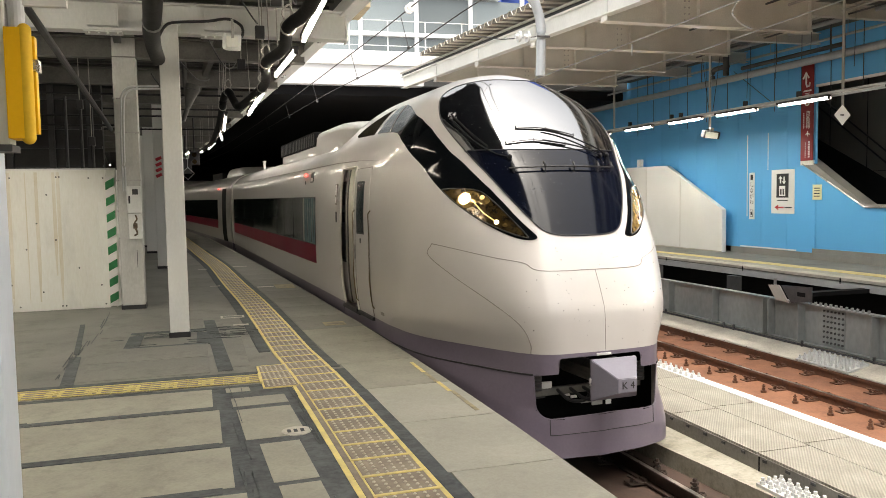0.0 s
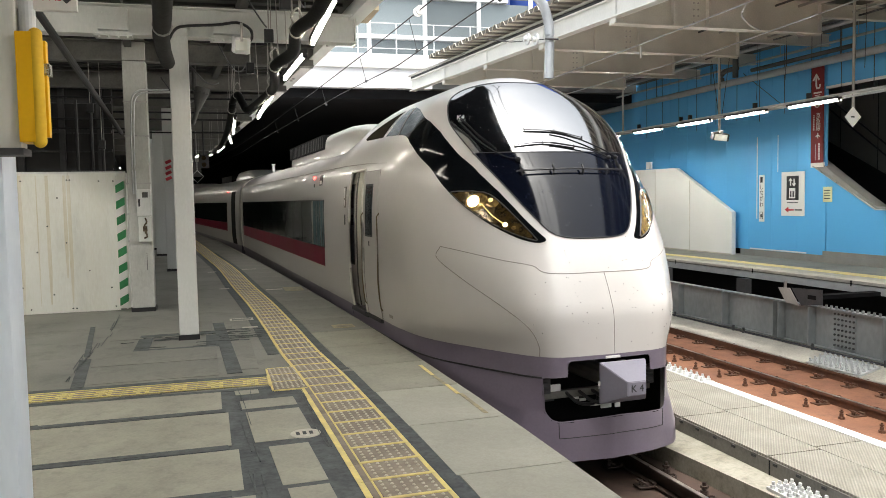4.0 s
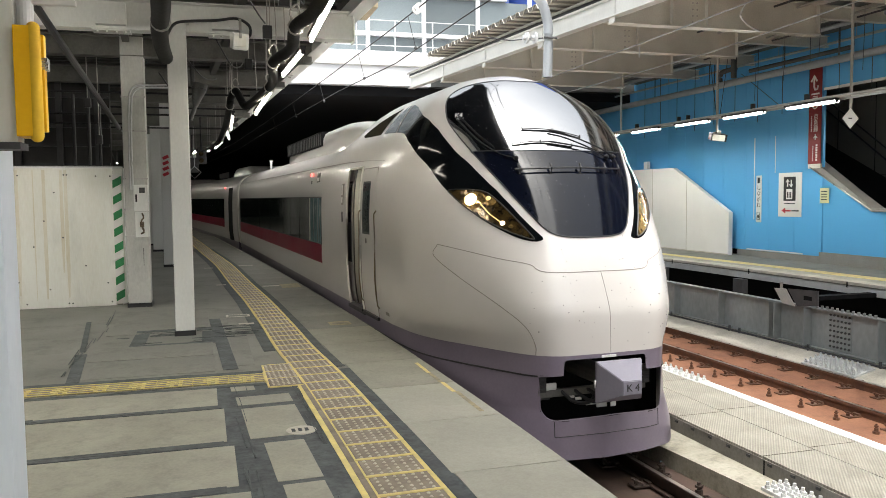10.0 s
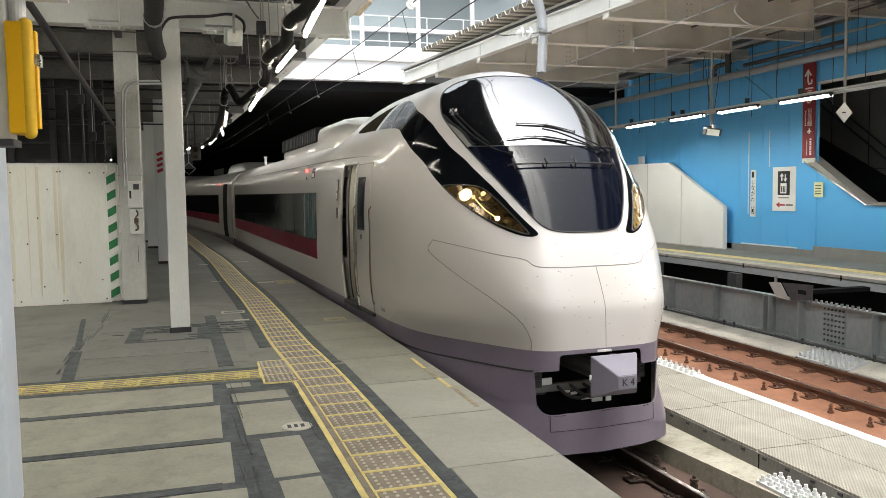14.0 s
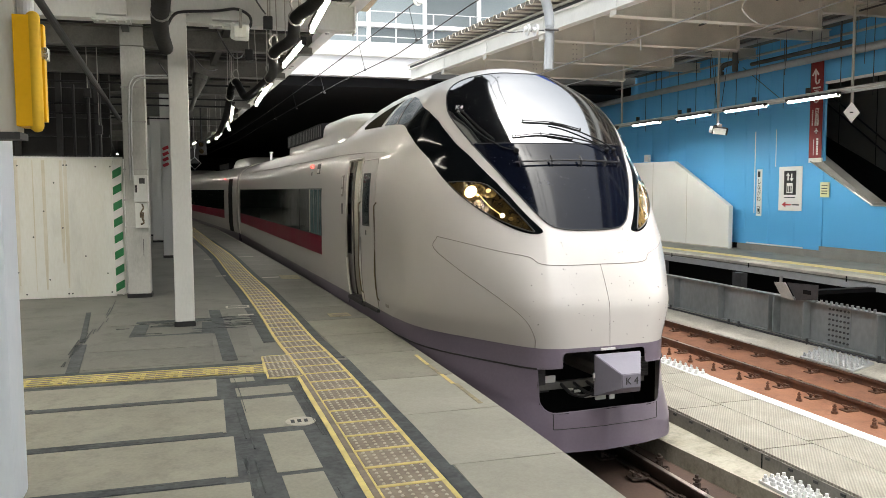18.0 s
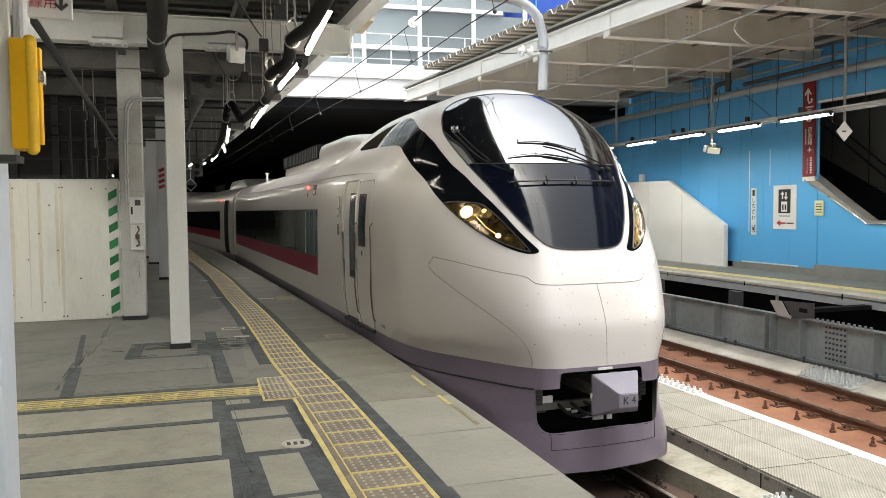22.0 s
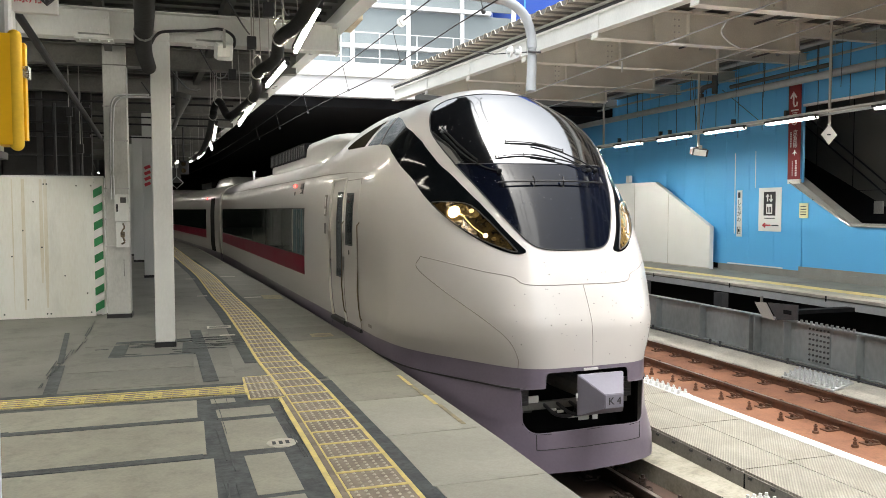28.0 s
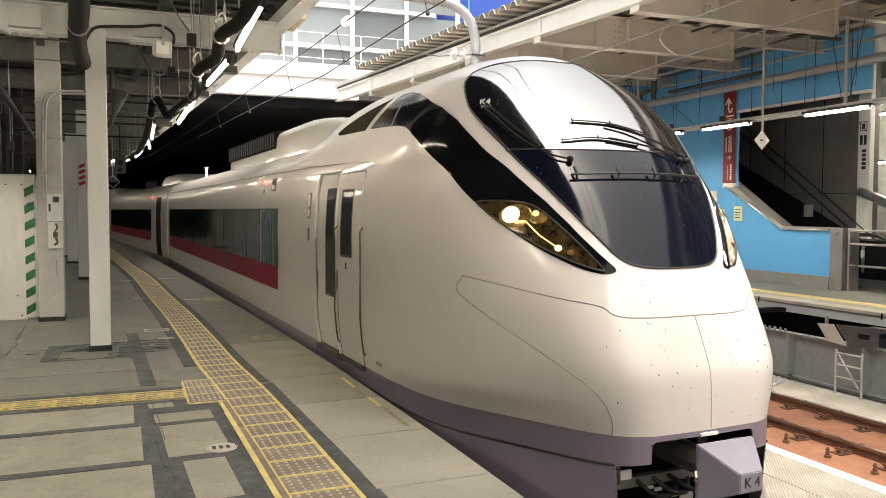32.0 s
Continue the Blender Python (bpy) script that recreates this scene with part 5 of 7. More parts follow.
for x, y, w in ((-1.43, 25.9, .5), (-1.05, 22.7, .28), (-.95, 19.8, .22), (-2.3, 34.0, .5), (-1.9, 29.5, .3)):
    c = h_column(x - w / 2, x + w / 2, y, y + w, 4.06, "white painted platform column in shadow")
bm = nb()
for k in range(4):
    box(bm, -1.02, -.88, 19.775, 19.79, -.035, .035, 0, Matrix.Translation((0, 0, 2.2 + k * .13)) @ Matrix.Translation((-.95, 19.78, 0)) @ pose(0, 0, 0, 0, -25, 0) @ Matrix.Translation((.95, -19.78, 0)))
tagged(part("warning_tape", bm, M_INKRED), "red and white striped warning tape on column", "tape")

# ---- left canopy ----
canopy = empty("canopy_frame", label="grey-white steel canopy frame over the platform", category="canopy", kind="structure")


def i_beam(bm, x0, x1, y, z0, z1, w=.11):
    box(bm, x0, x1, y - .006, y + .006, z0, z1)
    box(bm, x0, x1, y - w, y + w, z0, z0 + .016)
    box(bm, x0, x1, y - w, y + w, z1 - .016, z1)


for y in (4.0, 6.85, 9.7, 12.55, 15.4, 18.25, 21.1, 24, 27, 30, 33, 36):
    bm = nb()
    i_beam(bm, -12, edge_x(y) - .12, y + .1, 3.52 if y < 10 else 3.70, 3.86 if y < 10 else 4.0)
    # Deeper beams take a dull grey: the shade there is in the colour.
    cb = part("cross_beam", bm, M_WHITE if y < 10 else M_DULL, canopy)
    if y < 10:
        bm = nb()
        x = edge_x(y) - .12
        box(bm, x, x + .015, y, y + .22, 3.50, 3.88)
        for xx in (-1.0, .25):
            box(bm, xx - .16, xx + .16, y - .012, y + .09, 3.57, 3.81)
            box(bm, xx - .2, xx + .2, y - .01, y + .2, 3.50, 3.515)
            for i in range(4):
                for j in range(2):
                    cyl(bm, (xx - .12 + i * .08, y - .02, 3.62 + j * .13), (xx - .12 + i * .08, y, 3.62 + j * .13), .016, 6)
                cyl(bm, (xx - .15 + i * .10, y + .03, 3.485), (xx - .15 + i * .10, y + .03, 3.50), .018, 6)
        part("splice_plate", bm, M_WHITE, cb)
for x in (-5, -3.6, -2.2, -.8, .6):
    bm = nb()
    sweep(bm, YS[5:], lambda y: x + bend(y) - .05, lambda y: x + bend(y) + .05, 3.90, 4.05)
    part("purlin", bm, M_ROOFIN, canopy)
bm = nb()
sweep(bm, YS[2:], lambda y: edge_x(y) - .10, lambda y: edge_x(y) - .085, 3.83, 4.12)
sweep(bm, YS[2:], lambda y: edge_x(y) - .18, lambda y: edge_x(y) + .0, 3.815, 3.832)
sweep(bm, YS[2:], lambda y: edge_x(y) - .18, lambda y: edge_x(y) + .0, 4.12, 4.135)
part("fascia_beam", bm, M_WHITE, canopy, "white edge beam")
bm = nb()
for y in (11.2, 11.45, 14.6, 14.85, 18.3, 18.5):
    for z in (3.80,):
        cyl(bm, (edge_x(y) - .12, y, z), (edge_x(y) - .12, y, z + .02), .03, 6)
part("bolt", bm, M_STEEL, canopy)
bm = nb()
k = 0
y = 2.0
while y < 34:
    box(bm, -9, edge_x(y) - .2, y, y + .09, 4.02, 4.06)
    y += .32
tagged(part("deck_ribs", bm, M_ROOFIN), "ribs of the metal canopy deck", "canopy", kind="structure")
# braces and thin pipes below the deck
bm = nb()
tube(bm, [(-1.38, 6.9, 3.33), (-1.42, 14.4, 2.81)], .036, 10)
tagged(part("brace_pipe", bm, M_UNDER), "slanting dark grey brace pipe below the canopy", "pipe")
bm = nb()
for z, x0, x1, y in ((3.30, -6, .7, 13.6), (3.12, -6, .5, 15.2), (3.42, -6, .8, 16.8), (3.2, -3, .6, 18.9), (2.9, -5, -1.3, 14.6)):
    tube(bm, [(x0, y, z), (x1, y, z)], .018, 6)
for x, y in ((-1.75, 13.4), (-1.62, 13.6), (-2.05, 14.0)):
    tube(bm, [(x, y, 0), (x, y, 3.3)], .026, 6)
tagged(part("pipe_run", bm, M_BLACK), "thin grey pipes and conduits below the canopy", "pipes", kind="structure")
# black insulated pipes
bm = nb()
tube(bm, curve_pts([(-.22, 3.0, 3.17), (-.27, 5.5, 3.16), (-.33, 6.9, 3.15), (-.39, 7.8, 3.15), (-.412, 8.5, 3.15), (-.41, 8.9, 3.15), (-.405, 9.2, 3.14)], 6), .078, 12)
bp = tagged(part("insulated_pipe", bm, M_BLACKH, smooth=True), "black insulated pipe bending below the canopy", "pipe")
bm = nb()
for y in (7.4, 7.44):
    tube(bm, [(-.36 + .083 * math.cos(a), y, 3.15 + .083 * math.sin(a)) for a in [i * .6 for i in range(12)]], .006, 5)
tube(bm, [(-.36, 7.42, 3.22), (-.36, 7.42, 4.03)], .006, 5)
part("tie_wire", bm, M_STEEL, bp)
pts = [(.90, 4.6, 3.16), (.88, 5.6, 3.14), (.859, 6.6, 3.11), (.79, 7.3, 3.133), (.837, 8.2, 3.106), (.725, 9.0, 3.097), (.80, 10.0, 3.08), (.81, 10.8, 3.07), (.67, 12.2, 3.037), (.572, 12.6, 3.022), (.52, 12.9, 3.16),
       (.457, 13.2, 3.319), (.392, 13.5, 3.247), (.376, 13.7, 3.141), (.344, 15.5, 2.985), (.265, 18.5, 2.90), (.168, 22, 3.0), (-.1, 26, 3.05)]
bm = nb()
tube(bm, curve_pts(pts, 6), .058, 12)
bp = tagged(part("insulated_pipe", bm, M_BLACKH, smooth=True), "black insulated pipe sagging beside the lamps", "pipe")
for x, y, z in ((.79, 7.3, 3.133), (.725, 9.0, 3.097), (.81, 10.8, 3.07), (.457, 13.2, 3.319), (.376, 13.7, 3.14)):
    bm = nb()
    for d in (-.04, .04):
        tube(bm, [(x + d, y, z + .04), (x + d * .6, y + .02, 4.04)], .006, 5)
    tube(bm, [(x + .066 * math.cos(a), y, z + .066 * math.sin(a)) for a in [i * .57 for i in range(12)]], .009, 5)
    tube(bm, curve_pts([(x - .02, y, z + .06), (x - .05, y - .03, z + .13), (x + .01, y - .05, z + .19), (x + .05, y, z + .10)], 4), .010, 5)
    part("hanger_wire", bm, M_GREYW, bp)


def tube_lamp(x, y0, y1, z, rz, lit, top, label, group, glowing=M_TUBE, wide=.030, gap=.024, rx=0.0, lip=0.0):
    t = empty("tube_lamp", pose(x, y0, z, rx, 0, rz), label=label, category="lamp", group=group)
    L = y1 - y0
    part("tube", cyl(nb(), (0, .03, 0), (0, L - .03, 0), .017, 12), glowing, t, smooth=True)
    part("batten", box(nb(), -wide, wide, 0, L, gap, gap + .04, .004), M_BLACK, t)
    # Added lip that only serves to block the lamp's light towards +x.
    if lip:
        b = box(nb(), wide, wide + .006, 0, L, -lip, gap + .04 if lip < .03 else -.004)
        for y in (0, L - .02):
            box(b, wide - .01, wide, y, y + .02, -lip, gap)
        part("side_shade", b, M_GREYW, t)
    for y in (0, L - .03):
        part("holder", box(nb(), -.02, .02, y, y + .03, -.022, gap), M_BLACK, t)
    for y in (.2, L - .2):
        part("hanger", tube(nb(), [(0, y, gap + .04), (0, y, top - z - y * math.sin(radians(rx)))], .006, 5), M_GREYW, t)
    return t


LAMP = "lit white tube lamp on black batten"
ROW = "tube lamps over the platform"
# the lamps hang a little unevenly from the deck
for a, b in (((1.0, 6.3, 3.20), (.95, 7.5, 3.055)), ((.973, 8.3, 3.10), (.871, 9.5, 3.028)), ((.861, 11.0, 3.068), (.705, 12.2, 2.85)), ((.424, 13.6, 2.992), (.414, 14.8, 2.84)),
             ((.371, 16.4, 2.942), (.451, 17.6, 2.874)), ((.339, 19.2, 2.936), (.194, 20.4, 2.852)), ((.081, 23.0, 2.948), (.006, 24.2, 2.99)), ((-.313, 26, 3.10), (-.45, 27.2, 3.10)),
             ((-.6, 29, 3.1), (-.7, 30.2, 3.1)), ((-.95, 32, 3.1), (-1.05, 33.2, 3.1))):
    d = Vector(b) - Vector(a)
    tube_lamp(a[0], a[1], a[1] + d.length, a[2], math.degrees(math.atan2(-d.x, d.y)), True, 4.03, LAMP, ROW, M_TUBE if a[1] < 12.5 else M_TUBE4, rx=math.degrees(math.asin(d.z / d.length)))
# Unseen lamps added behind the camera, carrying the row on for more light.
y = -14.0
while y < 5:
    tube_lamp(1.0, y, y + 1.25, 3.1, 0, True, 4.03, LAMP, ROW)
    y += 2.5
# Inner row, added out of view to brighten hoarding and floor.
for yy in (-12, -9, -6, -3, 0, 3, 5.5, 8, 10.4):
    tube_lamp(-4.3, yy, yy + 1.25, 3.4, 0, True, 4.03, LAMP, ROW, M_TUBE3, .13, .020, lip=.07)
for yy in (35.5, 38.5, 41.5, 44.5, 47.5):
    tube_lamp(edge_x(yy) - 1.5, yy, yy + 1.25, 3.05, 5, True, 4.03, LAMP, ROW, M_TUBE4)
# More added lamps, hidden by the partition, to light the second car.
for yy in (19, 23, 27, 31, 35, 39, 43):
    tube_lamp(-4.0, yy, yy + 1.25, 3.3, 3, True, 4.03, LAMP, ROW, M_TUBE4)
# platform signal and monitor hanging in the dark
for x, y, z, w, hh, nm, lb in ((-.16, 22.0, 2.71, .26, .36, "platform_signal", "dark departure signal box hung from the canopy"), (-.5, 28, 2.75, .4, .5, "hanging_monitor", "dark platform monitor hung from the canopy")):
    t = empty(nm, label=lb, category=nm.split("_")[1])
    part("case", box(nb(), x - w / 2, x + w / 2, y, y + .15, z - hh / 2, z + hh / 2, .01), M_UNDER, t)
    part("rod", cyl(nb(), (x, y + .07, z + hh / 2), (x, y + .07, 4.02), .02), M_UNDER, t)
    if nm == "platform_signal":
        for dz in (.09, -.09):
            part("lens", cyl(nb(), (x, y - .02, z + dz), (x, y, z + dz), .06, 16), M_AMBER, t, "round amber lens, unlit")
            part("hood", tube(nb(), [(x + .07 * math.cos(a), y - .04, z + dz + .07 * math.sin(a)) for a in [i * .3 for i in range(11)]], .012, 6), M_BLACK, t)
# Added backdrop; its near-black colour stands for the unlit space behind the hoarding.
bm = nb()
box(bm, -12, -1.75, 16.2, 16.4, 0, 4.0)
wp = tagged(part("wall_partition", bm, M_DIM), "added dim backdrop with battens for shaded space behind hoarding", "wall", kind="structure")
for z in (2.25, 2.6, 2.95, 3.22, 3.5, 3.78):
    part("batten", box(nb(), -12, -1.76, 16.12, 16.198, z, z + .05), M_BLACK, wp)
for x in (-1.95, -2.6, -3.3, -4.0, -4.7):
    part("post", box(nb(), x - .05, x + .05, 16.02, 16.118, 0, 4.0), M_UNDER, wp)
t = empty("hanging_sign", label="diamond outline stop sign hung in the dark", category="sign")
bm = nb()
tube(bm, [(-.4, 26, 2.63), (-.21, 26, 2.44), (-.4, 26, 2.25), (-.59, 26, 2.44), (-.4, 26, 2.63), (-.4, 26, 4.02)], .012, 6)
part("outline", bm, M_PLATE, t)

# funnel, cables and small boxes under the deck
t = empty("drain_funnel", label="dark grey drain funnel under the canopy", category="funnel")
bm = nb()
cyl(bm, (-.17, 13.5, 3.10), (-.10, 13.5, 3.38), .04, 12, .12)
cyl(bm, (-.25, 13.5, 2.88), (-.17, 13.5, 3.10), .035, 12)
cyl(bm, (-.10, 13.5, 3.38), (-.08, 13.5, 3.46), .12, 12)
cyl(bm, (-.2, 13.5, 3.42), (-.2, 13.5, 4.03), .035, 12)
part("funnel", bm, M_ROOFIN, t, smooth=True)
part("band", cyl(nb(), (-.105, 13.5, 3.37), (-.10, 13.5, 3.39), .127, 12), M_UNDER, t)
for k, (x0, y0, z0, sag) in enumerate(((.55, 7.0, 3.9, .25), (.62, 7.1, 3.9, .35), (.35, 8.6, 3.85, .18), (.1, 11.0, 3.8, .3), (-.3, 12.6, 3.75, .2), (-.7, 13.4, 3.6, .3))):
    bm = nb()
    tube(bm, curve_pts([(x0, y0, z0), (x0 + .25, y0 + .7, z0 - sag), (x0 + .4, y0 + 1.5, z0 - sag * .7), (x0 + .5, y0 + 2.3, z0)], 5), .010, 6)
    tagged(part("cable", bm, M_BLACK), "thin black cable sagging below the canopy", "cable", "cables under the canopy")
for x, y, z in ((.72, 7.6, 3.45), (.66, 8.9, 3.40), (.55, 10.8, 3.36), (-1.62, 13.5, 2.55), (-1.75, 13.35, 3.1)):
    t = empty("junction_box", label="small dark junction box on a hanger", category="junction box", group="junction boxes")
    part("case", box(nb(), x - .05, x + .05, y - .04, y + .04, z - .07, z + .07, .01), M_BLACK, t)
    part("rod", cyl(nb(), (x, y, z + .07), (x, y, 4.03), .008, 6), M_GREYW, t)


# ---- track details ----
bm = nb()
box(bm, -.10, .10, -.07, .07, 0, .018, .003)
cyl(bm, (.045, 0, .018), (.045, 0, .05), .022, 6)
cyl(bm, (.045, 0, .05), (.045, 0, .075), .012, 6)
tube(bm, curve_pts([(.0, -.05, .03), (.05, -.055, .06), (.085, 0, .075), (.05, .055, .06), (.0, .05, .03)], 3), .011, 5)
box(bm, -.10, -.06, -.05, .05, .018, .04)
clip_me = mesh_of("rail_clip", bm, M_RUST)
bm = nb()
cyl(bm, (0, 0, 0), (0, 0, .03), .04, 8)
cyl(bm, (0, 0, .03), (0, 0, .07), .024, 6)
cyl(bm, (0, 0, .07), (0, 0, .12), .013, 6)
cyl(bm, (0, 0, .085), (0, 0, .10), .026, 6)
stud_me = mesh_of("anchor_stud", bm, M_RUST)
# Clips and studs of the near track, likewise darkened for shade.
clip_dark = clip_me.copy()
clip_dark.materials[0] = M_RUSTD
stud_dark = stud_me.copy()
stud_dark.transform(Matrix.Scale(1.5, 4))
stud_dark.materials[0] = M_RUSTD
rails_all = [o for o in scene.collection.objects if o.name.split(".")[0] == "rail"]
for top, xc, y_end, sides in ((rails_all[0], 3.09, 6, (1,)), (rails_all[1], 4.16, 14, (1, -1)), (rails_all[2], 7.84, 24, (-1, 1)), (rails_all[3], 8.91, 24, (-1, 1))):
    y = 3.65
    while y < y_end:
        for s in sides:
            piece("rail_clip", clip_me if xc > 5 else clip_dark, top, pose(xc + s * .125 + (bend(y) if xc < 5 else fbend(y)), y, -1.25 if xc < 5 else -1.23, 0, 0, 0 if s > 0 else 180))
        y += .62
studs = empty("anchor_studs", label="row of rusty anchor studs beside the rails", category="studs")
y = 3.6
while y < 20:
    piece("anchor_stud", stud_me, studs, pose(7.44 + fbend(y), y, -1.23))
    if y < 12:
        piece("anchor_stud", stud_dark, studs, pose(4.36 + bend(y), y + .2, -1.27))
    y += .62

# walkway tread plates
def tread_mat():
    m = mat("walkway_tread_ribbed", (0.32, 0.302, 0.255), (0.225, 0.21, 0.175), 0.75, scale=2.4, vary=0.04)
    n, l = m.node_tree.nodes, m.node_tree.links
    co = n.new("ShaderNodeTexCoord")
    mp = n.new("ShaderNodeMapping")
    mp.inputs["Rotation"].default_value = (0, 0, radians(38))
    wv = n.new("ShaderNodeTexWave")
    wv.inputs["Scale"].default_value = 13
    l.new(co.outputs["Object"], mp.inputs[0])
    l.new(mp.outputs[0], wv.inputs[0])
    b = n.new("ShaderNodeBump")
    b.inputs["Strength"].default_value, b.inputs["Distance"].default_value = 0.5, 0.008
    l.new(wv.outputs[0], b.inputs["Height"])
    s = n["Principled BSDF"]
    l.new(b.outputs[0], s.inputs["Normal"])
    old = s.inputs["Base Color"].links[0].from_socket
    mx = n.new("ShaderNodeMix")
    mx.data_type, mx.blend_type = 'RGBA', 'MULTIPLY'
    mx.inputs[0].default_value = 0.3
    l.new(old, mx.inputs[6])
    l.new(wv.outputs["Color"], mx.inputs[7])
    l.new(mx.outputs[2], s.inputs["Base Color"])
    return m


M_RIB = tread_mat()
for col, (x0, x1, shift) in enumerate(((5.0, 5.60, 0.0), (5.612, 6.18, 0.08))):
    y = 1.9 + shift
    while y < 30:
        b = nb()
        box(b, -(x1 - x0) / 2, (x1 - x0) / 2, -.715, .715, -.02, .02, .003)
        ob = part("tread_plate", b, M_RIB, walkway)
        ob.matrix_basis = pose((x0 + x1) / 2 + fbend(y + .72), y + .72, -.92, 0, 0, slope(fbend, y + .72))
        y += 1.45
bm = nb()
y = 3.0
while y < 14:
    box(bm, 4.978 + fbend(y), 4.99 + fbend(y), y, y + .05, -.965, -.94)
    y += .31
part("edge_lug", bm, M_BLACK, walkway)
bm = nb()
for y in (3.0, 6.2, 8.9, 11.7):
    box(bm, 4.983, 4.991, y, y + .012, -1.12, -.93)
part("joint", bm, M_DARK, walkway)


def bolted_plate(x0, x1, y0, y1, z, nx, ny, label):
    t = empty("bolted_plate", label=label, category="steel plate", group="bolted joint plates")
    part("plate", box(nb(), x0, x1, y0, y1, z, z + .03, .003), M_PLATE, t)
    b = nb()
    cyl(b, (0, 0, 0), (0, 0, .03), .026, 6)
    cyl(b, (0, 0, .03), (0, 0, .06), .016, 6)
    me = mesh_of("bolt", b, M_PLATE)
    for i in range(nx):
        for j in range(ny):
            piece("bolt", me, t, pose(x0 + (i + .5) * (x1 - x0) / nx, y0 + (j + .5) * (y1 - y0) / ny, z + .03))
    return t


bolted_plate(4.71, 4.975, 4.75, 5.9, -1.073, 4, 11, "galvanised plate with bolts on the ledge")
bolted_plate(9.12, 9.52, 9.4, 10.5, -1.0, 4, 10, "galvanised plate with bolts below the girder").matrix_basis = pose(9.32, 0, -1.109, 0, -14.2, 0) @ Matrix.Translation((-9.32, 0, 1.0))
bolted_plate(6.15, 6.36, 9.0, 10.6, -.922, 2, 12, "galvanised plate with bolts beside the walkway")

# girder under the opposite platform
GB = fbend
for y in (8.3, 13.45, 16.2, 18.9):
    part("support_post", box(nb(), 10.1 + GB(y), 10.24 + GB(y), y - .14, y + .14, -1.45, -.10), M_UNDER, girder)
for y in (5.6, 6.9, 8.1, 9.47, 11.02, 11.76, 11.9, 13.37, 14.9, 16.4, 18, 19.5, 21):
    part("stiffener", box(nb(), 9.60 + GB(y), 9.752 + GB(y), y - .012, y + .012, -.98, -.335), M_GIRDER, girder)
bm = nb()
cyl(bm, (9.735, 0, 0), (9.715, 0, 0), .018, 6)
rv = mesh_of("rivet", bm, M_UNDER)
pl = part("rivet_plate", box(nb(), 9.735, 9.752, 10.12, 10.58, -.95, -.345), M_GIRDER, girder)
for i in range(6):
    for j in range(7):
        piece("rivet", rv, pl, pose(0, 10.15 + i * .08, -.91 + j * .086))
bm = nb()
for k in range(12):
    cyl(bm, (9.69, 9.6 + k * .11, -.315), (9.69, 9.6 + k * .11, -.265), .022, 6)
part("flange_bolt", bm, M_GIRDER, girder)
bm = nb()
tube(bm, [(9.6 + GB(y), y, -1.015) for y in (4, 8, 12, 16, 20)], .018, 6)
for y in (5, 7.5, 9.4, 10.9, 12.7, 13.0, 15):
    cyl(bm, (9.6 + GB(y), y, -1.045), (9.6 + GB(y), y, -.94), .022, 6)
tagged(part("cable_run", bm, M_UNDER), "dark cable with clamps along the ledge", "cable")
for y in (11.45, 8.6):
    t = empty("bracket", label="tilted grey steel plate bracket before the girder", category="bracket", group="edge brackets")
    b = nb()
    v = [b.verts.new((9.58, y + dy, z)) for dy, z in ((.28, -.075), (.0, -.055), (-.23, -.335), (.08, -.315))]
    f = b.faces.new(v)
    r = bmesh.ops.extrude_face_region(b, geom=[f])
    bmesh.ops.translate(b, vec=(.02, 0, 0), verts=[q for q in r["geom"] if isinstance(q, bmesh.types.BMVert)])
    part("plate", b, M_GREYW, t)
    b = nb()
    v = [b.verts.new((9.61, y + dy, z)) for dy, z in ((-.02, -.055), (-.74, -.02), (-.74, -.27), (-.26, -.335))]
    f = b.faces.new(v)
    r = bmesh.ops.extrude_face_region(b, geom=[f])
    bmesh.ops.translate(b, vec=(.02, 0, 0), verts=[q for q in r["geom"] if isinstance(q, bmesh.types.BMVert)])
    part("side_plate", b, M_UNDER, t)
    # Arm coloured near-black, as shade, to sink into the void.
    part("arm", box(nb(), 9.6, 11.1, y - .60, y - .42, -.20, -.13), M_DARK, t)
    part("hook", box(nb(), 9.6, 9.63, y + .12, y + .16, -.10, .05), M_STEEL, t)
step = empty("access_step", label="small grey steel access step frame", category="step")
for z in (-.45, -.62, -.80):
    part("tread_bar", tube(nb(), [(9.55, 8.06, z), (9.55, 8.5, z)], .016, 6), M_GREYW, step)
for y in (8.06, 8.5):
    part("upright", tube(nb(), [(9.55, y, -.40), (9.55, y, -1.06)], .018, 6), M_GREYW, step)
part("brace", tube(nb(), [(9.55, 8.5, -.42), (9.55, 8.1, -.92)], .014, 6), M_GREYW, step)
bm = nb()
for y in (6.0, 8.9, 11.5, 14.2, 17.0):
    box(bm, 10.945 + GB(y), 10.962 + GB(y), y, y + .02, -.10, .004)
part("edge_joint", bm, M_DARK, far_platform)
for k in range(26):
    y = 3 + k * .9
    b = nb()
    box(b, 11.31 + GB(y), 11.61 + GB(y), y, y + .885, 0, .006)
    part("paving_panel", b, M_PANEL, far_platform)
    part("paving_panel", box(nb(), 11.96 + GB(y), 13.2, y, y + .885, 0, .006), M_FLOOR, far_platform)

# ---- blue wall and what hangs on it ----
wall_blue = bpy.data.objects["wall_blue"]
for k in range(20):
    y = 14.74 + k * .9
    part("wall_panel", box(nb(), 13.285, 13.302, y, y + .893, .17, 5.9, .002), M_BLUE, wall_blue)
bm = nb()
box(bm, 13.278, 13.286, 17.06, 17.085, .95, 3.0)
box(bm, 13.278, 13.286, 16.30, 16.315, 2.1, 3.0)
part("scratch_strip", bm, M_PAPER, wall_blue)
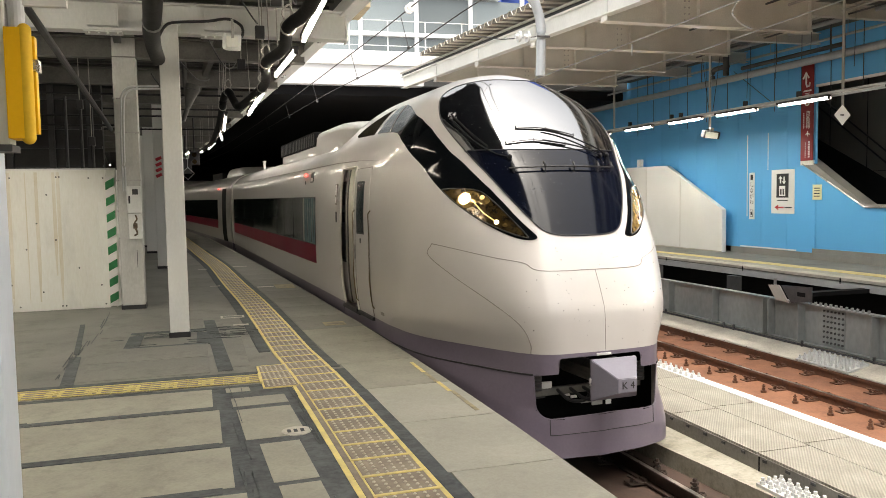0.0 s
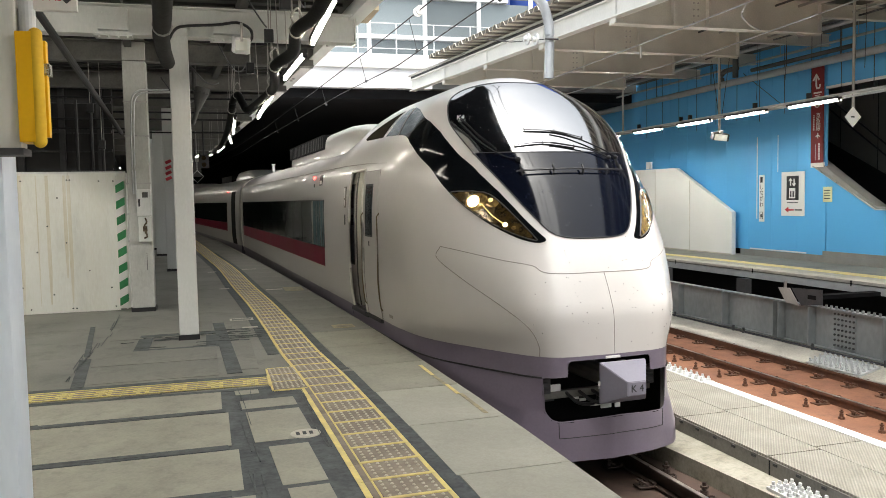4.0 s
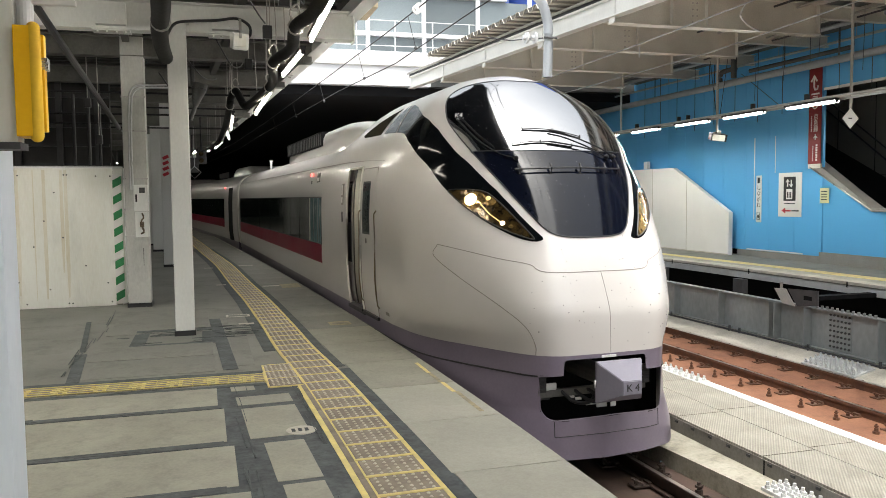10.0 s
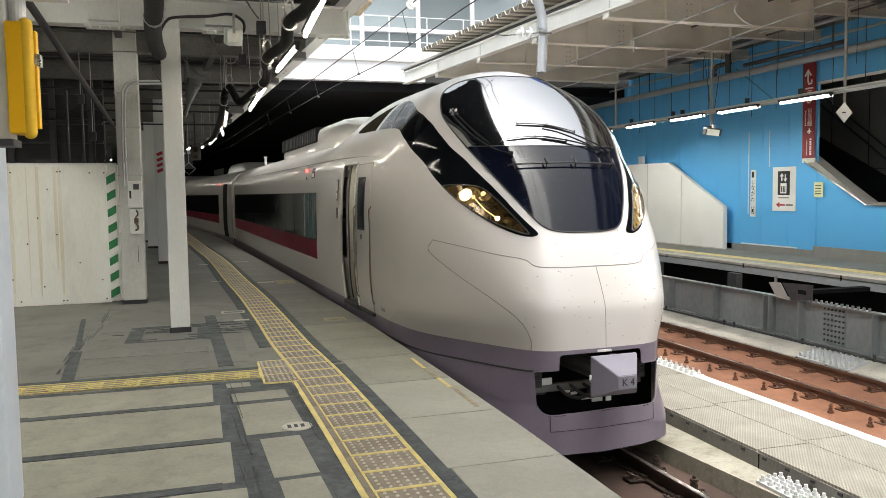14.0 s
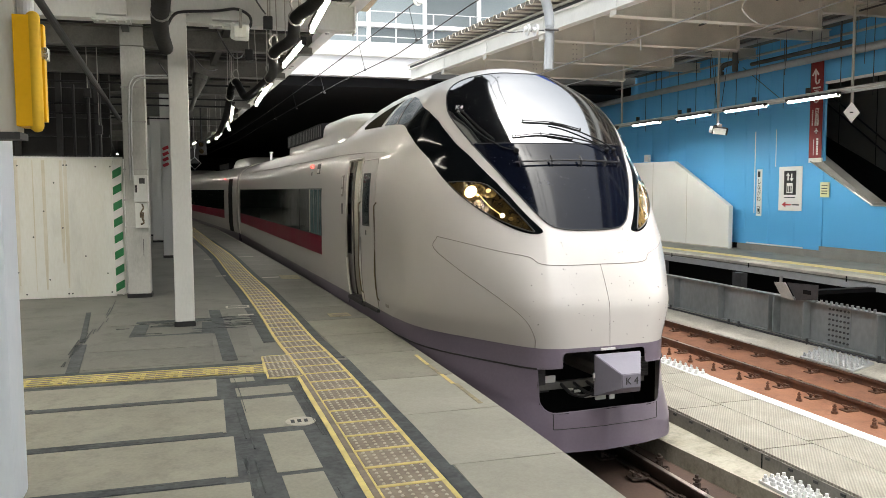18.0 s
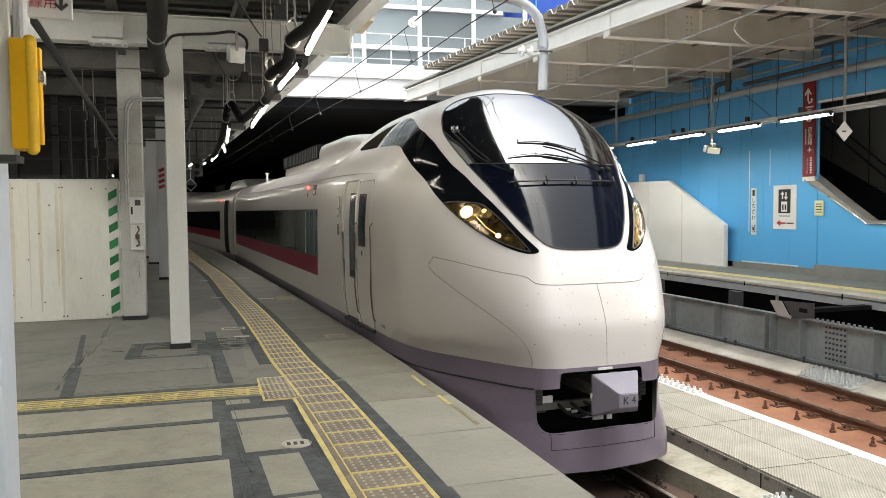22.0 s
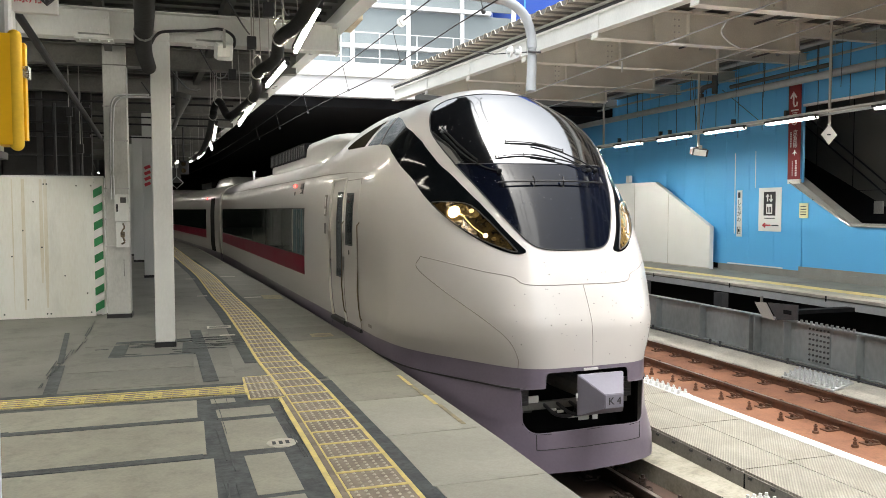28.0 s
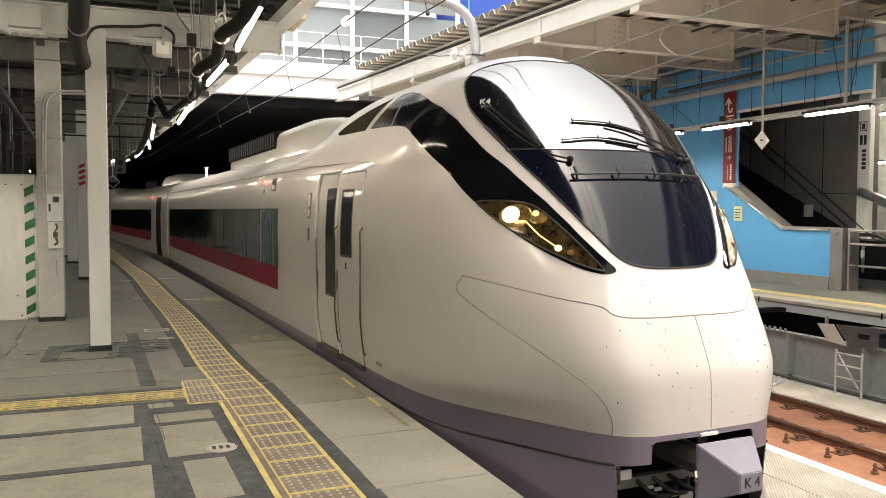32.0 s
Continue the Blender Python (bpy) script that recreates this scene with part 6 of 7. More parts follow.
part("white_notice_strip", box(nb(), 13.25, 13.272, 15.3, 17.3, .17, .20), M_PAPER, wall_blue)
parapet = bpy.data.objects["stair_parapet"]
bm = nb()
v = []
for x in (13.26, 13.56):
    v.append([bm.verts.new((x, y, z)) for y, z in ((15.1, 2.20), (13.3, 1.22), (12.05, 1.22), (12.05, 1.27), (13.28, 1.27), (13.9, 1.64), (15.1, 2.40))])
for k in range(7):
    bm.faces.new((v[0][k], v[0][(k + 1) % 7], v[1][(k + 1) % 7], v[1][k]))
bm.faces.new(v[0])
bm.faces.new(v[1][::-1])
part("coping", bm, M_SKIRTING, parapet, "dark sloping coping")
bm = nb()
tube(bm, [(13.25, 15.1, 2.19), (13.25, 13.3, 1.21), (13.25, 12.05, 1.21)], .018, 6)
part("coping_trim", bm, M_STEEL, parapet)
part("end_post", box(nb(), 13.28, 13.75, 11.74, 12.04, 0, 1.26, .01), M_STEEL, parapet, "brushed steel end post")
part("skirting", box(nb(), 13.275, 13.3, 12.05, 14.8, .0, .26), M_SKIRTING, parapet)
bm = nb()
box(bm, 13.305, 13.36, 11.2, 14.75, 3.95, 5.6)
tagged(part("wall_blue_header", bm, M_BLUE), "light blue wall above the stair opening", "wall", kind="structure")
tagged(part("header_trim", box(nb(), 13.28, 13.38, 11.2, 14.75, 3.90, 3.95), M_PAPER), "pale trim under the blue header", "trim", kind="structure")
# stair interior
# Steps take the near-black, so shade in the colour hides them.
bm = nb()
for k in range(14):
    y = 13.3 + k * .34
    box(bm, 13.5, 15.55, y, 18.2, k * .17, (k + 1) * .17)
tagged(part("staircase", bm, M_DARK), "staircase behind the blue parapet, coloured near-black as shade", "stairs", kind="structure")
for z in (0.0, .27):
    t = empty("handrail", label="dark handrail on brackets along stair wall", category="handrail", group="stair handrails")
    b = nb()
    tube(b, [(15.5, 12.2, .25 + z), (15.5, 17.6, 4.1 + z)], .022, 8)
    part("rail", b, M_BLACK, t)
    b = nb()
    for k in range(6):
        y = 12.6 + k * .95
        tube(b, [(15.5, y, .25 + z + (y - 12.2) * .713), (15.6, y, .18 + z + (y - 12.2) * .713)], .012, 6)
    part("bracket", b, M_BLACK, t)
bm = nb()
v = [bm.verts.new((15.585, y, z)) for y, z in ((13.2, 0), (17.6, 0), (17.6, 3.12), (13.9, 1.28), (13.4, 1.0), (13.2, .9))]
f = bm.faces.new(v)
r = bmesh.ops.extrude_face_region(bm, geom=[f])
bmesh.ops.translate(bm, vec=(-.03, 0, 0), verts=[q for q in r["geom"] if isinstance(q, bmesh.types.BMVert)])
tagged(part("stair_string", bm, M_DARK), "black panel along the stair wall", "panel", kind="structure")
bm = nb()
for k in range(8):
    box(bm, 15.588, 15.602, 13.2 + k * 1.2, 13.21 + k * 1.2, 0, 5.8)
box(bm, 15.588, 15.602, 13.2, 19, 2.02, 2.03)
part("panel_joint", bm, M_DARK, bpy.data.objects["stair_wall"])


def notice(name, y0, y1, z0, z1, x, m, label, category="notice"):
    t = empty(name, label=label, category=category)
    part("board", box(nb(), x - .012, x, min(y0, y1), max(y0, y1), z0, z1, .002), m, t)
    return t


WALLTURN = pose(0, 0, 0, 90, 0, -90)
t = notice("direction_sign", 14.77, 15.16, 2.26, 4.44, 13.25, M_RED, "tall wine-red direction sign with white writing", "sign")
bars = [(3.82, 3.855, 14.84, 15.08), (3.775, 3.788, 14.88, 15.04), (3.745, 3.755, 14.90, 15.02)]
bars += [(2.33 + k * .04, 2.355 + k * .04, 15.0, 15.015) for k in range(9)]
bars += [(2.33 + k * .055, 2.37 + k * .055, 14.87, 14.92) for k in range(7)]
bars += [(3.0 + k * .04, 3.025 + k * .04, 15.05, 15.08) for k in range(9)]
for z0, z1, y0, y1 in bars:
    part("print_bar", box(nb(), 13.23, 13.238, y0, y1, z0, z1), M_PAPER, t)
bm = nb()
tube(bm, [(13.235, 14.88, 4.02), (13.235, 14.90, 3.94), (13.235, 14.97, 3.93), (13.235, 15.0, 4.0), (13.235, 15.0, 4.24)], .022, 6)
tube(bm, [(13.235, 15.09, 4.12), (13.235, 15.0, 4.25), (13.235, 14.91, 4.12)], .022, 6)
part("arrow", bm, M_PAPER, t)
bm = nb()
tube(bm, [(13.235, 14.965 + .08 * math.cos(a * .5236), 3.60 + .09 * math.sin(a * .5236)) for a in range(13)], .014, 6)
box(bm, 13.23, 13.238, 14.91, 15.02, 3.585, 3.615)
part("roundel", bm, M_PAPER, t)
for k, ch in enumerate("京急線"):
    words("writing", ch, .15, M_PAPER, t, Matrix.Translation((13.234, 14.93, 3.31 - k * .135)) @ WALLTURN)
bm = nb()
tube(bm, [(13.235, 14.94, 2.81), (13.235, 14.94, 2.93)], .012, 6)
tube(bm, [(13.235, 14.88, 2.85), (13.235, 14.94, 2.89), (13.235, 15.0, 2.85)], .011, 6)
part("airport_symbol", bm, M_PAPER, t)
part("foot", box(nb(), 13.24, 13.3, 14.77, 15.16, 2.16, 2.26), M_CREAM, t)

t = notice("lift_sign", 15.37, 16.15, 1.04, 2.09, 13.272, M_PAPER, "white lift sign with black pictogram on blue wall", "sign")
part("pictogram", box(nb(), 13.25, 13.258, 15.56, 15.96, 1.42, 1.99), M_INK, t)
bm = nb()
box(bm, 13.244, 13.25, 15.66, 15.86, 1.46, 1.70)
for yy, d in ((15.82, 1), (15.70, -1)):
    box(bm, 13.244, 13.25, yy - .018, yy + .018, 1.76, 1.92)
    tube(bm, [(13.247, yy - .05, 1.84 + d * .03), (13.247, yy, 1.84 + d * .09), (13.247, yy + .05, 1.84 + d * .03)], .014, 5)
part("symbol", bm, M_PAPER, t)
bm = nb()
for k in range(3):
    box(bm, 13.24, 13.244, 15.69 + k * .055, 15.72 + k * .055, 1.49, 1.63)
part("figures_as_bars", bm, M_INK, t)
bm = nb()
box(bm, 13.25, 13.259, 15.58, 15.94, 1.345, 1.365)
box(bm, 13.25, 13.259, 15.45, 15.68, 1.17, 1.20)
part("small_print", bm, M_ASPHALT, t)
bm = nb()
tube(bm, [(13.255, 15.72, 1.185), (13.255, 15.96, 1.185)], .02, 5)
tube(bm, [(13.255, 15.90, 1.23), (13.255, 16.0, 1.185), (13.255, 15.90, 1.14)], .022, 5)
part("red_arrow", bm, M_INKRED, t)

t = notice("station_name_sign", 16.77, 16.965, .88, 2.05, 13.272, M_PAPER, "narrow white station name sign with vertical writing", "sign")
part("mark", box(nb(), 13.25, 13.258, 16.83, 16.91, 1.86, 2.0), M_INK, t)
for k, ch in enumerate("しながわ"):
    words("writing", ch, .145, M_INK, t, Matrix.Translation((13.255, 16.868, 1.74 - k * .145)) @ WALLTURN)
bm = nb()
tube(bm, [(13.255, 16.82, .95), (13.255, 16.92, .95), (13.255, 16.92, 1.12), (13.255, 16.82, 1.12), (13.255, 16.82, .95)], .008, 5)
box(bm, 13.25, 13.258, 16.845, 16.895, .99, 1.07)
part("symbol", bm, M_INK, t)
t = notice("wall_notice", 14.52, 14.79, 1.37, 1.71, 13.272, M_PALEY, "small pale yellow notice on blue wall")
bm = nb()
for k in range(4):
    box(bm, 13.25, 13.258, 14.57, 14.74, 1.44 + k * .06, 1.46 + k * .06)
part("print", bm, M_ASPHALT, t)
t = notice("wall_notice", 14.62, 14.9, 1.46, 1.76, 15.55, M_CONC, "small grey notice on dark stair wall")
t = notice("pillar_sign", 13.03, 13.32, 2.12, 3.9, 15.485, M_PAPER, "white vertical pillar sign with dark symbols", "sign")
bm = nb()
tube(bm, [(15.468, 13.10, 3.42), (15.468, 13.27, 3.42), (15.468, 13.27, 3.62), (15.468, 13.10, 3.62), (15.468, 13.10, 3.42)], .012, 5)
box(bm, 15.462, 15.474, 13.15, 13.22, 3.46, 3.58)
box(bm, 15.462, 15.474, 13.10, 13.165, 3.10, 3.32)
box(bm, 15.462, 15.474, 13.205, 13.27, 3.10, 3.32)
for k in range(5):
    box(bm, 15.462, 15.474, 13.11, 13.21, 2.55 + k * .095, 2.62 + k * .095)
part("print", bm, M_INK, t)
# steel barrier past the parapet
t = empty("steel_barrier", label="brushed steel tube barrier on opposite platform", category="barrier")
bm = nb()
for z in (.52, .95, 1.22):
    tube(bm, [(13.4, 11.68, z), (13.4, 8.0, z)], .024, 10)
part("rail", bm, M_STEEL, t, smooth=True)
for y in (11.68, 10.2, 8.7):
    part("post", cyl(nb(), (13.4, y, 0), (13.4, y, 1.24), .026), M_STEEL, t)
tagged(part("wall_inner", box(nb(), 18, 18.2, -20, 23, 0, 5), M_SKIRTING), "grey wall behind the steel barrier", "wall", kind="structure")
t = notice("wall_poster", 12.62, 12.82, .36, .84, 14.55, M_PAPER, "small white poster on a dark machine side")
part("print", box(nb(), 14.53, 14.54, 12.66, 12.78, .5, .7), M_INK, t)
# dark escalator end behind the barrier
t = empty("escalator", label="dark escalator end with black rounded handrail", category="escalator")
part("side", box(nb(), 14.6, 15.5, 9.0, 13.0, 0, .98, .02), M_DARK, t)
part("skirt", box(nb(), 14.57, 14.6, 9.0, 13.0, 0, .16), M_STEEL, t)
bm = nb()
tube(bm, curve_pts([(14.6, 13.0, 1.08), (14.6, 12.2, 1.10), (14.6, 11.8, 1.0), (14.6, 11.5, .8), (14.6, 11.4, .5), (14.6, 11.45, .2)], 6), .04, 8)
part("handrail", bm, M_BLACK, t, smooth=True)
part("post", box(nb(), 14.5, 14.54, 12.28, 12.33, .3, .86), M_STEEL, t)
part("button_box", box(nb(), 14.47, 14.5, 12.25, 12.32, .62, .78), M_CREAM, t)
bm = nb()
tube(bm, [(15.45, 13.2, 2.05), (15.3, 12.3, 1.75), (15.3, 9.0, .9)], .11, 12)
tagged(part("handrail", bm, M_STEEL, smooth=True), "thick brushed steel rail beyond the stair wall", "handrail")
pil = empty("pillar", label="pale panel-clad pillar at the stair end", category="pillar", kind="structure")
part("shaft", box(nb(), 15.49, 15.62, 13.02, 13.34, 0, 5.12, .01), M_CREAM, pil)

# white enclosure battens
enc = bpy.data.objects["stair_enclosure"]
bm = nb()
box(bm, 12.99, 13.0, 19.6, 19.61, 0, 2.0)
box(bm, 12.99, 13.0, 21.4, 21.41, 0, 2.38)
box(bm, 12.98, 13.0, 17.7, 24, 0, .03)
part("board_joint", bm, M_CONC, enc)
part("top_stub", box(nb(), 13.01, 13.11, 21.75, 21.95, 2.4, 2.62), M_RAMP, enc)


# ---- opposite canopy: edge beam, cross beams, ribbed roof edge ----
rc = empty("opposite_canopy_frame", label="white steel canopy frame over the far track", category="canopy", kind="structure")
def edge_piece(bm, x0, x1, z0, z1, y0=-8, y1=21.6):
    """A bar along the canopy's edge, offset sideways."""
    sweep(bm, [y0, y1], lambda y: RX(y) + x0, lambda y: RX(y) + x1, z0, z1)


bm = nb()
edge_piece(bm, .08, .10, 4.60, 4.92)
edge_piece(bm, .0, .18, 4.60, 4.622)
edge_piece(bm, .0, .18, 4.90, 4.922)
part("edge_beam", bm, M_WHITE, rc, "white edge beam")
bm = nb()
edge_piece(bm, .05, .08, 4.94, 5.0)
part("gutter_line", bm, M_UNDER, rc)
bm = nb()
edge_piece(bm, -.02, .02, 4.99, 5.03)
part("eaves_bar", bm, M_GREYW, rc)
for y in (2.6, 5.0, 7.45, 9.85, 12.25, 14.6, 17.05, 19.4):
    x0 = RX(y) + .1
    XB = 9.2 if y < 7 else 10.85
    b = nb()
    # tapered web, deeper beyond mid span
    for (xa, xb, za, zb) in ((x0, x0 + 1.0, 4.52, 4.52), (x0 + 1.0, XB, 4.52, 4.46)):
        v = [b.verts.new(c) for c in ((xa, y, za), (xb, y, zb), (xb, y, 5.05), (xa, y, 5.05))]
        f = b.faces.new(v)
        r = bmesh.ops.extrude_face_region(b, geom=[f])
        bmesh.ops.translate(b, vec=(0, .014, 0), verts=[q for q in r["geom"] if isinstance(q, bmesh.types.BMVert)])
    cb = part("cross_beam", b, M_BEAM, rc)
    part("bottom_flange", box(nb(), x0 - .04, XB, y - .10, y + .11, 4.497, 4.517), M_BEAM, cb)
    part("top_flange", box(nb(), x0, XB, y - .10, y + .11, 5.05, 5.07), M_BEAM, cb)
    part("end_plate", box(nb(), x0 - .03, x0 - .012, y - .10, y + .11, 4.51, 5.05), M_WHITE, cb)
    b = nb()
    for xx in (x0 + 1.1, 8.45, XB - .03):
        box(b, xx, xx + .014, y - .09, y, 4.52, 5.05)
    part("stiffener", b, M_BEAM, cb)
    b = nb()
    for i in range(2):
        for j in range(4):
            cyl(b, (8.2 + i * .09, y - .012, 4.60 + j * .11), (8.2 + i * .09, y, 4.60 + j * .11), .018, 6)
    part("bolt", b, M_GREYW, cb)
for y in (5.0, 7.45, 9.85, 12.25, 14.6, 17.05, 19.4):
    b = nb()
    i_beam(b, 10.86 if y > 7 else 9.21, 13.2, y, 4.80, 5.05, .07)
    part("outer_beam", b, M_BEAM, rc)
for x in (10.9, 12.0):
    part("tie_beam", box(nb(), x - .05, x + .05, -8, 22, 5.075, 5.115), M_BEAM, rc)
for k in range(6):
    b = nb()
    sweep(b, [-8, 22], lambda y: RX(y) + .45 + k * .75, lambda y: RX(y) + .53 + k * .75, 5.03, 5.11)
    part("purlin", b, M_BEAM, rc)
# zigzag roof edge, standing proud of the gutter
bm = nb()
y = -2.0
rows = []
k = 0
while y < 19.4:
    up = k % 4 in (1, 2)
    rows.append((y, 5.20 if up else 5.10))
    y += .07 if k % 2 == 0 else .10
    k += 1
for (ya, za), (yb2, zb) in zip(rows, rows[1:]):
    v = [bm.verts.new(c) for c in ((RX(ya) - .32, ya, za), (RX(yb2) - .32, yb2, zb), (RX(yb2) + 1.2, yb2, zb + .03), (RX(ya) + 1.2, ya, za + .03))]
    bm.faces.new(v)
bmesh.ops.remove_doubles(bm, verts=bm.verts[:], dist=.001)
r = bmesh.ops.extrude_face_region(bm, geom=bm.faces[:])
bmesh.ops.translate(bm, vec=(0, 0, .006), verts=[q for q in r["geom"] if isinstance(q, bmesh.types.BMVert)])
part("ribbed_sheet", bm, M_CONC, rc, "folded roof sheet edge")

# pipes along the blue wall
def pipe(pts, r, m, label, seg=12):
    return tagged(part("pipe", tube(nb(), pts, r, seg), m, smooth=True), label, "pipe", "pipes under the opposite canopy")


pipe([(12.5, 2, 4.33), (12.5, 30, 4.35)], .085, M_GALV, "thick grey pipe along the blue wall")
pipe([(12.4, 2, 5.0), (12.4, 30, 5.0)], .045, M_GALV, "thin grey pipe under the canopy")
pipe([(12.9, 13.6, 4.62), (12.9, 16.8, 4.62)], .05, M_ROOFIN, "short dark grey pipe beside the wall")
pipe(curve_pts([(12.5, 16.9, 5.05), (12.5, 16.9, 4.7), (12.5, 16.9, 4.45)], 3), .07, M_ROOFIN, "dark grey pipe branch dropping from canopy")
pipe(curve_pts([(12.55, 17.5, 4.40), (12.55, 17.5, 4.62), (12.55, 17.3, 4.68), (12.55, 16.9, 4.68)], 4), .06, M_ROOFIN, "dark grey pipe elbow beside the wall")
bm = nb()
for k in range(16):
    y = 8.5 + k * .85
    tube(bm, [(12.62, y, 3.4 if k % 3 else 3.3), (12.62, y, 5.08)], .008, 5)
for y in (13.5, 15.1, 17.9, 20.5):
    tube(bm, [(12.5, y, 4.25), (12.5, y, 5.1)], .012, 5)
tube(bm, [(12.4, 15.0, 3.5), (12.5, 16.6, 4.5)], .008, 5)
tagged(part("hanger_rods", bm, M_UNDER), "thin dark hanger rods under the canopy", "rods", kind="structure")

for y, x in ((16.1, 11.5), (9.95, 11.24)):
    t = empty("stay_wires", label="pair of thin dark stay wires beside a drop rod", category="wire", group="stay wires")
    for d in (-.34, .34):
        part("wire", tube(nb(), [(x, y + d, 4.75), (x, y + d * .2, 3.45)], .007, 5), M_UNDER, t)
# lamp rail over the opposite platform
lr = empty("lamp_rail", label="white steel lamp rail hung over opposite platform", category="rail")
part("rail", box(nb(), 11.18, 11.30, 4, 24, 3.335, 3.41), M_WHITE, lr)
part("conduit", tube(nb(), [(11.15, 4, 3.375), (11.15, 24, 3.375)], .022, 8), M_PLATE, lr, smooth=True)
part("tray", box(nb(), 11.16, 11.20, 4, 24, 3.30, 3.335), M_STEEL, lr)
for y in (6.2, 9.95, 20.2):
    part("drop_rod", cyl(nb(), (11.24, y, 3.39), (11.24, y, 5.12), .03), M_GREYW, lr)
for y in (8.9, 12.9, 14.5, 16.9, 17.3, 19.3):
    part("clamp", box(nb(), 11.2, 11.28, y, y + .06, 3.39, 3.52), M_BLACK, lr)
for y0, lit in ((5.5, True), (7.5, True), (9.35, True), (12.0, True), (14.0, True), (15.9, True), (18.0, True), (20.2, True)):
    tube_lamp(11.1, y0, y0 + 1.35, 3.28, 0, lit, 3.36, "lit white tube lamp under steel rail", "tube lamps over the opposite platform", M_TUBE2, .055, .021, lip=.022)
# Unseen lamps added behind the camera, to light the opposite platform.
for yy in (-10, -7, -4, -1, 1.5):
    tube_lamp(11.1, yy, yy + 1.35, 3.28, 0, True, 5.15, "lit white tube lamp under steel rail", "tube lamps over the opposite platform", M_TUBE2, .055, .021, lip=.022)
for yy, zz in ((13.2, 3.95), (11.0, 3.95), (13.4, 2.78), (8.0, 3.95)):
    tube_lamp(17.0, yy, yy + 1.3, zz, 0, True, 5.15, "lit white tube lamp in the far passage", "tube lamps in the passage", M_TUBE2)
t = empty("diamond_sign", label="white diamond stop sign on a hanging rod", category="sign")
part("rod", cyl(nb(), (11.2, 11.78, 2.95), (11.2, 11.78, 5.1), .025), M_GREYW, t)
part("plate", box(nb(), -.13, .13, -.006, .006, -.13, .13, .002, Matrix.Translation((11.17, 11.75, 2.94)) @ pose(0, 0, 0, 0, 45, 0) @ pose(0, 0, 0, 0, 0, 0)), M_PAPER, t)
part("print", box(nb(), -.05, .03, -.009, -.007, -.012, .012, 0, Matrix.Translation((11.17, 11.75, 2.94))), M_ASPHALT, t)
t = empty("camera_box", label="small black camera box with cream cover on drop rod", category="camera")
part("rod", cyl(nb(), (11.5, 16.14, 3.0), (11.5, 16.14, 5.1), .03), M_GREYW, t)
b = nb()
tilt = Matrix.Translation((11.5, 16.1, 2.93)) @ pose(0, 0, 0, 14, 6, -12)
box(b, -.19, .19, -.085, .12, -.085, .085, .02, tilt)
case = part("case", b, M_BLACK, t, "black camera housing")
part("front_cover", box(nb(), -.17, .13, -.108, -.087, -.075, .07, .006, tilt), M_CREAM, case, "cream front cover")
part("clamp", box(nb(), -.04, .04, -.03, .03, .086, .16, .008, tilt), M_GREYW, t)
b = nb()
box(b, .16, .20, -.08, .08, -.06, .06, .005, Matrix.Translation((11.5, 16.1, 2.93)) @ pose(0, 0, 0, 10, 8, 20))
part("lens_hood", b, M_BLACK, t)
part("bracket", box(nb(), 11.44, 11.56, 16.08, 16.2, 3.0, 3.06), M_UNDER, t)

# ---- bent steel pipe post with insulators ----
t = empty("gantry_pipe", label="galvanised bent gantry pipe with white insulators", category="gantry")
bm = nb()
tube(bm, curve_pts([(5.78, 13.0, 3.68), (5.80, 13.0, 4.3), (5.78, 13.0, 4.66), (5.66, 13.0, 4.98), (5.40, 13.0, 5.18), (5.0, 13.0, 5.25), (3.6, 13.0, 5.28), (1.0, 13.0, 5.28)], 6), .085, 16)
part("pipe", bm, M_GALV, t, smooth=True)
bm = nb()
tube(bm, [(5.68, 12.9, 4.35), (5.92, 12.9, 4.35)], .02, 6)
tube(bm, [(5.70, 13.0, 4.36), (5.1, 13.05, 4.30), (4.7, 13.2, 4.36)], .010, 6)
part("clamp", bm, M_UNDER, t)
for x in (5.56, 5.40):
    bm = nb()
    cyl(bm, (x, 13.0, 4.35), (x - .03, 13.0, 4.35), .10, 16)
    cyl(bm, (x - .03, 13.0, 4.35), (x - .09, 13.0, 4.35), .045, 12)
    part("insulator", bm, M_PLATE, t, "white disc insulator", smooth=True)

# overhead wires
def track_x(y):
    return 3.62 + bend(y)


def wire(name, pts, r, label):
    return tagged(part(name, tube(nb(), pts, r, 6), M_GALV if name == "feeder_wire" else M_BLACK), label, "wire", "overhead wires")


wire("contact_wire", [(track_x(y) - .05 + .1 * math.sin(y), y, 4.0) for y in (-20, 0, 6, 10, 14, 18, 24, 30, 40, 60)], .009, "black overhead contact wire above the track")
mw = wire("messenger_wire", [(track_x(y) - .15, y, z) for y, z in ((-20, 4.75), (0, 4.68), (9, 4.55), (14, 4.5), (20, 4.45), (30, 4.35), (40, 4.3), (60, 4.3))], .010, "black overhead messenger wire above the track")
for y in (9.2, 12.6, 16, 20, 24, 28):
    bm = nb()
    tube(bm, [(track_x(y) - .15, y, 4.5), (track_x(y) - .03, y, 4.01)], .006, 5)
    ball(bm, (track_x(y) - .03, y, 4.01), .03, 8)
    part("dropper", bm, M_UNDER, mw)
for y in (12.0, 12.14):
    bm = nb()
    cyl(bm, (track_x(y) - .15, y, 4.52), (track_x(y) - .15, y + .03, 4.52), .075, 14)
    part("insulator", bm, M_PAPER, mw, "white disc insulator", smooth=True)
wire("feeder_wire", [(8.0, 8.0, 4.55), (7.6, 12, 4.35), (7.3, 17, 4.2), (6.8, 26, 4.1), (5.5, 45, 4.1)], .012, "thin grey overhead wire above the far track")
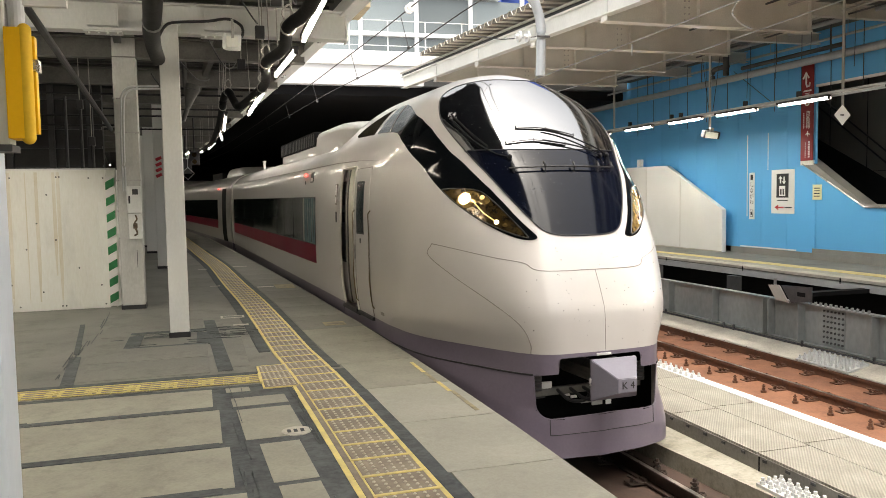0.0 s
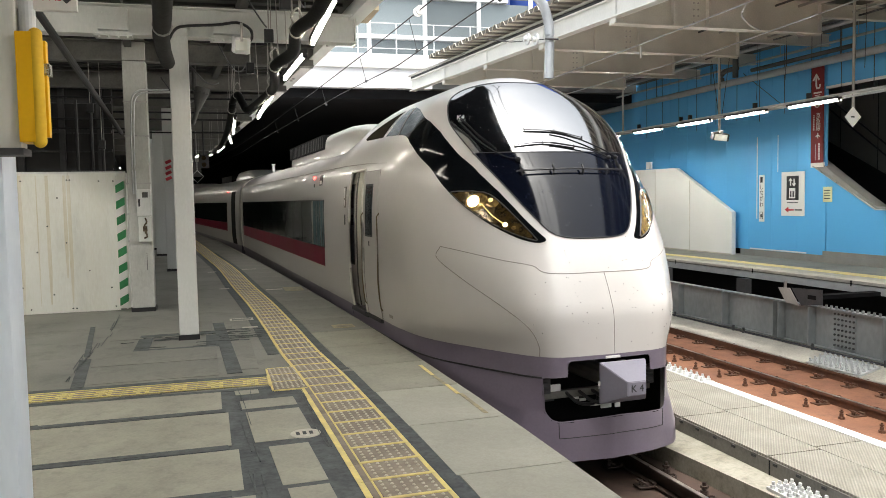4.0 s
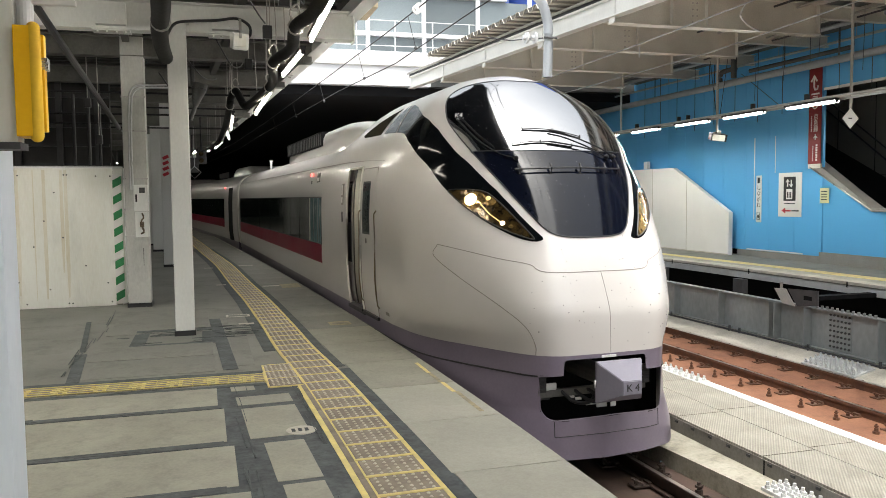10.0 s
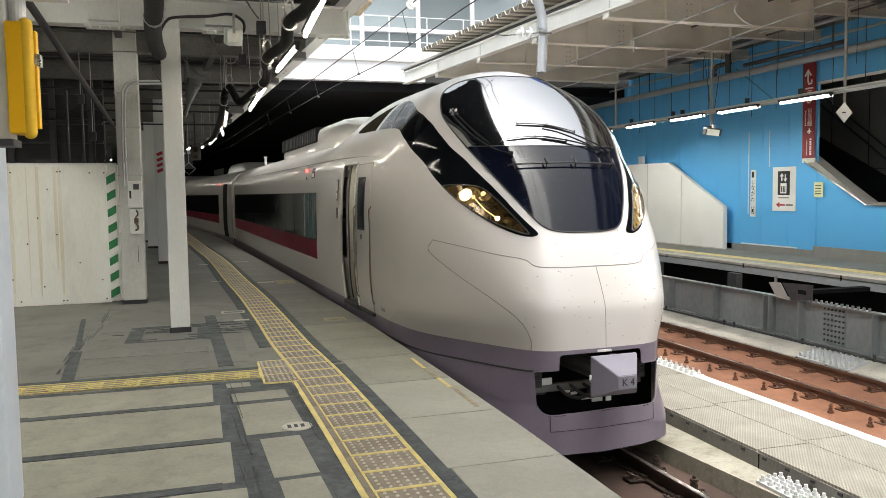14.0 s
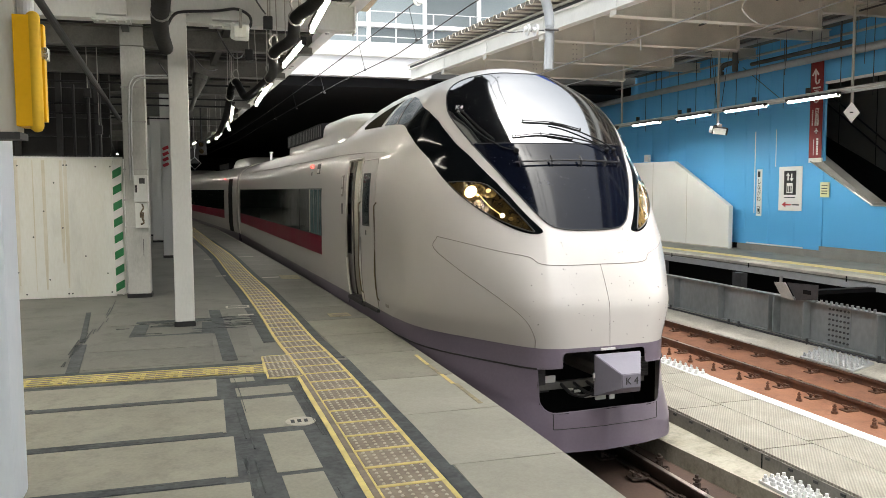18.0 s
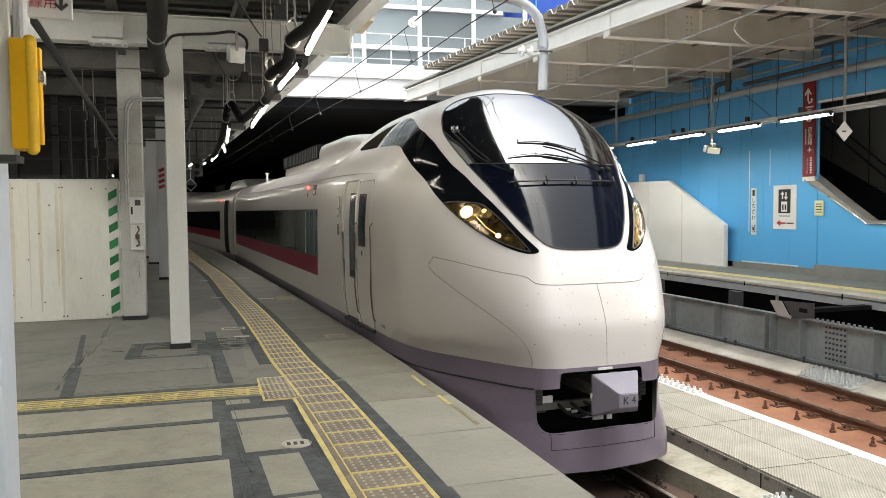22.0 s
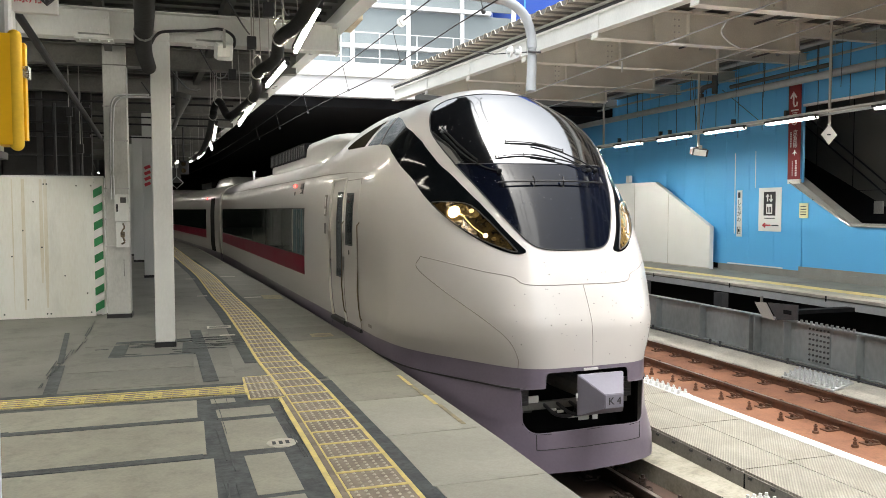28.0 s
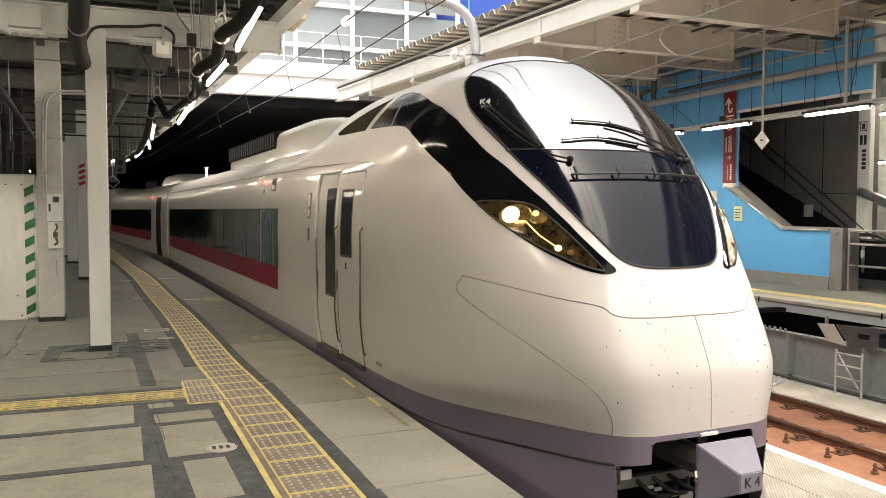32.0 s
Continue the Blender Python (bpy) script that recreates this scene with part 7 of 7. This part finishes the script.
fw = wire("feeder_wire", [(9.3, 7.45, 4.50), (8.4, 12, 4.05), (7.9, 17, 3.95), (7.3, 26, 3.9), (6.0, 45, 3.9)], .010, "thin grey overhead wire above the far track")
bm = nb()
tube(bm, curve_pts([(8.05, 10.6, 4.55), (7.95, 10.6, 4.35), (8.1, 10.6, 4.2), (8.3, 10.6, 4.12)], 5), .015, 6)
part("jumper", bm, M_PLATE, fw)
part("clamp", tube(nb(), [(7.66, 13.1, 4.32), (7.66, 13.1, 4.12)], .018, 6), M_PLATE, fw)

# ---- concourse front: terrace, railing, glazed wall ----
deck = bpy.data.objects["concourse_deck"]
part("kerb", box(nb(), -14, 6.45, 22.92, 23.0, 5.45, 5.78), M_WPAINT, deck)
bm = nb()
for z in (6.05, 6.4, 6.78):
    tube(bm, [(-2, 23.1, z), (12, 23.1, z)], .013, 6)
for k in range(12):
    tube(bm, [(-1.5 + k * 1.15, 23.1, 5.75), (-1.5 + k * 1.15, 23.1, 6.78)], .022, 6)
tagged(part("terrace_railing", bm, M_PLATE), "thin pale steel railing on the terrace", "railing")
fac = empty("glazed_facade", label="white station facade with large glass panes", category="facade", kind="structure")
part("wall", box(nb(), -6, 10.5, 27.3, 27.6, 5.75, 14), M_FACW, fac)
pane = mesh_of("pane", box(nb(), -.95, .95, -.02, .02, -.62, .62), M_FACGL)
for i in range(8):
    for j in range(5):
        piece("pane", pane, fac, pose(-3.6 + i * 2.0, 27.28, 6.52 + j * 1.42))
mull = mesh_of("mullion", box(nb(), -.07, .07, -.06, .06, -4, 4), M_FACW)
for i in range(9):
    piece("mullion", mull, fac, pose(-4.6 + i * 2.0, 27.22, 9.7))
trans = mesh_of("transom", box(nb(), -8, 8, -.06, .06, -.07, .07), M_FACW)
for j in range(6):
    piece("transom", trans, fac, pose(2.5, 27.2, 5.82 + j * 1.42))
part("sill_band", box(nb(), -6, 10.5, 27.0, 27.25, 6.3, 6.62), M_FACW, fac)
tagged(part("blue_building", box(nb(), 10.9, 20, 28, 34, 5.75, 20), M_FACBL), "deep blue panel clad building above the canopy", "building", kind="structure")
part("panel_joint", box(nb(), 12.15, 12.2, 27.96, 28.0, 5.75, 20), M_BLUE, bpy.data.objects["blue_building"])
bm = nb()
box(bm, 6.35, 7.9, 22.7, 22.9, 5.35, 5.80)
lv = tagged(part("louvre_box", bm, M_FACW), "small white louvred box at canopy end", "louvre")
bm = nb()
for k in range(9):
    box(bm, 6.42 + k * .16, 6.50 + k * .16, 22.66, 22.70, 5.40, 5.72)
part("louvre", bm, M_WPAINT, lv)
# timber edge of a neighbouring roof above the left canopy
t = empty("upper_roof_edge", label="stepped timber edge of the upper roof", category="roof edge")
for k in range(3):
    part("board", box(nb(), 1.9, 2.76 - k * .14, 13.0, 14.0 - k * .35, 4.72 + k * .13, 4.82 + k * .13), M_TIMBER, t)
# dark building sides that close the hall
tagged(part("wall_right", box(nb(), 24, 24.3, -25, 78, -1.5, 5.2), M_SKIRTING), "grey outer wall of the far platform", "wall", kind="structure")

# conduits, cable trays and drop wires under the opposite canopy
for x, y0, y1, z, r, mm in ((11.6, 3, 21, 4.95, .022, M_GREYW), (11.75, 3, 21, 4.90, .018, M_UNDER), (12.75, 6, 24, 4.78, .03, M_GALV), (9.9, 3, 16, 4.98, .02, M_UNDER), (10.4, 3, 19, 5.0, .025, M_GREYW)):
    b = tube(nb(), [(x, y0, z), (x, (y0 + y1) / 2, z - .02), (x, y1, z)], r, 6)
    y = y0 + .4
    while y < min(y1, 22.5):
        tube(b, [(x, y, z), (x, y, 5.14)], .007, 5)
        y += 2.3
    tagged(part("pipe", b, mm), "thin conduit run on rods under the canopy", "pipe", "pipes under the opposite canopy")
for k in range(12):
    y = 6.6 + k * .8
    x = 10.2 + (k * 37 % 23) * .11
    z = 4.1 - (k * 29 % 7) * .1
    tagged(part("drop_wire", tube(nb(), [(x, y, 5.14), (x + .03, y + .02, (5.1 + z) / 2), (x - .01, y, z)], .005, 5), M_UNDER), "thin dark wire hanging below the canopy", "wire", "wires under the opposite canopy")
for y, x in ((8.3, 11.6), (11.0, 11.9)):
    bt = empty("cable_tray", label="short dark steel cable tray under canopy", category="cable tray", group="cable trays")
    part("tray", box(nb(), x - .35, x + .35, y - .04, y + .04, 4.74, 4.79), M_UNDER, bt)
    for xx in (x - .3, x + .3):
        part("rod", cyl(nb(), (xx, y, 4.79), (xx, y, 5.13), .010, 6), M_GREYW, bt)


# ---- what moves ----
def motions():
    s = ((0, 0), (28.4, 0), (28.7, 0.01), (29, 0.035), (29.5, 0.125), (30, 0.32), (30.5, 0.62), (31, 1.07), (31.5, 1.64), (32, 2.36))
    for c, x, y, turn, k in ((car1, 3.58, 6.4, 3.1, 0.03), (car2, 2.36, 28.25, 6.3, 0.075), (car3, 0.05, 49.0, 9.5, 0.13)):
        walk(c, [(t, pose(x + k * d, y - d, 0, 0, 0, turn - 0.1 * d)) for t, d in s])
    walk(sliding, [(t, pose(-i + 0.05, d, 0)) for t, d, i in ((0, .66, 0.0), (19.5, .66, 0.0), (19.9, .55, 0.0), (20.4, .40, 0.0), (20.8, .22, 0.0), (21.1, .06, 0.0), (21.4, 0, 0.03), (21.8, 0, 0.05), (32, 0, 0.05))])


motions()
